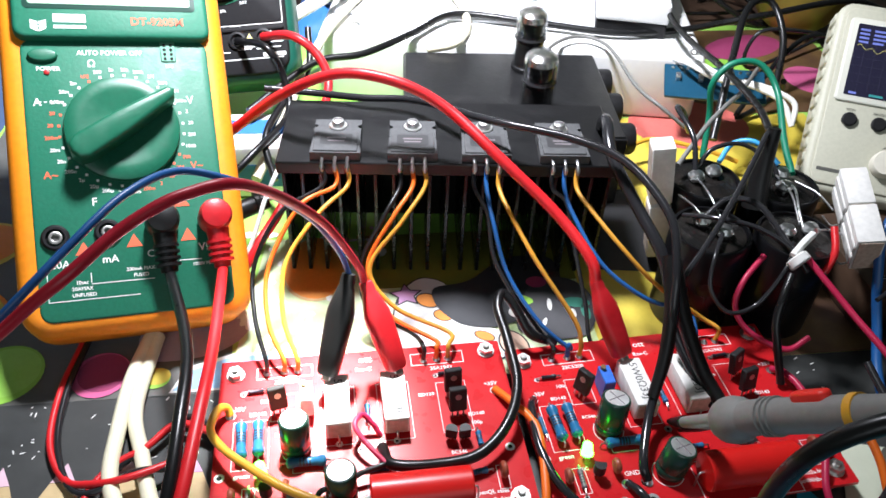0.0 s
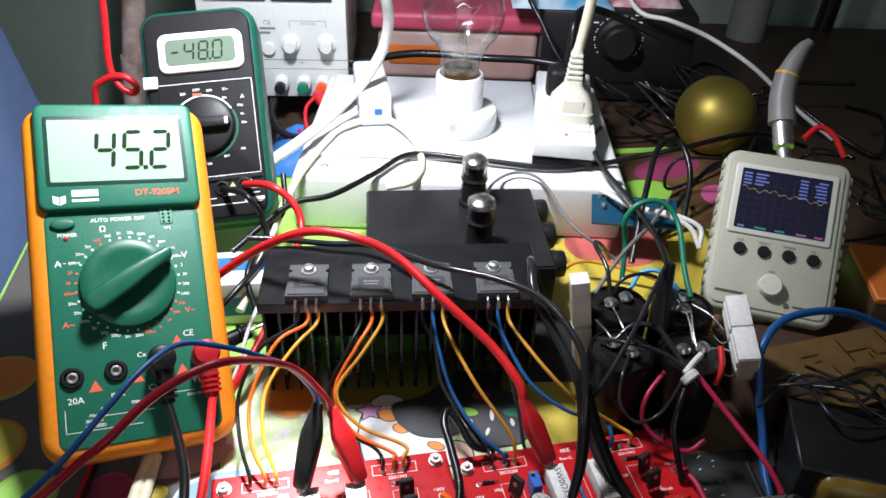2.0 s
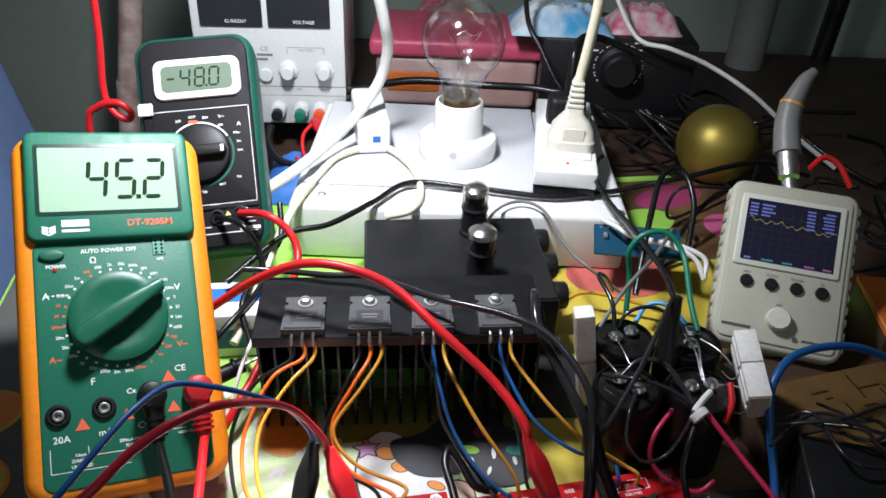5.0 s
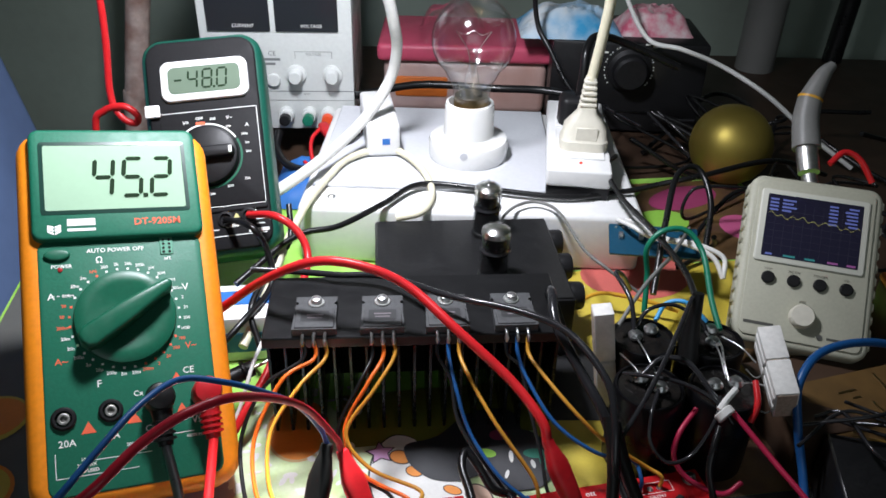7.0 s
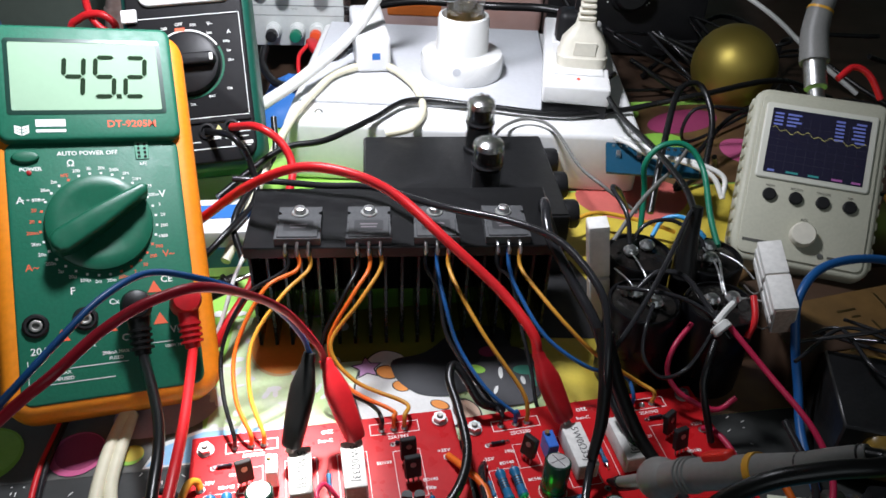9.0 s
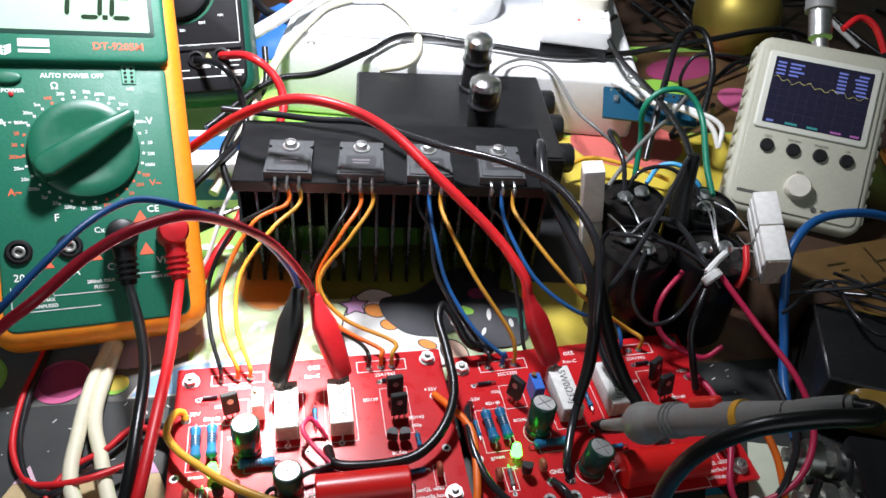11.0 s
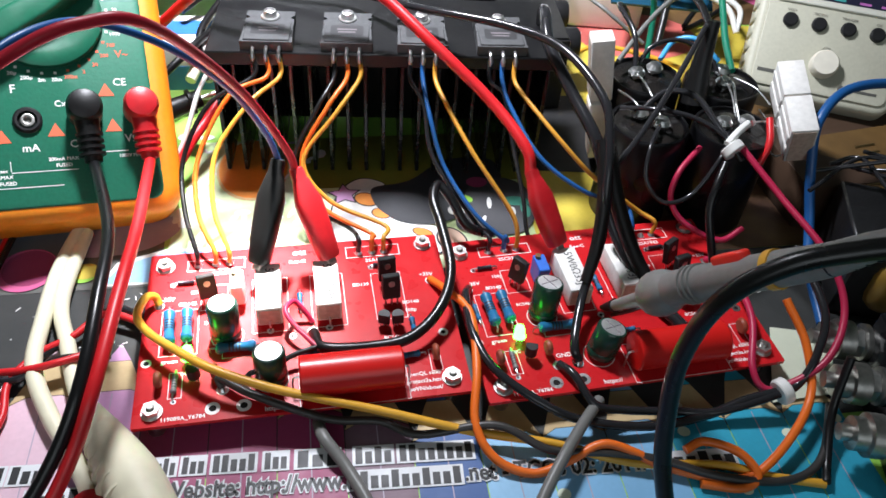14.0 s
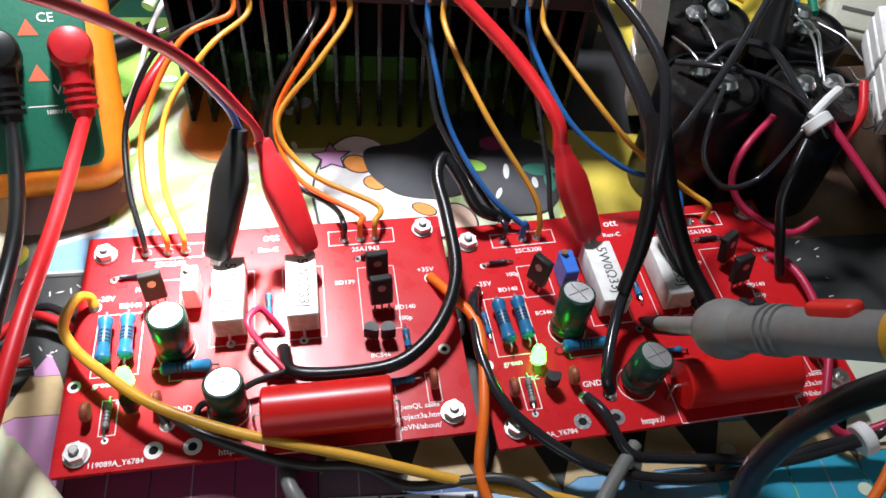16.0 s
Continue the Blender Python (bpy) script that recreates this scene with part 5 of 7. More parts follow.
for x, c in ((0.004, BLACK), (0.0245, mat("green_terminal", (0.01, 0.16, 0.09), 0.4)), (0.0415, mat("red_terminal", (0.75, 0.08, 0.02), 0.4))):
    post = part("binding_post", lathe([(0.0068, 0), (0.0068, 0.006), (0.006, 0.007), (0.006, 0.012), (0, 0.012)], 20, pose(x, -0.0035, 0.0385, 90)), PSU_GREY, ps)
    part("terminal_cap", lathe([(0.0048, 0.012), (0.0052, 0.013), (0.0048, 0.019), (0, 0.02)], 18, pose(x, -0.0035, 0.0385, 90)), c, post)
bm = bmesh.new()
for x in (-0.05, 0.05):
    for y in (0.01, 0.15):
        cyl(0.006, 0.0, 0.026, 12, pose(x, y, 0), bm)
part("foot", bm, BLACK, ps)
bag = bmesh.new()
n = 14
grid = [[bag.verts.new((0.067 + 0.004 * noise.noise((i * 0.6, j * 0.6, 0)), -0.004 + 0.13 * i / n, 0.04 + 0.18 * j / n)) for j in range(n + 1)] for i in range(n + 1)]
for i in range(n):
    for j in range(n):
        bag.faces.new((grid[i][j], grid[i + 1][j], grid[i + 1][j + 1], grid[i][j + 1]))
part("dust_bag", bag, CLEAR_BAG, ps, "clear crinkled polythene cover")

# ---- test lamp on the white box ----
wb = thing("white_plastic_box", "white plastic box with a grey top sheet", "box", pose(0.0655, 0.588, 0.0, 0, 0, -1))
part("box_body", boxm((0, 0, 0.0225), (0.245, 0.19, 0.0445), 0.004, 3), WHITE_PLASTIC, wb)
part("top_sheet", boxm((-0.026, 0.014, 0.0461), (0.18, 0.156, 0.0028), 0.0008, 1), GREY_WHITE, wb)
part("screw", lathe([(0.0032, 0.0448), (0.0032, 0.0462), (0.002, 0.0472), (0, 0.0472)], 16, pose(0.116, -0.088, 0)), CHROME, wb)
part("screw", lathe([(0.0032, 0.0448), (0.0032, 0.0462), (0.002, 0.0472), (0, 0.0472)], 16, pose(-0.1, -0.08, 0)), CHROME, wb)
lh = thing("lamp_holder", "white porcelain lamp holder on the white box", "lamp holder", pose(0.063, 0.583, 0.0475))
part("base", lathe([(0.030, 0), (0.031, 0.002), (0.0312, 0.013), (0.030, 0.0158), (0.026, 0.0168), (0.021, 0.0172), (0.0195, 0.0185), (0.019, 0.042), (0.0182, 0.0445), (0.0165, 0.045), (0.0158, 0.043), (0.0155, 0.03), (0, 0.03)], 44), PORCELAIN, lh)
part("screw_hole", cyl(0.003, 0, 0.0006, 16, pose(-0.004, -0.0307, 0.0125, 90)), GREY_WHITE, lh)
bulb = thing("light_bulb", "clear glass light bulb, unlit, in the holder", "light bulb", pose(0.0638, 0.583, 0.0515))
part("cap", lathe([(0.013, 0.03), (0.0135, 0.042), (0.0128, 0.046), (0, 0.046)], 28), BRASS, bulb)
R = 0.0312
prof = [(0.0138, 0.043), (0.0142, 0.05), (0.017, 0.058), (0.0225, 0.068)]
for a in range(-35, 91, 9):
    prof.append((R * math.cos(radians(a)), 0.0885 + R * math.sin(radians(a))))
part("glass", lathe(prof[:-1] + [(0, 0.0885 + R)], 44), BULB_GLASS, bulb)
part("stem", lathe([(0.009, 0.046), (0.006, 0.054), (0.0035, 0.066), (0.0025, 0.078), (0.004, 0.08), (0, 0.082)], 18), BULB_GLASS, bulb)
bm = tube([(-0.001, 0, 0.06), (-0.004, 0, 0.08), (-0.013, 0.002, 0.094)], 0.0003, 6)
tube([(0.001, 0, 0.06), (0.004, 0, 0.08), (0.013, 0.002, 0.094)], 0.0003, 6, bm=bm)
tube([(-0.013, 0.002, 0.094), (-0.006, 0.006, 0.09), (0, 0.007, 0.093), (0.006, 0.006, 0.09), (0.013, 0.002, 0.094)], 0.0002, 6, bm=bm)
part("filament", bm, DULL_STEEL, bulb)

st = thing("power_strip", "white power strip with one cream plug", "power strip", pose(0.148, 0.5845, 0.0448, 0, 0, -6))
part("base_shell", boxm((0, 0, 0.005), (0.045, 0.135, 0.01), 0.001, 1), BLACK, st, "black lower shell")
part("cover", boxm((0, 0, 0.0165), (0.0465, 0.138, 0.0135), 0.002, 3), WHITE_PLASTIC, st)
part("socket_plate", boxm((0.001, -0.024, 0.0238), (0.036, 0.05, 0.0016), 0.0008, 1), WHITE_PLASTIC, st)
part("socket_plate", boxm((0.001, 0.035, 0.0238), (0.036, 0.05, 0.0016), 0.0008, 1), WHITE_PLASTIC, st)
part("indicator", cyl(0.0012, 0, 0.001, 10, pose(0.001, -0.056, 0.0232)), mat("red_glow_dot", (0.9, 0.05, 0.03), 0.4, glow=1.0), st)
pl = thing("mains_plug", "cream moulded mains plug with its cable", "plug", pose(0.1486, 0.5585, 0.0694, 0, 0, -6))
bm = bmesh.new()
rings = []
for z, a, b in ((0.0, 0.0355, 0.027), (0.007, 0.0355, 0.027), (0.0085, 0.033, 0.0245), (0.016, 0.031, 0.0225), (0.022, 0.022, 0.0165), (0.027, 0.0145, 0.0125), (0.031, 0.0135, 0.0115)):
    rings.append([bm.verts.new((x, y, z)) for x, y in rounded(a, b, b * 0.28, 4)])
for p, q in zip(rings, rings[1:]):
    for i in range(len(p)):
        bm.faces.new((p[i], p[(i + 1) % len(p)], q[(i + 1) % len(p)], q[i]))
bm.faces.new(rings[0][::-1])
bm.faces.new(rings[-1])
part("plug_body", bm, CREAM, pl)
part("plug_face", boxm((0.001, -0.0118, 0.0135), (0.016, 0.0014, 0.010), 0.0006, 1), CREAM, pl)
bm = bmesh.new()
for i in range(5):
    box(bm, (0, 0, 0.033 + i * 0.0042), (0.0125 - i * 0.0008, 0.0105 - i * 0.0006, 0.0029), 0.0008, 1)
box(bm, (0, 0, 0.042), (0.0075, 0.0065, 0.024), 0.001, 1)
part("strain_relief", bm, CREAM, pl)
part("cable", tube([(0, 0, 0.05), (0.0015, 0, 0.06), (0.004, -0.004, 0.085), (0.006, -0.01, 0.12), (0.007, -0.02, 0.2), (0.01, -0.03, 0.4)], 0.0038, 12), IVORY, pl)
p2 = thing("second_mains_plug", "black moulded mains plug in the power strip", "plug", pose(0.150, 0.606, 0.0694))
part("plug_body", pillow(rounded(0.03, 0.022, 0.006), 0, 0.022, 0.005), BLACK, p2)
part("cable", tube([(0, 0, 0.02), (0.002, 0.004, 0.04), (0.004, 0.012, 0.055), (0.014, 0.03, 0.06), (0.04, 0.05, 0.05), (0.09, 0.05, 0.03)], 0.0032, 12), C_BLACK, p2)
wp = thing("white_adaptor_plug", "white adaptor with a thick white cable", "adaptor", pose(-0.0095, 0.611, 0.0476, 0, 0, 10))
part("adaptor_body", boxm((0, 0, 0.014), (0.026, 0.075, 0.027), 0.003, 3), WHITE_PLASTIC, wp)
part("blue_mark", boxm((0.002, -0.0376, 0.013), (0.006, 0.0004, 0.005)), BLUE_BOX, wp)
wire("white_mains_cable", "thick white cable rising from the adaptor", [(-0.075, 0.5, 0.052), (-0.05, 0.532, 0.06), (-0.022, 0.574, 0.074), (-0.001, 0.592, 0.100), (0.007, 0.585, 0.130), (0.005, 0.57, 0.16), (-0.005, 0.56, 0.22), (-0.02, 0.56, 0.4)], 0.0043, C_WHITE, "cable")

# ---- behind: ball, tub, tuner box, bags, poles ----
single("gold_ball", lathe([(0, -0.035)] + [(0.035 * math.cos(radians(a)), 0.035 * math.sin(radians(a))) for a in range(-80, 81, 8)] + [(0, 0.035)], 40, None), GOLD_BALL, "satin gold ball resting among dark cables", "ball", pose(0.2945, 0.645, 0.0352))
tb = thing("plastic_tub", "cloudy plastic tub with a pink lid", "tub", pose(0.064, 0.84, 0.0, 0, 0, 0))
part("tub_body", boxm((0, 0, 0.028), (0.168, 0.1, 0.056), 0.008, 3), TUB_CLEAR, tb)
part("lid", boxm((0, 0, 0.064), (0.18, 0.112, 0.018), 0.005, 3), PINK_LID, tb)
part("orange_item", boxm((-0.045, -0.048, 0.028), (0.055, 0.008, 0.022), 0.003, 2), ORANGE_LABEL, tb)
db = thing("dial_box", "black instrument box with a large dial knob", "instrument", pose(0.222, 0.77, 0.0, 0, 0, -3))
part("case", boxm((0, 0.03, 0.046), (0.15, 0.1, 0.09), 0.003, 2), BLACK_PAINT, db)
dk = part("dial_knob", lathe([(0.021, 0), (0.021, 0.004), (0.017, 0.006), (0.016, 0.016), (0.014, 0.018), (0, 0.018)], 32, pose(0, -0.021, 0.0655, 90)), BLACK, db)
bm = bmesh.new()
for i in range(40):
    if i % 3 != 2:
        a = radians(-40 + i * 6.6)
        c, s = math.cos(a), math.sin(a)
        box(bm, (0.0235 * c, -0.0203, 0.0655 + 0.0235 * s), (0.0012, 0.0004, 0.0012))
for x, z in ((0.018, 0.087), (0.022, 0.092), (0.015, 0.094), (-0.024, 0.085)):
    box(bm, (x, -0.0203, z - 0.004), (0.005, 0.0004, 0.0016))
part("dial_scale", bm, WHITE_PRINT, db)


def crumpled(name, label, cx, cy, z, w, d, h, m, seed):
    bm = bmesh.new()
    n = 26
    rows = []
    for i in range(n + 1):
        row = []
        for j in range(n + 1):
            x, y = (i / n - 0.5), (j / n - 0.5)
            lift = max(0, 1 - (2 * x) ** 4) * max(0, 1 - (2 * y) ** 4)
            row.append(bm.verts.new((x * w, y * d, h * lift * (0.7 + 0.3 * noise.noise((i * 0.16 + seed, j * 0.16, seed)) + 0.16 * abs(noise.noise((i * 0.42, j * 0.3 + seed, seed)))) + 0.0005)))
        rows.append(row)
    for i in range(n):
        for j in range(n):
            bm.faces.new((rows[i][j], rows[i + 1][j], rows[i + 1][j + 1], rows[i][j + 1]))
    return single(name, bm, m, label, "bag", pose(cx, cy, z))


crumpled("snack_packet", "crumpled blue and white snack packet on the box", 0.165, 0.79, 0.0905, 0.1, 0.07, 0.03, SNACK, 3)
crumpled("patterned_cloth_bag", "pink patterned bag on the box", 0.25, 0.8, 0.0905, 0.07, 0.06, 0.03, SNACK_PINK, 8)
crumpled("clear_wrapper", "crumpled clear wrapper on the pink lid", 0.05, 0.82, 0.0735, 0.07, 0.06, 0.04, CLEAR_BAG, 5)
single("steel_pole", tube([(-0.4, 0.86, -0.75), (-0.318, 0.86, -0.08), (-0.305, 0.86, 0.0), (-0.27, 0.87, 0.2), (-0.23, 0.88, 0.45), (-0.1, 0.9, 1.4)], 0.013, 20), RUST, "pole with peeling cream paint and rust", "pole")
single("grey_pipe", cyl(0.023, -0.5, 1.5, 28, pose(0.43, 0.97, 0)), PIPE_GREY, "grey pipe standing against the wall", "pipe")
single("thin_pipe", tube([(0.52, 0.99, -0.4), (0.56, 1.02, 0.3), (0.6, 1.05, 1.2)], 0.012, 16), C_BLACK, "dark sloping pipe by the wall", "pipe")
ch = thing("blue_chair", "pale blue plastic chair beside the bench", "chair")
part("backrest", boxm((0, 0, 0), (0.03, 0.3, 0.6), 0.012, 3, pose(-0.385, 0.62, -0.06, 0, -12, 0)), BLUE_PLASTIC, ch)
part("seat", boxm((-0.42, 0.6, -0.4), (0.3, 0.36, 0.04), 0.015, 3), BLUE_PLASTIC, ch)
for x in (-0.55, -0.3):
    for y in (0.45, 0.76):
        part("leg", boxm((x, y, -0.585), (0.03, 0.03, 0.33), 0.005, 2), BLUE_PLASTIC, ch)
wire("hanging_red_cord", "red cord hanging from above in a loop", [(-0.19, 0.56, 0.5), (-0.192, 0.56, 0.3), (-0.196, 0.56, 0.16), (-0.2, 0.555, 0.102), (-0.193, 0.55, 0.086), (-0.184, 0.55, 0.081), (-0.181, 0.55, 0.087), (-0.19, 0.55, 0.094), (-0.205, 0.55, 0.09), (-0.214, 0.55, 0.075), (-0.215, 0.55, 0.003)], 0.0026, C_RED, "cord")
bx = thing("printed_carton", "small blue and white carton under the meter leads", "carton", pose(-0.068, 0.4, 0.0, 0, 0, 8))
part("carton_body", boxm((0, 0, 0.016), (0.07, 0.036, 0.032), 0.0015, 2), WHITE_PLASTIC, bx)
part("blue_panel", boxm((0.0, -0.0182, 0.0145), (0.066, 0.0006, 0.014)), BLUE_BOX, bx)
part("blue_panel", boxm((0.0, 0.003, 0.0322), (0.066, 0.014, 0.0006)), BLUE_BOX, bx)
crumpled("blue_bag", "crumpled blue plastic bag below the power supply", -0.055, 0.61, 0.0005, 0.09, 0.08, 0.028, BLUE_BOX, 12)

# ---- reservoir capacitors ----
for i, (x, y, turn) in enumerate(((0.1545, 0.3525, 30), (0.1915, 0.3515, 80), (0.1495, 0.3125, 140), (0.187, 0.3125, 10))):
    cap = thing("reservoir_capacitor", "large black electrolytic capacitor with screw tags", "capacitor", pose(x, y, 0.0, 0, 0, turn), "reservoir capacitors")
    r, h = 0.0178, 0.049
    part("can", lathe([(r * 0.96, 0.0003), (r, 0.0015), (r, h - 0.0015), (r * 0.96, h), (r * 0.9, h), (r * 0.88, h - 0.0018), (0, h - 0.0018)], 36), mat("black_shrink_sleeve", (0.005, 0.005, 0.006), 0.3, spec=0.35, grain=0.3, scale=150, bump=0.08) if i == 0 else bpy.data.materials["black_shrink_sleeve"], cap)
    part("top_seal", lathe([(0, h - 0.0017), (r * 0.86, h - 0.0017), (r * 0.86, h - 0.0012), (r * 0.5, h - 0.0002), (0, h)], 36), mat("glossy_black_seal", (0.01, 0.01, 0.01), 0.14, grain=0.5, scale=200, bump=1.0, stain=0.3, stain_scale=120, second=(0.03, 0.02, 0.015)) if i == 0 else bpy.data.materials["glossy_black_seal"], cap, "glossy black sealed top")
    for k in (-1, 1):
        tag = part("terminal_tag", boxm((k * 0.0055, 0, h + 0.0002), (0.0042, 0.0016, 0.0052), 0.0004, 1), SOLDER, cap)
        part("solder_blob", lathe([(0, 0), (0.0036, 0.0005), (0.0041, 0.002), (0.0026, 0.004), (0, 0.0047)], 14, pose(k * 0.0055, 0.0004, h + 0.0008)), SOLDER, tag)
    part("vent_plug", cyl(0.0024, h - 0.0018, h - 0.0006, 16, pose(0.001, 0.0085, 0)), mat("brown_vent", (0.14, 0.07, 0.03), 0.6), cap)


def block_pair(label, a, b, t, w):
    """Two cement resistors end to end, from a down to b."""
    for p, q in ((a, Vector(a).lerp(Vector(b), 0.485)), (Vector(a).lerp(Vector(b), 0.515), b)):
        p, q = Vector(p), Vector(q)
        k = thing("cement_power_resistor", label, "resistor", along(q, p), "cement resistors")
        L = (p - q).length
        part("block", boxm((0, 0, L / 2), (t, w, L), 0.0007, 2), CERAMIC, k)
        part("filler", boxm((0, -w / 2, L / 2), (t - 0.002, 0.0005, L - 0.003)), CEMENT_FACE, k)
        part("lead", tube([(0, 0, -0.0006), (0.001, 0, -0.001), (0.004, 0.001, -0.0012)], 0.0004, 6), SOLDER, k)


block_pair("white cement resistor standing beside the capacitors", (0.1283, 0.345, 0.072), (0.1384, 0.345, 0.0085), 0.0106, 0.0105)
TILTED = axes((0.2052, 0.2985, 0.0575), (0.0096, -0.001, 0.0022), (0.0036, 0.0384, 0.0117))
for y in (0.0, 0.0206):
    k = thing("cement_power_resistor", "white cement resistor tilted against the capacitors", "resistor", TILTED @ pose(0.0058, y, 0), "cement resistors")
    part("block", boxm((0, 0.01, -0.0105), (0.0112, 0.0198, 0.021), 0.0006, 2), CERAMIC, k)
    part("filler", boxm((0, -0.0001, -0.0105), (0.0092, 0.0005, 0.019)), CEMENT_FACE, k)
    for z in (-0.007, -0.0145):
        part("ridge", boxm((-0.0057, 0.01, z), (0.0012, 0.0185, 0.0052), 0.0004, 1), CERAMIC, k)
    part("lead", tube([(-0.0055, 0.002, -0.018), (-0.010, 0.0, -0.016), (-0.014, 0.002, -0.011)], 0.0004, 6), SOLDER, k)

# ---- wires ----


def on(m, x, y, z=0.0):
    return m @ Vector(mm(x, y, z))


LEGS = {}
for name, x in zip("abcd", (-0.0502, -0.0161, 0.0168, 0.0517)):
    LEGS[name] = [HS @ Vector((x + k, -0.0312, 0.0628)) for k in (-0.0055, 0, 0.0055)]
runs = [
    ("a", 0, C_BLACK, "black", [(-0.040, 0.302, 0.052), (-0.049, 0.285, 0.036), (-0.045, 0.264, 0.026)], on(BOARD_A, -40, 34, 1)),
    ("a", 1, C_ORANGE, "orange", [(-0.031, 0.301, 0.057), (-0.042, 0.282, 0.038), (-0.039, 0.262, 0.026)], on(BOARD_A, -33, 34, 1)),
    ("a", 2, C_AMBER, "yellow", [(-0.022, 0.299, 0.056), (-0.034, 0.282, 0.042), (-0.033, 0.264, 0.028)], on(BOARD_A, -27.5, 34, 1)),
    ("b", 0, C_BLACK, "black", [(0.005, 0.304, 0.052), (-0.004, 0.292, 0.034), (0.0, 0.282, 0.018), (0.020, 0.272, 0.014)], on(BOARD_A, 25, 34, 1)),
    ("b", 1, C_ORANGE, "orange", [(0.009, 0.304, 0.052), (-0.001, 0.292, 0.034), (0.008, 0.278, 0.02), (0.030, 0.269, 0.014)], on(BOARD_A, 30.5, 34, 1)),
    ("b", 2, C_AMBER, "yellow", [(0.013, 0.304, 0.05), (0.0, 0.29, 0.034), (0.012, 0.28, 0.021), (0.036, 0.272, 0.016)], on(BOARD_A, 35.5, 34, 1)),
    ("c", 0, C_BAREBLACK, "black", [(0.050, 0.310, 0.052), (0.055, 0.295, 0.036), (0.074, 0.276, 0.018)], on(BOARD_B, -40, 34, 1)),
    ("c", 1, C_BLUE, "blue", [(0.053, 0.304, 0.05), (0.060, 0.292, 0.034), (0.074, 0.276, 0.022), (0.088, 0.27, 0.013)], on(BOARD_B, -33, 34, 1)),
    ("c", 2, C_AMBER, "yellow", [(0.060, 0.306, 0.055), (0.072, 0.288, 0.044), (0.089, 0.274, 0.026)], on(BOARD_B, -27.5, 34, 1)),
    ("d", 0, C_BAREBLACK, "black", [(0.085, 0.318, 0.054), (0.090, 0.304, 0.038), (0.096, 0.292, 0.02), (0.1, 0.28, 0.006)], (0.11, 0.283, 0.003)),
    ("d", 1, C_BLUE, "blue", [(0.088, 0.312, 0.052), (0.101, 0.294, 0.04), (0.121, 0.285, 0.03), (0.14, 0.288, 0.022)], on(BOARD_B, 25, 34, 1)),
    ("d", 2, C_AMBER, "yellow", [(0.095, 0.312, 0.056), (0.109, 0.295, 0.048), (0.124, 0.288, 0.036), (0.146, 0.287, 0.02)], on(BOARD_B, 35.5, 34, 1)),
]
for leg, k, m, colour, mid, end in runs:
    wire("transistor_wire", colour + " wire soldered from a transistor leg to the board", [LEGS[leg][k] - (HS.to_3x3() @ Vector((0, -0.003, -0.002))), LEGS[leg][k] + HS.to_3x3() @ Vector((0, -0.003, -0.004))] + mid + [Vector(end) + Vector((0, 0.001, 0.006)), end], 0.001, m, group="transistor wires")


def clip(parent, a, b, material, turn=0.0):
    """The rubber boot of an alligator clip: flat, wider towards the jaw, from a (cable end) to b (jaw)."""
    a, b = Vector(a), Vector(b)
    L = (b - a).length
    m = along(a, b) @ pose(0, 0, 0, 0, 0, turn)
    bm = bmesh.new()
    rings = []
    for f, wx, wy in ((0, 0.0024, 0.0024), (0.05, 0.0028, 0.0026), (0.12, 0.0028, 0.0026), (0.14, 0.0032, 0.0028), (0.36, 0.0054, 0.0036), (0.46, 0.0055, 0.0038), (0.75, 0.005, 0.004), (0.97, 0.0043, 0.0038), (1, 0.0038, 0.0034)):
        rings.append([bm.verts.new(m @ Vector((wx * math.copysign(abs(math.cos(t)) ** 0.7, math.cos(t)), wy * math.copysign(abs(math.sin(t)) ** 0.7, math.sin(t)), f * L))) for t in [2 * math.pi * i / 20 for i in range(20)]])
    for p, q in zip(rings, rings[1:]):
        for i in range(20):
            bm.faces.new((p[i], p[(i + 1) % 20], q[(i + 1) % 20], q[i]))
    bm.faces.new(rings[0][::-1])
    bm.faces.new(rings[-1])
    boot = part("clip_boot", bm, material, parent)
    part("jaw", boxm((0, 0, L + 0.001), (0.004, 0.003, 0.004), 0.0005, 1, m), DULL_STEEL, boot)


t = thing("red_clip_lead", "thick red lead ending in a red alligator clip", "clip lead")
part("lead", tube([(-0.10, 0.37, 0.03), (-0.072, 0.355, 0.060), (-0.044, 0.345, 0.086), (-0.018, 0.340, 0.1), (0.007, 0.336, 0.1), (0.029, 0.332, 0.091), (0.052, 0.314, 0.080), (0.078, 0.297, 0.064), (0.092, 0.281, 0.054), (0.0948, 0.2755, 0.0465)], 0.0024, 12), C_RED, t)
clip(t, (0.0946, 0.276, 0.047), on(BOARD_B, -14, 23, 11), BOOT_RED, 0)
t = thing("blue_clip_lead", "dark blue lead ending in a black alligator clip", "clip lead")
part("lead", tube([(-0.15, 0.13, 0.02), (-0.11, 0.135, 0.09), (-0.066, 0.158, 0.130), (-0.055, 0.175, 0.138), (-0.048, 0.194, 0.140), (-0.041, 0.211, 0.136), (-0.029, 0.217, 0.130), (-0.019, 0.226, 0.118), (-0.012, 0.246, 0.093), (-0.0065, 0.259, 0.068), (-0.004, 0.262, 0.0545)], 0.0011, 12), C_BLUE, t)
clip(t, (-0.004, 0.2615, 0.056), on(BOARD_A, -15, 21, 11.5), BOOT_BLACK, 0)
t = thing("dark_red_clip_lead", "dark red lead ending in a red alligator clip", "clip lead")
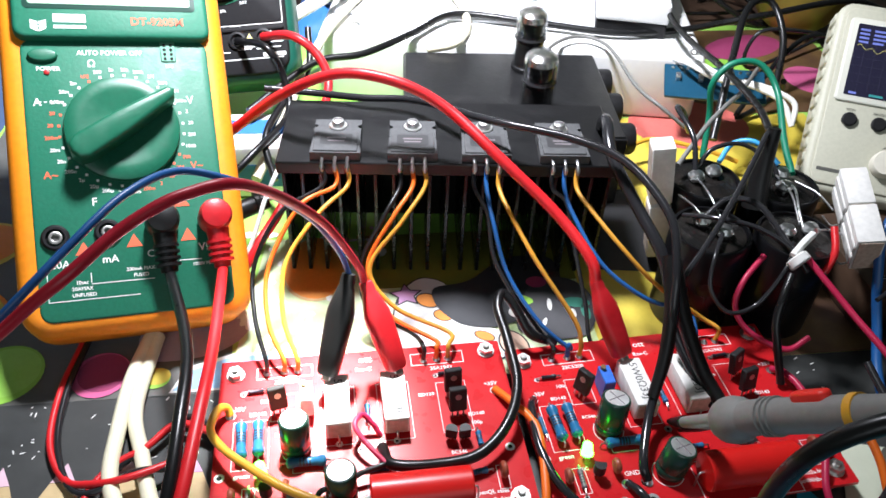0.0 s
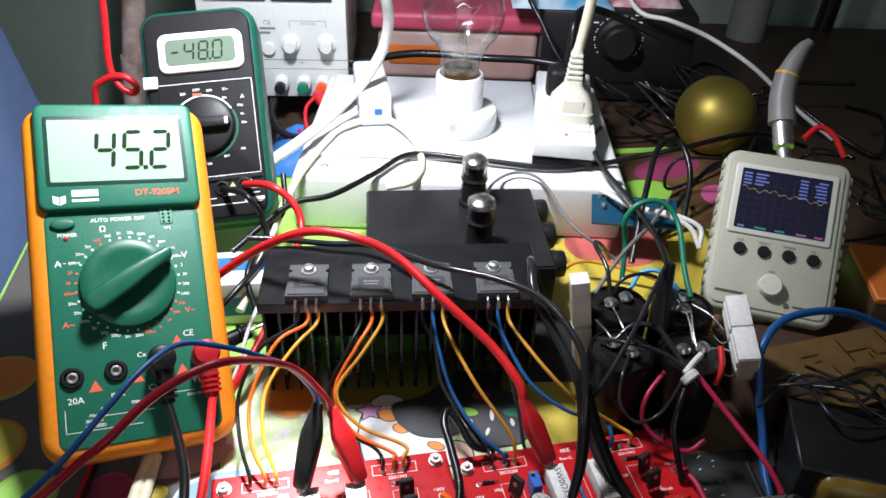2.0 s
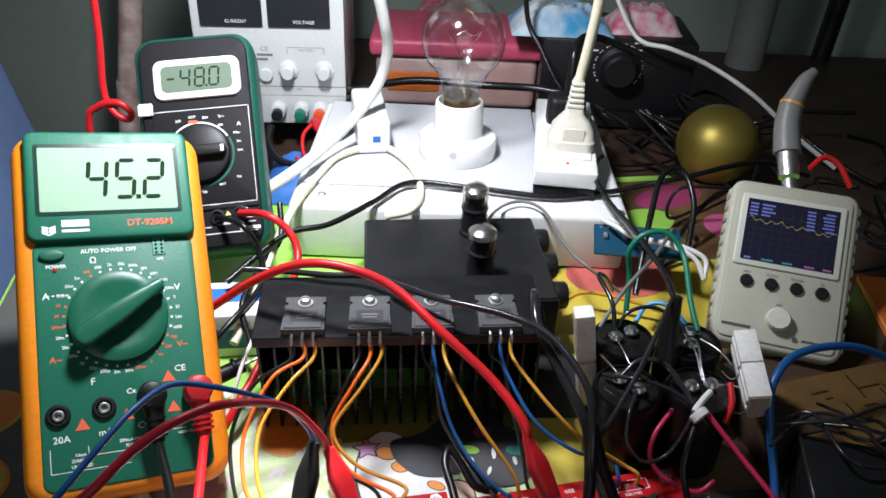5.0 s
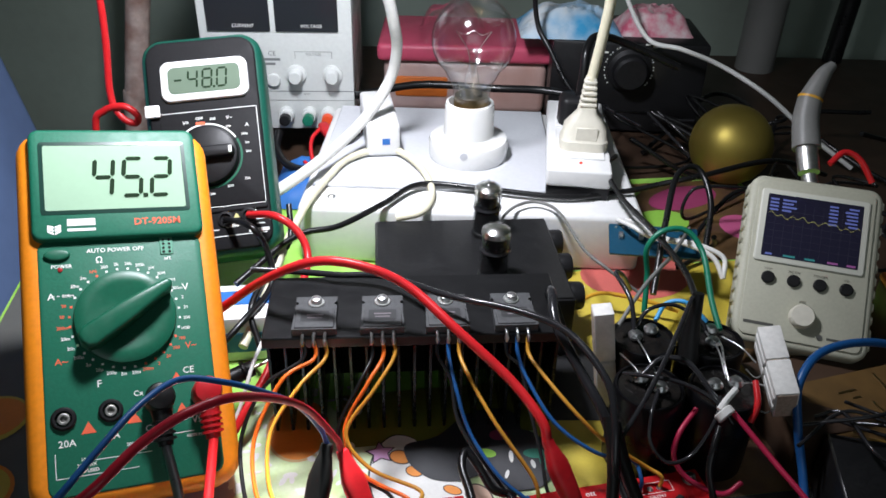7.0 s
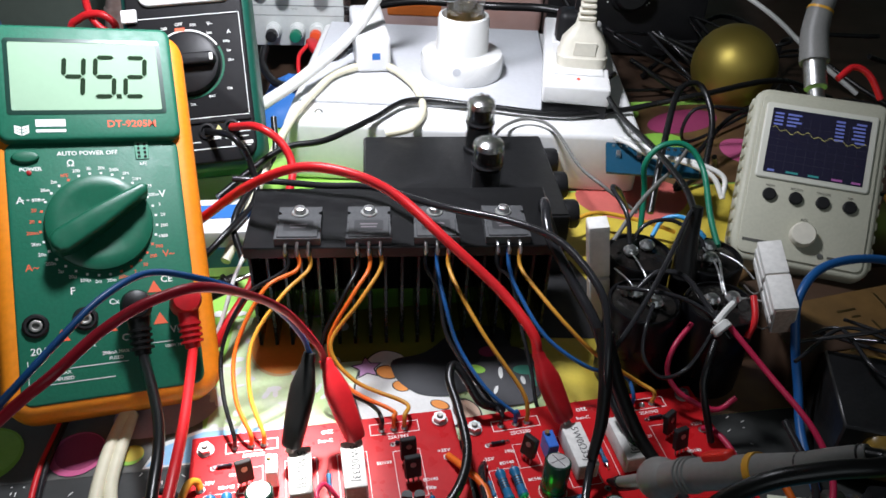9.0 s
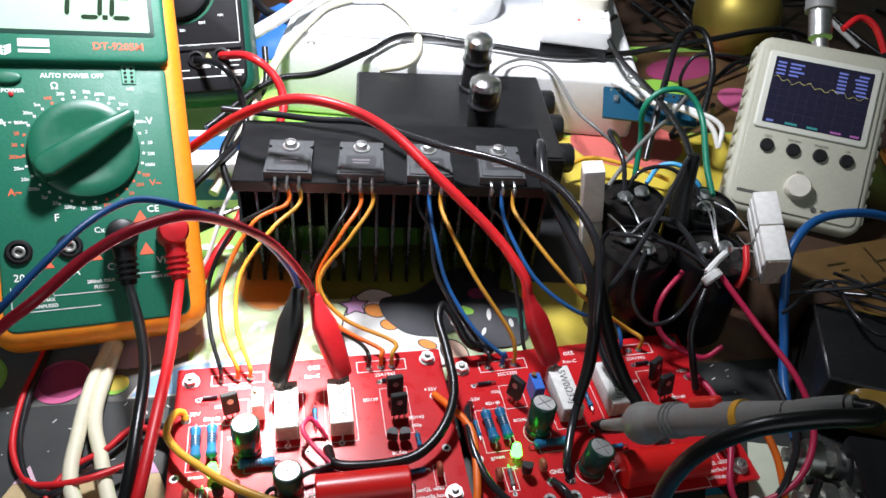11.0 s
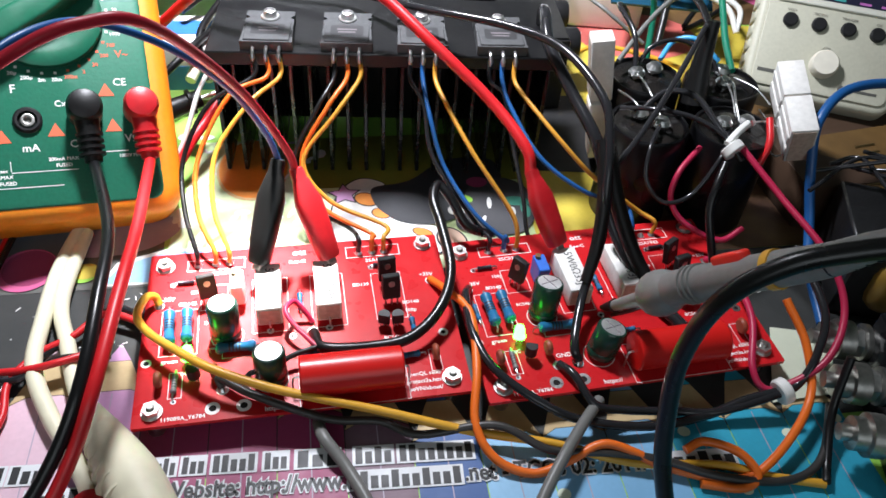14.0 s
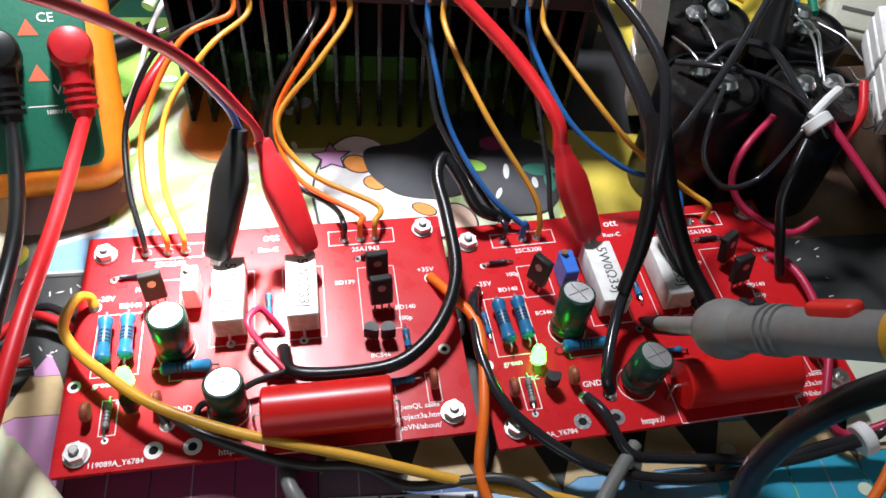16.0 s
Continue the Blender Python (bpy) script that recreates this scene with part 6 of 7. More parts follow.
part("lead", tube([(-0.15, 0.12, 0.02), (-0.1, 0.13, 0.1), (-0.060, 0.152, 0.134), (-0.046, 0.158, 0.145), (-0.037, 0.170, 0.1495), (-0.026, 0.180, 0.152), (-0.015, 0.194, 0.145), (-0.008, 0.238, 0.100), (0.0, 0.2585, 0.063), (0.0022, 0.2615, 0.05)], 0.0015, 12), cable("dark_red_cable_skin", (0.46, 0.012, 0.03)), t)
clip(t, (0.0022, 0.2615, 0.052), on(BOARD_A, 12.5, 21.5, 11), BOOT_RED, 0)

wire("probe_ground_cable", "glossy black cable draped over the heatsink", [(-0.06, 0.372, 0.073), (-0.036, 0.374, 0.071), (-0.013, 0.371, 0.0715), (0.015, 0.366, 0.0745), (0.049, 0.338, 0.0825), (0.083, 0.323, 0.085), (0.105, 0.308, 0.084), (0.119, 0.283, 0.078), (0.1215, 0.268, 0.068), (0.1215, 0.257, 0.055), (0.122, 0.248, 0.036), (0.1155, 0.232, 0.021), (0.111, 0.212, 0.016), on(BOARD_B, -21.3, -29.5, 1)], 0.0018, C_BAREBLACK)
wire("black_audio_cable", "black cable hooked over the heatsink end down to the boards", [(0.104, 0.37, 0.06), (0.101, 0.352, 0.078), (0.100, 0.338, 0.084), (0.101, 0.320, 0.079), (0.111, 0.300, 0.068), (0.120, 0.281, 0.059), (0.126, 0.27, 0.043), (0.13, 0.262, 0.03), (0.143, 0.243, 0.016), (0.156, 0.225, 0.013)], 0.0026, C_BAREBLACK)
single("sleeved_cable", tube([(0.1205, 0.272, 0.066), (0.1215, 0.258, 0.052), (0.1205, 0.247, 0.036), (0.1165, 0.236, 0.024)], 0.004, 14, radii=lambda f: 0.0034 - 0.0012 * f), BOOT_BLACK, "black shrink-sleeved cable bundle over the board", "cable")
single("sleeved_cable_branch", tube([(0.122, 0.272, 0.063), (0.129, 0.262, 0.043), (0.138, 0.25, 0.026), (0.147, 0.238, 0.017)], 0.004, 14, radii=lambda f: 0.0034 - 0.0006 * f), BOOT_BLACK, "black shrink-sleeved cable branch over the board", "cable")
wire("speaker_cable", "thick black speaker cable looping over the board", [on(BOARD_A, 3.8, -9, 2), (0.019, 0.2035, 0.0165), (0.038, 0.2055, 0.0165), (0.051, 0.2105, 0.0175), (0.0605, 0.223, 0.020), (0.064, 0.239, 0.024), (0.060, 0.259, 0.028), (0.056, 0.273, 0.031), (0.058, 0.2815, 0.032), (0.064, 0.2765, 0.028), (0.071, 0.27, 0.02), (0.082, 0.272, 0.014)], 0.0021, C_BLACK)
wire("speaker_core", "thin black core of the speaker cable", [(0.016, 0.2035, 0.0165), (0.008, 0.2, 0.0155), (0.002, 0.196, 0.014), (-0.006, 0.193, 0.013), on(BOARD_A, -21.3, -29.5, 1)], 0.001, C_BLACK)
wire("red_core", "thin red core soldered to the board", [(0.016, 0.204, 0.0165), (0.008, 0.211, 0.018), (0.003, 0.217, 0.02), (0.005, 0.223, 0.019), (0.009, 0.222, 0.015), on(BOARD_A, 3.8, -2.5, 0.5)], 0.001, C_PINK)
wire("yellow_supply_wire", "yellow wire sweeping along the front of the boards", [on(BOARD_A, -53.5, 13.3, 1), (-0.0485, 0.2258, 0.0142), (-0.0506, 0.2225, 0.0168), (-0.0505, 0.2125, 0.0178), (-0.044, 0.2045, 0.019), (-0.034, 0.1975, 0.020), (-0.017, 0.188, 0.021), (0.006, 0.183, 0.018), (0.039, 0.181, 0.012), (0.073, 0.178, 0.006), (0.101, 0.176, 0.004), (0.130, 0.170, 0.0035), (0.160, 0.171, 0.003), (0.178, 0.168, 0.002), (0.196, 0.166, 0.002)], 0.0016, C_YELLOW)
wire("grey_supply_wire", "dark grey wire running along the front of the boards", [on(BOARD_A, -29, -29.5, 1), (-0.016, 0.190, 0.0135), (-0.004, 0.184, 0.0135), (0.014, 0.180, 0.010), (0.026, 0.180, 0.006), (0.041, 0.181, 0.005), (0.055, 0.177, 0.004), (0.081, 0.179, 0.009), (0.100, 0.172, 0.006), (0.120, 0.172, 0.006), (0.139, 0.170, 0.006), (0.158, 0.166, 0.004), (0.182, 0.166, 0.003), (0.197, 0.175, 0.004), (0.207, 0.197, 0.006)], 0.0015, cable("dark_grey_wire_skin", (0.035, 0.032, 0.03)))
wire("orange_supply_wire", "orange wire from the first board across the mat", [on(BOARD_A, 52.1, 14.5, 1), (0.063, 0.237, 0.0145), (0.072, 0.224, 0.0165), (0.0743, 0.199, 0.015), (0.074, 0.180, 0.009), (0.081, 0.169, 0.004), (0.094, 0.165, 0.002), (0.106, 0.169, 0.004), (0.118, 0.174, 0.008), (0.129, 0.172, 0.007), (0.139, 0.169, 0.004), (0.164, 0.166, 0.002), (0.179, 0.173, 0.006), (0.197, 0.195, 0.010), (0.198, 0.213, 0.020), (0.191, 0.227, 0.030)], 0.0016, C_ORANGE)
wire("orange_supply_wire", "orange wire looping over the dark bundle", [(0.148, 0.175, 0.005), (0.155, 0.178, 0.0065), (0.166, 0.174, 0.007), (0.172, 0.167, 0.004), (0.166, 0.163, 0.002), (0.152, 0.164, 0.002)], 0.0016, C_ORANGE)
wire("grey_speaker_lead", "grey lead running out over the mat", [on(BOARD_A, 3, -42, -8), (0.022, 0.173, 0.006), (0.031, 0.163, 0.0035), (0.042, 0.146, 0.003), (0.06, 0.11, 0.003)], 0.0022, C_GREY, "cable")
wire("grey_ground_lead", "grey lead clamped below the second board", [(0.1195, 0.1925, 0.008), (0.112, 0.181, 0.010), (0.102, 0.164, 0.011), (0.093, 0.147, 0.008), (0.08, 0.12, 0.003)], 0.0021, C_GREY, "cable")
wire("black_ground_wire", "black ground wire from the second board", [on(BOARD_B, -29, -29.5, 1), (0.110, 0.199, 0.0135), (0.117, 0.189, 0.010), (0.129, 0.190, 0.006), (0.148, 0.192, 0.004), (0.164, 0.192, 0.005), (0.185, 0.197, 0.010), (0.194, 0.201, 0.012), (0.200, 0.208, 0.020), (0.204, 0.222, 0.030), (0.2, 0.25, 0.036)], 0.0016, C_BAREBLACK)
wire("black_supply_wire", "black supply wire curving below the second board", [on(BOARD_B, -53.5, 13.3, 1), (0.0705, 0.233, 0.0155), (0.073, 0.214, 0.0165), (0.081, 0.198, 0.0155), (0.097, 0.187, 0.0125), (0.113, 0.184, 0.007), (0.138, 0.185, 0.004), (0.160, 0.191, 0.004), (0.175, 0.196, 0.008), (0.190, 0.199, 0.011)], 0.0017, C_BAREBLACK)
wire("crimson_supply_wire", "crimson wire from the second board round to the bundle", [on(BOARD_B, 52.1, 14.5, 1), (0.178, 0.262, 0.0145), (0.182, 0.250, 0.016), (0.1825, 0.228, 0.017), (0.179, 0.209, 0.012), (0.182, 0.202, 0.008), (0.189, 0.201, 0.010), (0.204, 0.207, 0.020), (0.212, 0.223, 0.030), (0.208, 0.242, 0.04), (0.196, 0.268, 0.046), (0.183, 0.290, 0.054)], 0.0014, C_PINK)
wire("crimson_supply_wire", "crimson wire tied to the capacitors", [(0.17, 0.3, 0.046), (0.160, 0.289, 0.040), (0.158, 0.283, 0.03), (0.165, 0.277, 0.022), (0.18, 0.272, 0.018), (0.19, 0.276, 0.022)], 0.0013, C_PINK)
wire("red_resistor_wire", "short red wire at the tilted resistor", [(0.196, 0.296, 0.042), (0.199, 0.3, 0.05), (0.2, 0.31, 0.056)], 0.0016, C_RED)
single("cable_tie", lathe([(0.0045, -0.002), (0.005, -0.0015), (0.005, 0.0015), (0.0045, 0.002)], 16, along((0.188, 0.1985, 0.0105), (0.195, 0.2015, 0.0125))), C_WHITE, "white cable tie round the wire bundle", "cable tie")
tie = thing("cable_tie", "white cable tie with a bent tail at the capacitors", "cable tie")
part("band", lathe([(0.0042, -0.002), (0.0048, -0.0015), (0.0048, 0.0015), (0.0042, 0.002)], 16, along((0.179, 0.289, 0.0535), (0.186, 0.28, 0.049))), C_WHITE, tie)
part("tail", tube([(0.176, 0.289, 0.056), (0.181, 0.294, 0.059), (0.186, 0.299, 0.060)], 0.0016, 8), C_WHITE, tie)

pr = thing("oscilloscope_probe", "grey oscilloscope probe touching the second board", "probe")
tip = [Vector(p) for p in ((0.1272, 0.2262, 0.0225), (0.1295, 0.218, 0.034), (0.1315, 0.211, 0.044), (0.134, 0.2013, 0.0575), (0.1375, 0.1965, 0.0655), (0.150, 0.180, 0.0895), (0.158, 0.171, 0.103))]
part("hook_tip", tube([(0.1252, 0.2348, 0.0118), (0.126, 0.231, 0.0162), tip[0]], 0.0016, 12, 4, radii=lambda f: 0.0009 + 0.0018 * f), BLACK, pr)
part("nose", tube(tip[0:3], 0.003, 18, 4, radii=lambda f: 0.0022 + 0.0008 * f), PROBE_GREY, pr)
part("finger_guard", tube([tip[2], tip[2].lerp(tip[3], 0.5), tip[3], tip[3].lerp(tip[4], 0.6)], 0.007, 24, 5, radii=lambda f: 0.0034 + 0.0046 * math.sin(math.pi * min(1, f * 1.05) ** 0.8)), PROBE_GREY, pr)
part("grip", tube(tip[3:6], 0.0056, 20, 5, radii=lambda f: 0.006 - 0.0006 * f), PROBE_GREY, pr)
bm = bmesh.new()
for f in (0.0, 0.14, 0.28):
    lathe([(0.0054, -0.0005), (0.0064, -0.0003), (0.0064, 0.0003), (0.0054, 0.0005)], 20, along(tip[4].lerp(tip[5], f * 0.5), tip[5]), bm)
part("grip_ring", bm, PROBE_GREY, pr)
part("slide_switch", pillow(rounded(0.013, 0.0055, 0.0024, 4), 0.0, 0.0032, 0.001, None, axes(tip[4].lerp(tip[5], 0.6) + Vector((-0.35, 0.65, 0.63)).normalized() * 0.0042, tip[5] - tip[4], Vector((-0.35, 0.65, 0.63)).cross(tip[5] - tip[4]))), mat("bright_red_slider", (0.75, 0.03, 0.02), 0.4), pr, "red slide switch")
part("marker_ring", tube([tip[5], tip[5].lerp(tip[6], 0.14)], 0.0059, 20, 2), C_YELLOW, pr, "yellow marker ring")
part("tail", tube([tip[5].lerp(tip[6], 0.1), tip[6], (0.163, 0.1665, 0.112), (0.1685, 0.163, 0.119)], 0.005, 16, 6, radii=lambda f: 0.0054 - 0.0022 * f), PROBE_GREY, pr)
for i in range(7):
    f = i / 6
    p, q = tip[6].lerp(Vector((0.1685, 0.163, 0.119)), f * 0.9), Vector((0.171, 0.161, 0.122))
    part("relief_slot", lathe([(0.003, -0.0004), (0.0047 - 0.001 * f, -0.0003), (0.0047 - 0.001 * f, 0.0003), (0.003, 0.0004)], 16, along(p, q)), BLACK, pr)
part("cable", tube([(0.1675, 0.1635, 0.118), (0.1715, 0.160, 0.1205), (0.168, 0.157, 0.1215), (0.155, 0.157, 0.1195), (0.139, 0.1577, 0.1125), (0.1275, 0.158, 0.099), (0.1238, 0.1585, 0.0785), (0.1245, 0.156, 0.058), (0.1275, 0.149, 0.034), (0.134, 0.135, 0.012), (0.14, 0.11, 0.004)], 0.0027, 12), C_BLACK, pr)
part("ground_pigtail", tube([(0.1312, 0.213, 0.041), (0.133, 0.216, 0.034), (0.131, 0.222, 0.024), (0.128, 0.229, 0.014)], 0.0008, 8), C_BLACK, pr)

wire("ivory_cable", "ivory mains cable on the mat below the meter", [(-0.098, 0.33, 0.0045), (-0.094, 0.29, 0.005), (-0.0945, 0.248, 0.005), (-0.090, 0.217, 0.0055), (-0.085, 0.196, 0.0055), (-0.073, 0.178, 0.005), (-0.061, 0.164, 0.0045), (-0.048, 0.147, 0.0045), (-0.03, 0.11, 0.0045)], 0.0031, IVORY, "cable")
ic = thing("ivory_plug_lead", "ivory cable with a ribbed moulded plug on the mat", "cable")
part("cable", tube([(-0.092, 0.27, 0.004), (-0.088, 0.231, 0.004), (-0.078, 0.209, 0.004), (-0.067, 0.188, 0.005), (-0.058, 0.177, 0.006)], 0.003, 12), IVORY, ic)
part("plug", tube([(-0.06, 0.179, 0.006), (-0.052, 0.17, 0.007), (-0.042, 0.159, 0.0085), (-0.031, 0.146, 0.0095), (-0.02, 0.13, 0.0095)], 0.007, 18, 6, radii=lambda f: 0.0045 + 0.0048 * min(1, f * 1.6)), IVORY, ic)
bm = bmesh.new()
for i in range(9):
    p, q = Vector((-0.052, 0.17, 0.007)).lerp(Vector((-0.02, 0.13, 0.0095)), i / 9), Vector((-0.02, 0.13, 0.0095))
    r = 0.0066 + 0.0031 * min(1, i / 4)
    lathe([(r - 0.001, -0.0009), (r, -0.0005), (r, 0.0005), (r - 0.001, 0.0009)], 18, along(p, q), bm)
part("grip_ribs", bm, IVORY, ic)
wire("red_twin_wire", "thin red wire of a twisted pair on the mat", [on(BOARD_A, -58, 8, -4), (-0.068, 0.223, 0.006), (-0.077, 0.212, 0.005), (-0.087, 0.203, 0.0045), (-0.092, 0.190, 0.004), (-0.089, 0.176, 0.003), (-0.093, 0.161, 0.003), (-0.12, 0.14, 0.003)], 0.0014, C_RED)
wire("black_twin_wire", "thin black wire of a twisted pair on the mat", [on(BOARD_A, -58, 10, -3), (-0.066, 0.227, 0.005), (-0.076, 0.214, 0.0045), (-0.09, 0.197, 0.003), (-0.094, 0.187, 0.003), (-0.093, 0.172, 0.003), (-0.097, 0.16, 0.003)], 0.0014, C_BAREBLACK)
wire("red_twin_wire", "thin red wire looping below the meter", [(-0.123, 0.285, 0.006), (-0.122, 0.260, 0.005), (-0.121, 0.236, 0.004), (-0.115, 0.212, 0.003), (-0.103, 0.197, 0.003), (-0.091, 0.194, 0.006), (-0.077, 0.196, 0.009), (-0.062, 0.207, 0.006)], 0.0014, C_RED)
wire("black_twin_wire", "thin black wire looping below the meter", [(-0.121, 0.285, 0.006), (-0.12, 0.260, 0.005), (-0.1185, 0.236, 0.004), (-0.1125, 0.213, 0.003), (-0.101, 0.195, 0.003), (-0.09, 0.191, 0.005), (-0.076, 0.199, 0.008), (-0.06, 0.204, 0.005)], 0.0014, C_BAREBLACK)
rb = thing("red_banana_plug", "red ribbed plug lying on the mat", "plug", along((-0.05, 0.148, 0.006), (-0.03, 0.118, 0.006)))
part("plug_body", lathe([(0.0025, 0), (0.005, 0.002), (0.0055, 0.03), (0.004, 0.034), (0, 0.034)], 20), BOOT_RED, rb)

pb = thing("black_test_probe", "black test probe handle lying between meter and heatsink", "test probe")
pa, pq = Vector((-0.0985, 0.318, 0.02)), Vector((-0.058, 0.345, 0.026))
part("handle", tube([pa, pa.lerp(pq, 0.5), pq], 0.0052, 18, 5, radii=lambda f: 0.0054 - 0.001 * f), BOOT_BLACK, pb)
part("finger_stop", lathe([(0.0045, -0.0012), (0.0062, -0.0008), (0.0062, 0.0008), (0.0045, 0.0012)], 20, along(pa.lerp(pq, 0.9), pq)), BOOT_BLACK, pb)
part("tip", tube([pq, pq.lerp(pa, -0.35)], 0.001, 10, 2), CHROME, pb)
wire("white_twin_wire", "thin white wire hanging beside the heatsink", [(-0.052, 0.36, 0.04), (-0.055, 0.335, 0.036), (-0.060, 0.318, 0.02), (-0.068, 0.306, 0.006)], 0.0011, C_WHITE)
wire("meter_red_wire", "red lead from the small meter", [M2 @ Vector((0.0215, -0.0505, 0.003)), (-0.060, 0.437, 0.070), (-0.045, 0.431, 0.062), (-0.038, 0.419, 0.050), (-0.041, 0.387, 0.040), (-0.049, 0.345, 0.026), (-0.056, 0.322, 0.02), (-0.066, 0.306, 0.008), (-0.082, 0.298, 0.003)], 0.0024, C_RED)
wire("meter_black_wire", "black lead from the small meter", [M2 @ Vector((0.0065, -0.0515, 0.003)), (-0.073, 0.428, 0.067), (-0.064, 0.426, 0.05), (-0.06, 0.41, 0.036), (-0.07, 0.375, 0.034), (-0.09, 0.35, 0.02)], 0.002, C_BLACK)
wire("meter_black_wire", "black lead looping behind the meters", [(-0.058, 0.47, 0.06), (-0.055, 0.45, 0.045), (-0.062, 0.425, 0.04), (-0.068, 0.39, 0.034), (-0.06, 0.37, 0.02)], 0.002, C_BLACK)
wire("rear_black_cable", "black cable across the white box", [(-0.08, 0.405, 0.04), (-0.0512, 0.4451, 0.05), (-0.0241, 0.461, 0.05), (0.0033, 0.4939, 0.05), (0.0278, 0.5235, 0.0505), (0.0751, 0.5194, 0.05), (0.1316, 0.512, 0.049), (0.1741, 0.5223, 0.049), (0.2, 0.527, 0.053), (0.2318, 0.5296, 0.06), (0.296, 0.5594, 0.06), (0.36, 0.6, 0.03)], 0.0021, C_BLACK)
wire("ivory_loop_cable", "ivory cable looping over the white box", [(-0.07, 0.37, 0.02), (-0.064, 0.40, 0.03), (-0.058, 0.44, 0.042), (-0.0505, 0.492, 0.049), (-0.0397, 0.5356, 0.0505), (-0.0282, 0.5637, 0.0515), (0.0012, 0.5812, 0.052), (0.0255, 0.553, 0.051), (0.0358, 0.5171, 0.049), (0.0303, 0.489, 0.0475), (0.012, 0.484, 0.044)], 0.0028, IVORY, "cable")
wire("grey_thin_wire", "thin grey wire over the black box", [(0.082, 0.44, 0.046), (0.0852, 0.4782, 0.05), (0.1044, 0.5011, 0.05), (0.1231, 0.4906, 0.05), (0.136, 0.447, 0.046), (0.1475, 0.428, 0.044), (0.17, 0.42, 0.03)], 0.0011, C_GREY)
wire("green_wire", "green wire arching over the capacitors", [(0.168, 0.4, 0.03), (0.169, 0.411, 0.050), (0.1665, 0.413, 0.068), (0.175, 0.416, 0.0785), (0.189, 0.416, 0.079), (0.1975, 0.405, 0.070), (0.1965, 0.376, 0.058), (0.1965, 0.356, 0.052)], 0.0017, C_GREEN)
wire("blue_cable", "blue cable arching beside the capacitors", [(0.22, 0.24, 0.003), (0.222, 0.268, 0.008), (0.2235, 0.286, 0.02), (0.220, 0.297, 0.040), (0.221, 0.309, 0.058), (0.239, 0.325, 0.065), (0.276, 0.337, 0.060), (0.32, 0.34, 0.04)], 0.0022, C_BLUE, "cable")
wire("blue_link", "short blue wire between capacitor tags", [(0.163, 0.363, 0.052), (0.17, 0.371, 0.058), (0.18, 0.368, 0.061), (0.19, 0.359, 0.055)], 0.0013, mat("light_blue_wire_skin", (0.05, 0.32, 0.62), 0.35))
single("black_sleeve_stub", tube([(0.176, 0.338, 0.044), (0.1765, 0.345, 0.062), (0.178, 0.35, 0.08)], 0.006, 14, radii=lambda f: 0.006 - 0.003 * f), BOOT_BLACK, "black sleeved stub between the capacitors", "cable")
wire("black_cap_wire", "black wire rising from the capacitor bundle", [(0.123, 0.265, 0.055), (0.137, 0.285, 0.058), (0.152, 0.308, 0.066), (0.166, 0.332, 0.075), (0.1745, 0.348, 0.078), (0.178, 0.353, 0.074)], 0.0013, C_BAREBLACK)
wire("black_cap_wire", "black wire looping in front of the capacitors", [(0.152, 0.306, 0.052), (0.146, 0.292, 0.05), (0.145, 0.283, 0.04), (0.153, 0.277, 0.033), (0.165, 0.28, 0.036), (0.175, 0.288, 0.05), (0.18, 0.3, 0.054)], 0.001, C_BAREBLACK)
wire("black_tag_wire", "black wire soldered to a capacitor tag", [(0.149, 0.352, 0.053), (0.148, 0.365, 0.064), (0.143, 0.385, 0.068), (0.15, 0.395, 0.06), (0.16, 0.41, 0.04)], 0.0013, C_BAREBLACK)
wire("grey_tag_wire", "grey wire crossing the capacitor tops", [(0.14, 0.352, 0.056), (0.155, 0.372, 0.066), (0.168, 0.388, 0.07), (0.185, 0.42, 0.06), (0.21, 0.47, 0.05)], 0.0012, C_GREY)
for a, b, c in (((0.149, 0.349, 0.052), (0.15, 0.33, 0.056), (0.154, 0.313, 0.052)), ((0.188, 0.356, 0.052), (0.189, 0.335, 0.055), (0.188, 0.316, 0.052)), ((0.196, 0.35, 0.052), (0.203, 0.34, 0.053), (0.2085, 0.331, 0.05)), ((0.192, 0.312, 0.052), (0.2, 0.312, 0.053), (0.208, 0.316, 0.048)), ((0.147, 0.312, 0.052), (0.142, 0.32, 0.055), (0.139, 0.336, 0.05))):
    wire("bare_link_wire", "bare tinned link wire between capacitor tags", [a, b, c], 0.0005, SOLDER, group="link wires")

# rectifier board, terminal posts and clutter on the dark side
bb = thing("rectifier_board", "small blue circuit board with white wires", "circuit board", axes((0.189, 0.474, 0.037), (0.99, -0.11, 0.02), (0.2, 0.9, 0.3)))
part("board", slab(rounded(0.06, 0.027, 0.001, 2), -0.0016, 0), BLUE_PCB, bb)
bm = bmesh.new()
for i in range(12):
    cyl(0.0011, 0, 0.0006, 8, pose(-0.025 + 0.0045 * i, 0.0105, 0), bm)
    if i % 3 == 0:
        box(bm, (-0.022 + 0.0045 * i, 0.002, 0.0015), (0.003, 0.005, 0.003), 0.0004, 1)
part("pins", bm, SOLDER, bb)
for dx in (0.0, 0.007):
    wire("white_wire", "white wire on the blue board", [(0.166 + dx, 0.49, 0.044), (0.172 + dx, 0.475, 0.048), (0.185 + dx, 0.463, 0.046), (0.205 + dx, 0.458, 0.045), (0.222 + dx, 0.45, 0.04), (0.228, 0.44, 0.03)], 0.0017, C_WHITE)
wire("black_loop_wire", "black wire looping behind the capacitors", [(0.178, 0.42, 0.03), (0.19, 0.46, 0.06), (0.205, 0.5, 0.075), (0.222, 0.51, 0.075), (0.228, 0.49, 0.06), (0.22, 0.46, 0.04)], 0.0021, C_BLACK)
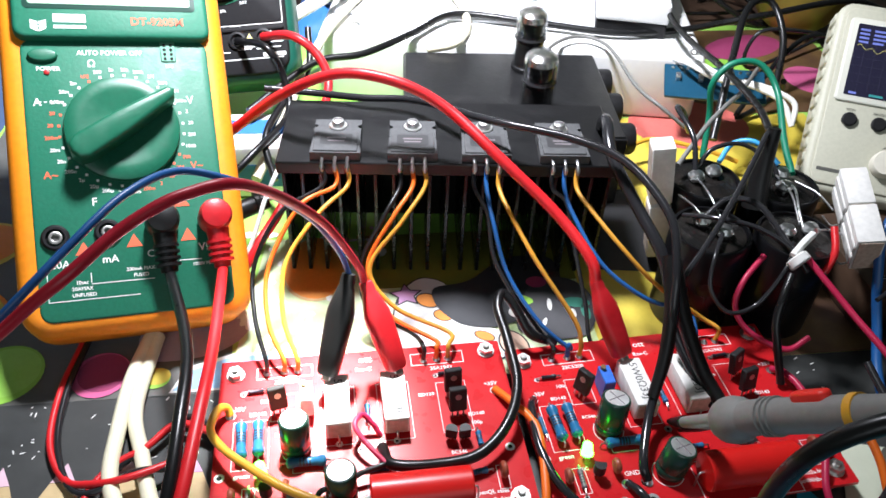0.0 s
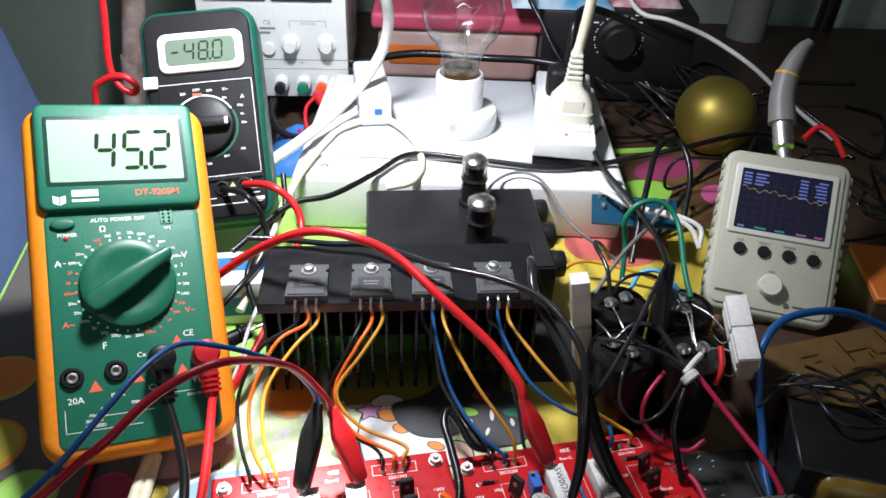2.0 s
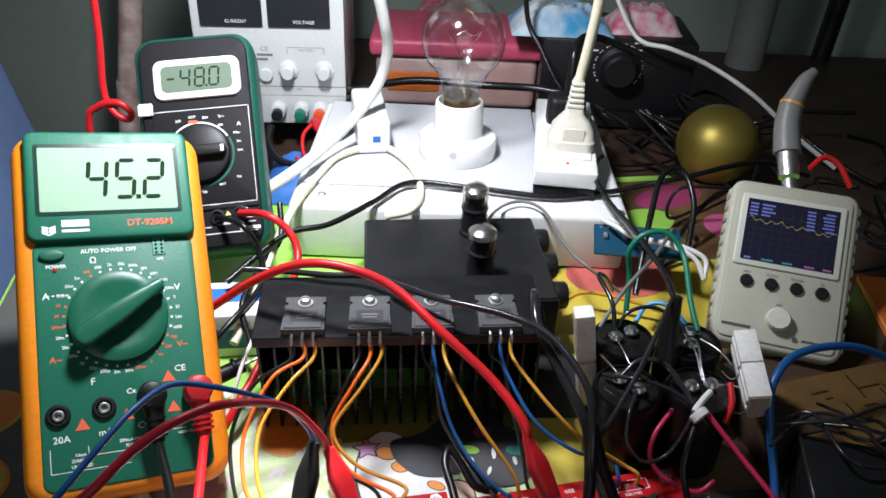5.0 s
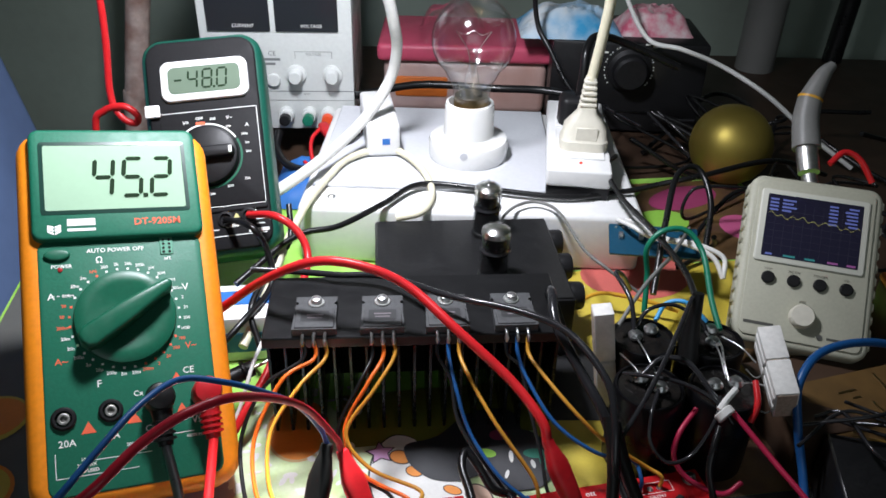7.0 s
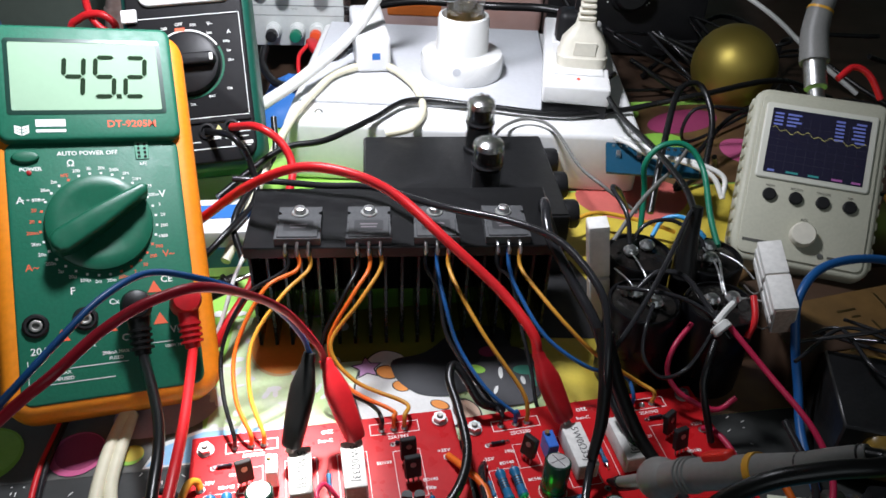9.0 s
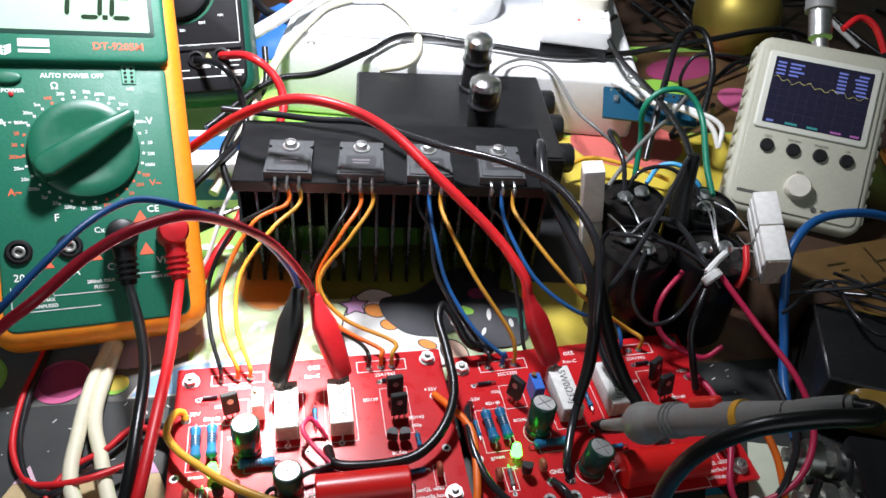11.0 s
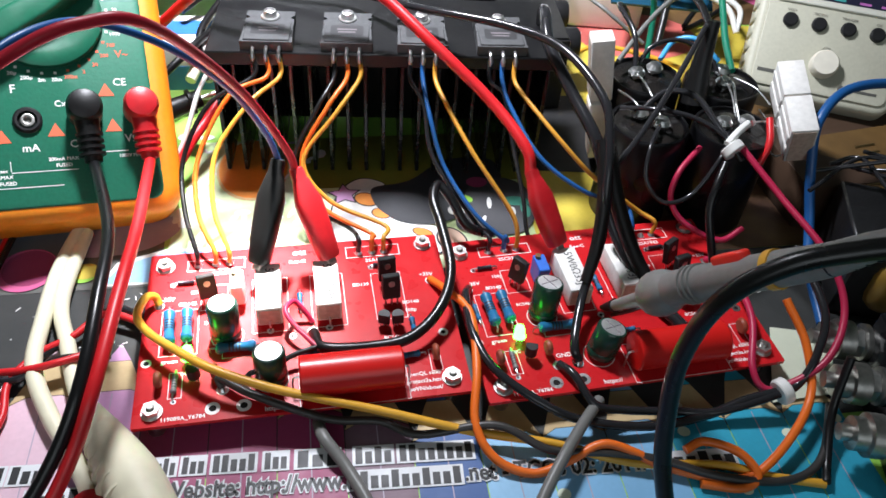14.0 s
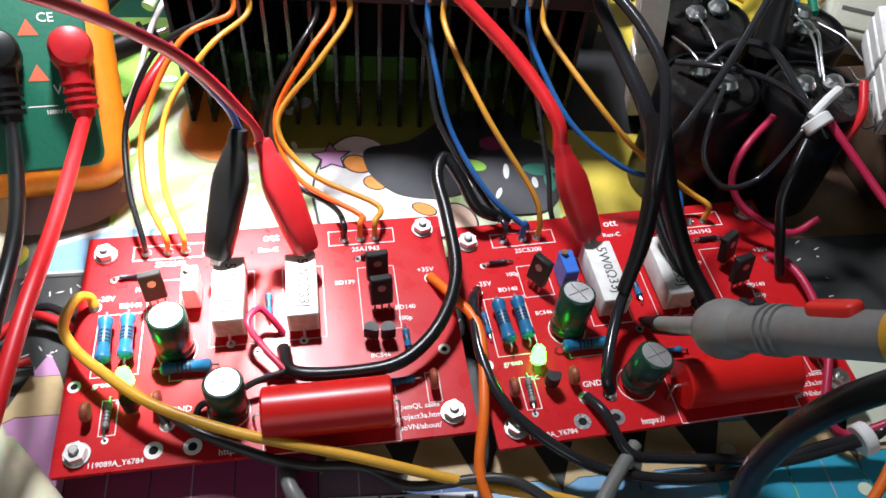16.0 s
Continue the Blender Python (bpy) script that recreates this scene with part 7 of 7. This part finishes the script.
wire("black_loop_wire", "black wire crossing the dark side", [(0.175, 0.56, 0.06), (0.165, 0.535, 0.066), (0.163, 0.515, 0.062), (0.168, 0.48, 0.062), (0.174, 0.43, 0.07), (0.178, 0.38, 0.076), (0.178, 0.353, 0.076)], 0.0018, C_BLACK)
rng = random.Random(21)
for i in range(16):
    x, y = rng.uniform(0.24, 0.42), rng.uniform(0.5, 0.75)
    pts = [(x + rng.uniform(-0.06, 0.06), y + rng.uniform(-0.05, 0.05), abs(0.022 + 0.02 * math.sin(k * 1.7 + i))) for k in range(5)]
    wire("tangled_cable", "dark cable in the tangle behind the oscilloscope", pts, rng.choice((0.0014, 0.0018, 0.0022)), rng.choice((C_BLACK, C_BLACK, C_BAREBLACK, C_BLACK)), "cable", "tangled cables")
wire("white_rear_cable", "off-white cable over the instrument box", [(0.2, 0.76, 0.15), (0.23, 0.74, 0.1), (0.26, 0.72, 0.095), (0.3, 0.72, 0.08), (0.34, 0.7, 0.06), (0.38, 0.68, 0.03), (0.42, 0.67, 0.004)], 0.0022, C_WHITE, "cable")
wire("yellow_wire", "yellow wire coiled behind the capacitors", [(0.13, 0.43, 0.012), (0.15, 0.44, 0.016), (0.18, 0.435, 0.014), (0.2, 0.43, 0.01)], 0.0014, C_YELLOW)
wire("red_plug_wire", "red wire beside the scope input", [(0.29, 0.47, 0.1), (0.3, 0.475, 0.106), (0.31, 0.472, 0.102), (0.318, 0.465, 0.09)], 0.002, C_RED)
tr = thing("transformer", "dark transformer with varnished windings", "transformer", pose(0.262, 0.268, 0.0, 0, 0, -12))
part("core", boxm((0, 0, 0.017), (0.062, 0.05, 0.034), 0.001, 1), BLACK_PAINT, tr)
part("winding", boxm((0, 0, 0.02), (0.044, 0.064, 0.026), 0.008, 3), mat("amber_tape", (0.28, 0.17, 0.03), 0.35, grain=0.3, scale=80, stain=0.6, stain_scale=40, second=(0.05, 0.03, 0.01)), tr)
for i in range(6):
    j = [rng.uniform(-0.02, 0.02) for k in range(8)]
    wire("thin_lead", "thin dark lead over the transformer", [(0.236 + j[0], 0.30 + j[1], 0.036), (0.25 + j[2], 0.30 + j[3], 0.046 + 0.3 * j[4]), (0.27 + j[5], 0.29 + j[6], 0.042), (0.31 + j[7], 0.28 + j[3], 0.03), (0.36, 0.29 + j[1], 0.004)], 0.001, C_BAREBLACK, group="thin leads")
amp2 = thing("dark_amplifier_case", "black amplifier case with plated terminal posts", "amplifier", pose(0.262, 0.185, 0.0, 0, 0, -6))
part("case", boxm((0, 0, 0.016), (0.082, 0.066, 0.032), 0.002, 2), mat("glossy_black_panel", (0.01, 0.01, 0.011), 0.15, grain=0.2, scale=60), amp2)
for y in (0.03, 0.009, -0.0135):
    p = part("terminal_post", lathe([(0.0072, 0), (0.0072, 0.002), (0.005, 0.0025), (0.005, 0.006), (0.0078, 0.0064), (0.0078, 0.012), (0.006, 0.0125), (0.006, 0.017), (0.003, 0.0175), (0.003, 0.021), (0, 0.021)], 22, pose(-0.041, y, 0.0165, 0, -90, 0)), DULL_STEEL, amp2)
    part("hex_nut", slab([(0.006 * math.cos(radians(60 * i)), 0.006 * math.sin(radians(60 * i))) for i in range(6)], 0.0026, 0.0062, m=pose(-0.041, y, 0.0165, 0, -90, 0)), CHROME, p, smooth=False)
single("paper_scrap", slab([(0.188, 0.2), (0.215, 0.206), (0.222, 0.236), (0.198, 0.238)], 0.0012, 0.0016), PAPER, "pale green paper scrap on the mat", "paper")
db2 = single("dark_wood_block", boxm((0, 0, 0.0125), (0.12, 0.06, 0.025), 0.002, 2), WOOD_DARK, "dark brown wooden block behind the boards", "block", pose(0.28, 0.345, 0.0, 0, 0, 12))
wire("black_post_cable", "black wire at the terminal posts", [(0.206, 0.2, 0.03), (0.203, 0.19, 0.012), (0.199, 0.175, 0.004), (0.196, 0.166, 0.003)], 0.0016, C_BLACK)
oc = thing("orange_carton", "orange and dark brown carton on the bench", "carton", pose(0.345, 0.4, 0.0, 0, 0, -8))
part("carton_body", boxm((0, 0, 0.019), (0.05, 0.06, 0.038), 0.0015, 2), WOOD_DARK, oc)
part("orange_lid", boxm((0, 0, 0.0405), (0.051, 0.061, 0.005), 0.001, 1), ORANGE_LABEL, oc)
bc = thing("bare_circuit_board", "brown bare circuit board with copper tracks", "circuit board", pose(0.288, 0.33, 0.0265, 4, -3, 15))
part("board", slab(rounded(0.09, 0.05, 0.001, 2), -0.0016, 0), mat("brown_laminate", (0.16, 0.09, 0.03), 0.45, grain=0.3, scale=120, stain=0.5, stain_scale=30), bc)
rng = random.Random(31)
for i in range(22):
    x, y, w, h = rng.uniform(-0.04, 0.04), rng.uniform(-0.022, 0.022), rng.uniform(0.003, 0.016), 0.0012
    if i % 2:
        w, h = h, w
    part("copper_track", boxm((max(-0.043, min(0.043, x)) * 0.8, y * 0.7, 0.0001 + 0.00001 * i), (w, h, 0.0002)), BRASS, bc, smooth=False)

# leads at the power supply terminals
t = thing("supply_clip_lead", "red clip lead on the power supply terminal", "clip lead")
part("lead", tube([(-0.05, 0.6, 0.012), (-0.066, 0.615, 0.022), (-0.07, 0.632, 0.034), (-0.064, 0.645, 0.04)], 0.0017, 10), C_RED, t)
clip(t, (-0.05, 0.628, 0.038), (-0.063, 0.652, 0.04), BOOT_RED, 0)
wire("supply_black_lead", "thick black lead from the power supply", [(-0.1, 0.646, 0.036), (-0.1, 0.63, 0.026), (-0.085, 0.61, 0.02), (-0.06, 0.59, 0.03), (-0.03, 0.605, 0.052), (-0.015, 0.67, 0.055)], 0.0035, C_BLACK)
wire("supply_red_lead", "thin red lead below the power supply", [(-0.06, 0.57, 0.004), (-0.065, 0.585, 0.006), (-0.05, 0.595, 0.012), (-0.075, 0.62, 0.02)], 0.0015, C_RED)
wire("flat_black_cable", "black cable running behind the lamp holder", [(-0.04, 0.7, 0.05), (0.02, 0.72, 0.055), (0.09, 0.715, 0.055), (0.13, 0.70, 0.06), (0.16, 0.69, 0.06)], 0.0036, C_BLACK, "cable")
wire("hanging_black_cord", "black cord hanging behind the bulb", [(0.12, 0.74, 0.2), (0.125, 0.735, 0.12), (0.14, 0.72, 0.09), (0.16, 0.70, 0.06), (0.19, 0.69, 0.04)], 0.0024, C_BLACK, "cord")

# loose hook-up wires lying over the capacitor tops
for pts, r, m, label in (
    ([(0.137, 0.318, 0.052), (0.148, 0.309, 0.058), (0.162, 0.302, 0.060), (0.175, 0.294, 0.057), (0.183, 0.286, 0.05)], 0.0011, C_BAREBLACK, "glossy black wire looping over the capacitor tops"),
    ([(0.146, 0.316, 0.053), (0.156, 0.322, 0.059), (0.168, 0.318, 0.060), (0.176, 0.303, 0.055), (0.180, 0.291, 0.052)], 0.0014, C_BAREBLACK, "thick black wire arching over the capacitor tops"),
    ([(0.151, 0.357, 0.052), (0.158, 0.362, 0.060), (0.172, 0.364, 0.062), (0.186, 0.358, 0.056), (0.189, 0.353, 0.051)], 0.0011, C_BAREBLACK, "black wire joining two capacitor tags"),
    ([(0.193, 0.348, 0.052), (0.191, 0.336, 0.056), (0.189, 0.324, 0.055), (0.189, 0.314, 0.052)], 0.0006, SOLDER, "bare tinned wire joining two capacitor tags"),
    ([(0.176, 0.284, 0.05), (0.172, 0.276, 0.044), (0.170, 0.270, 0.036), (0.172, 0.264, 0.026), (0.176, 0.258, 0.012)], 0.0017, C_BLACK, "black wire bundled below the cable tie"),
):
    wire("capacitor_wire", label, pts, r, m)
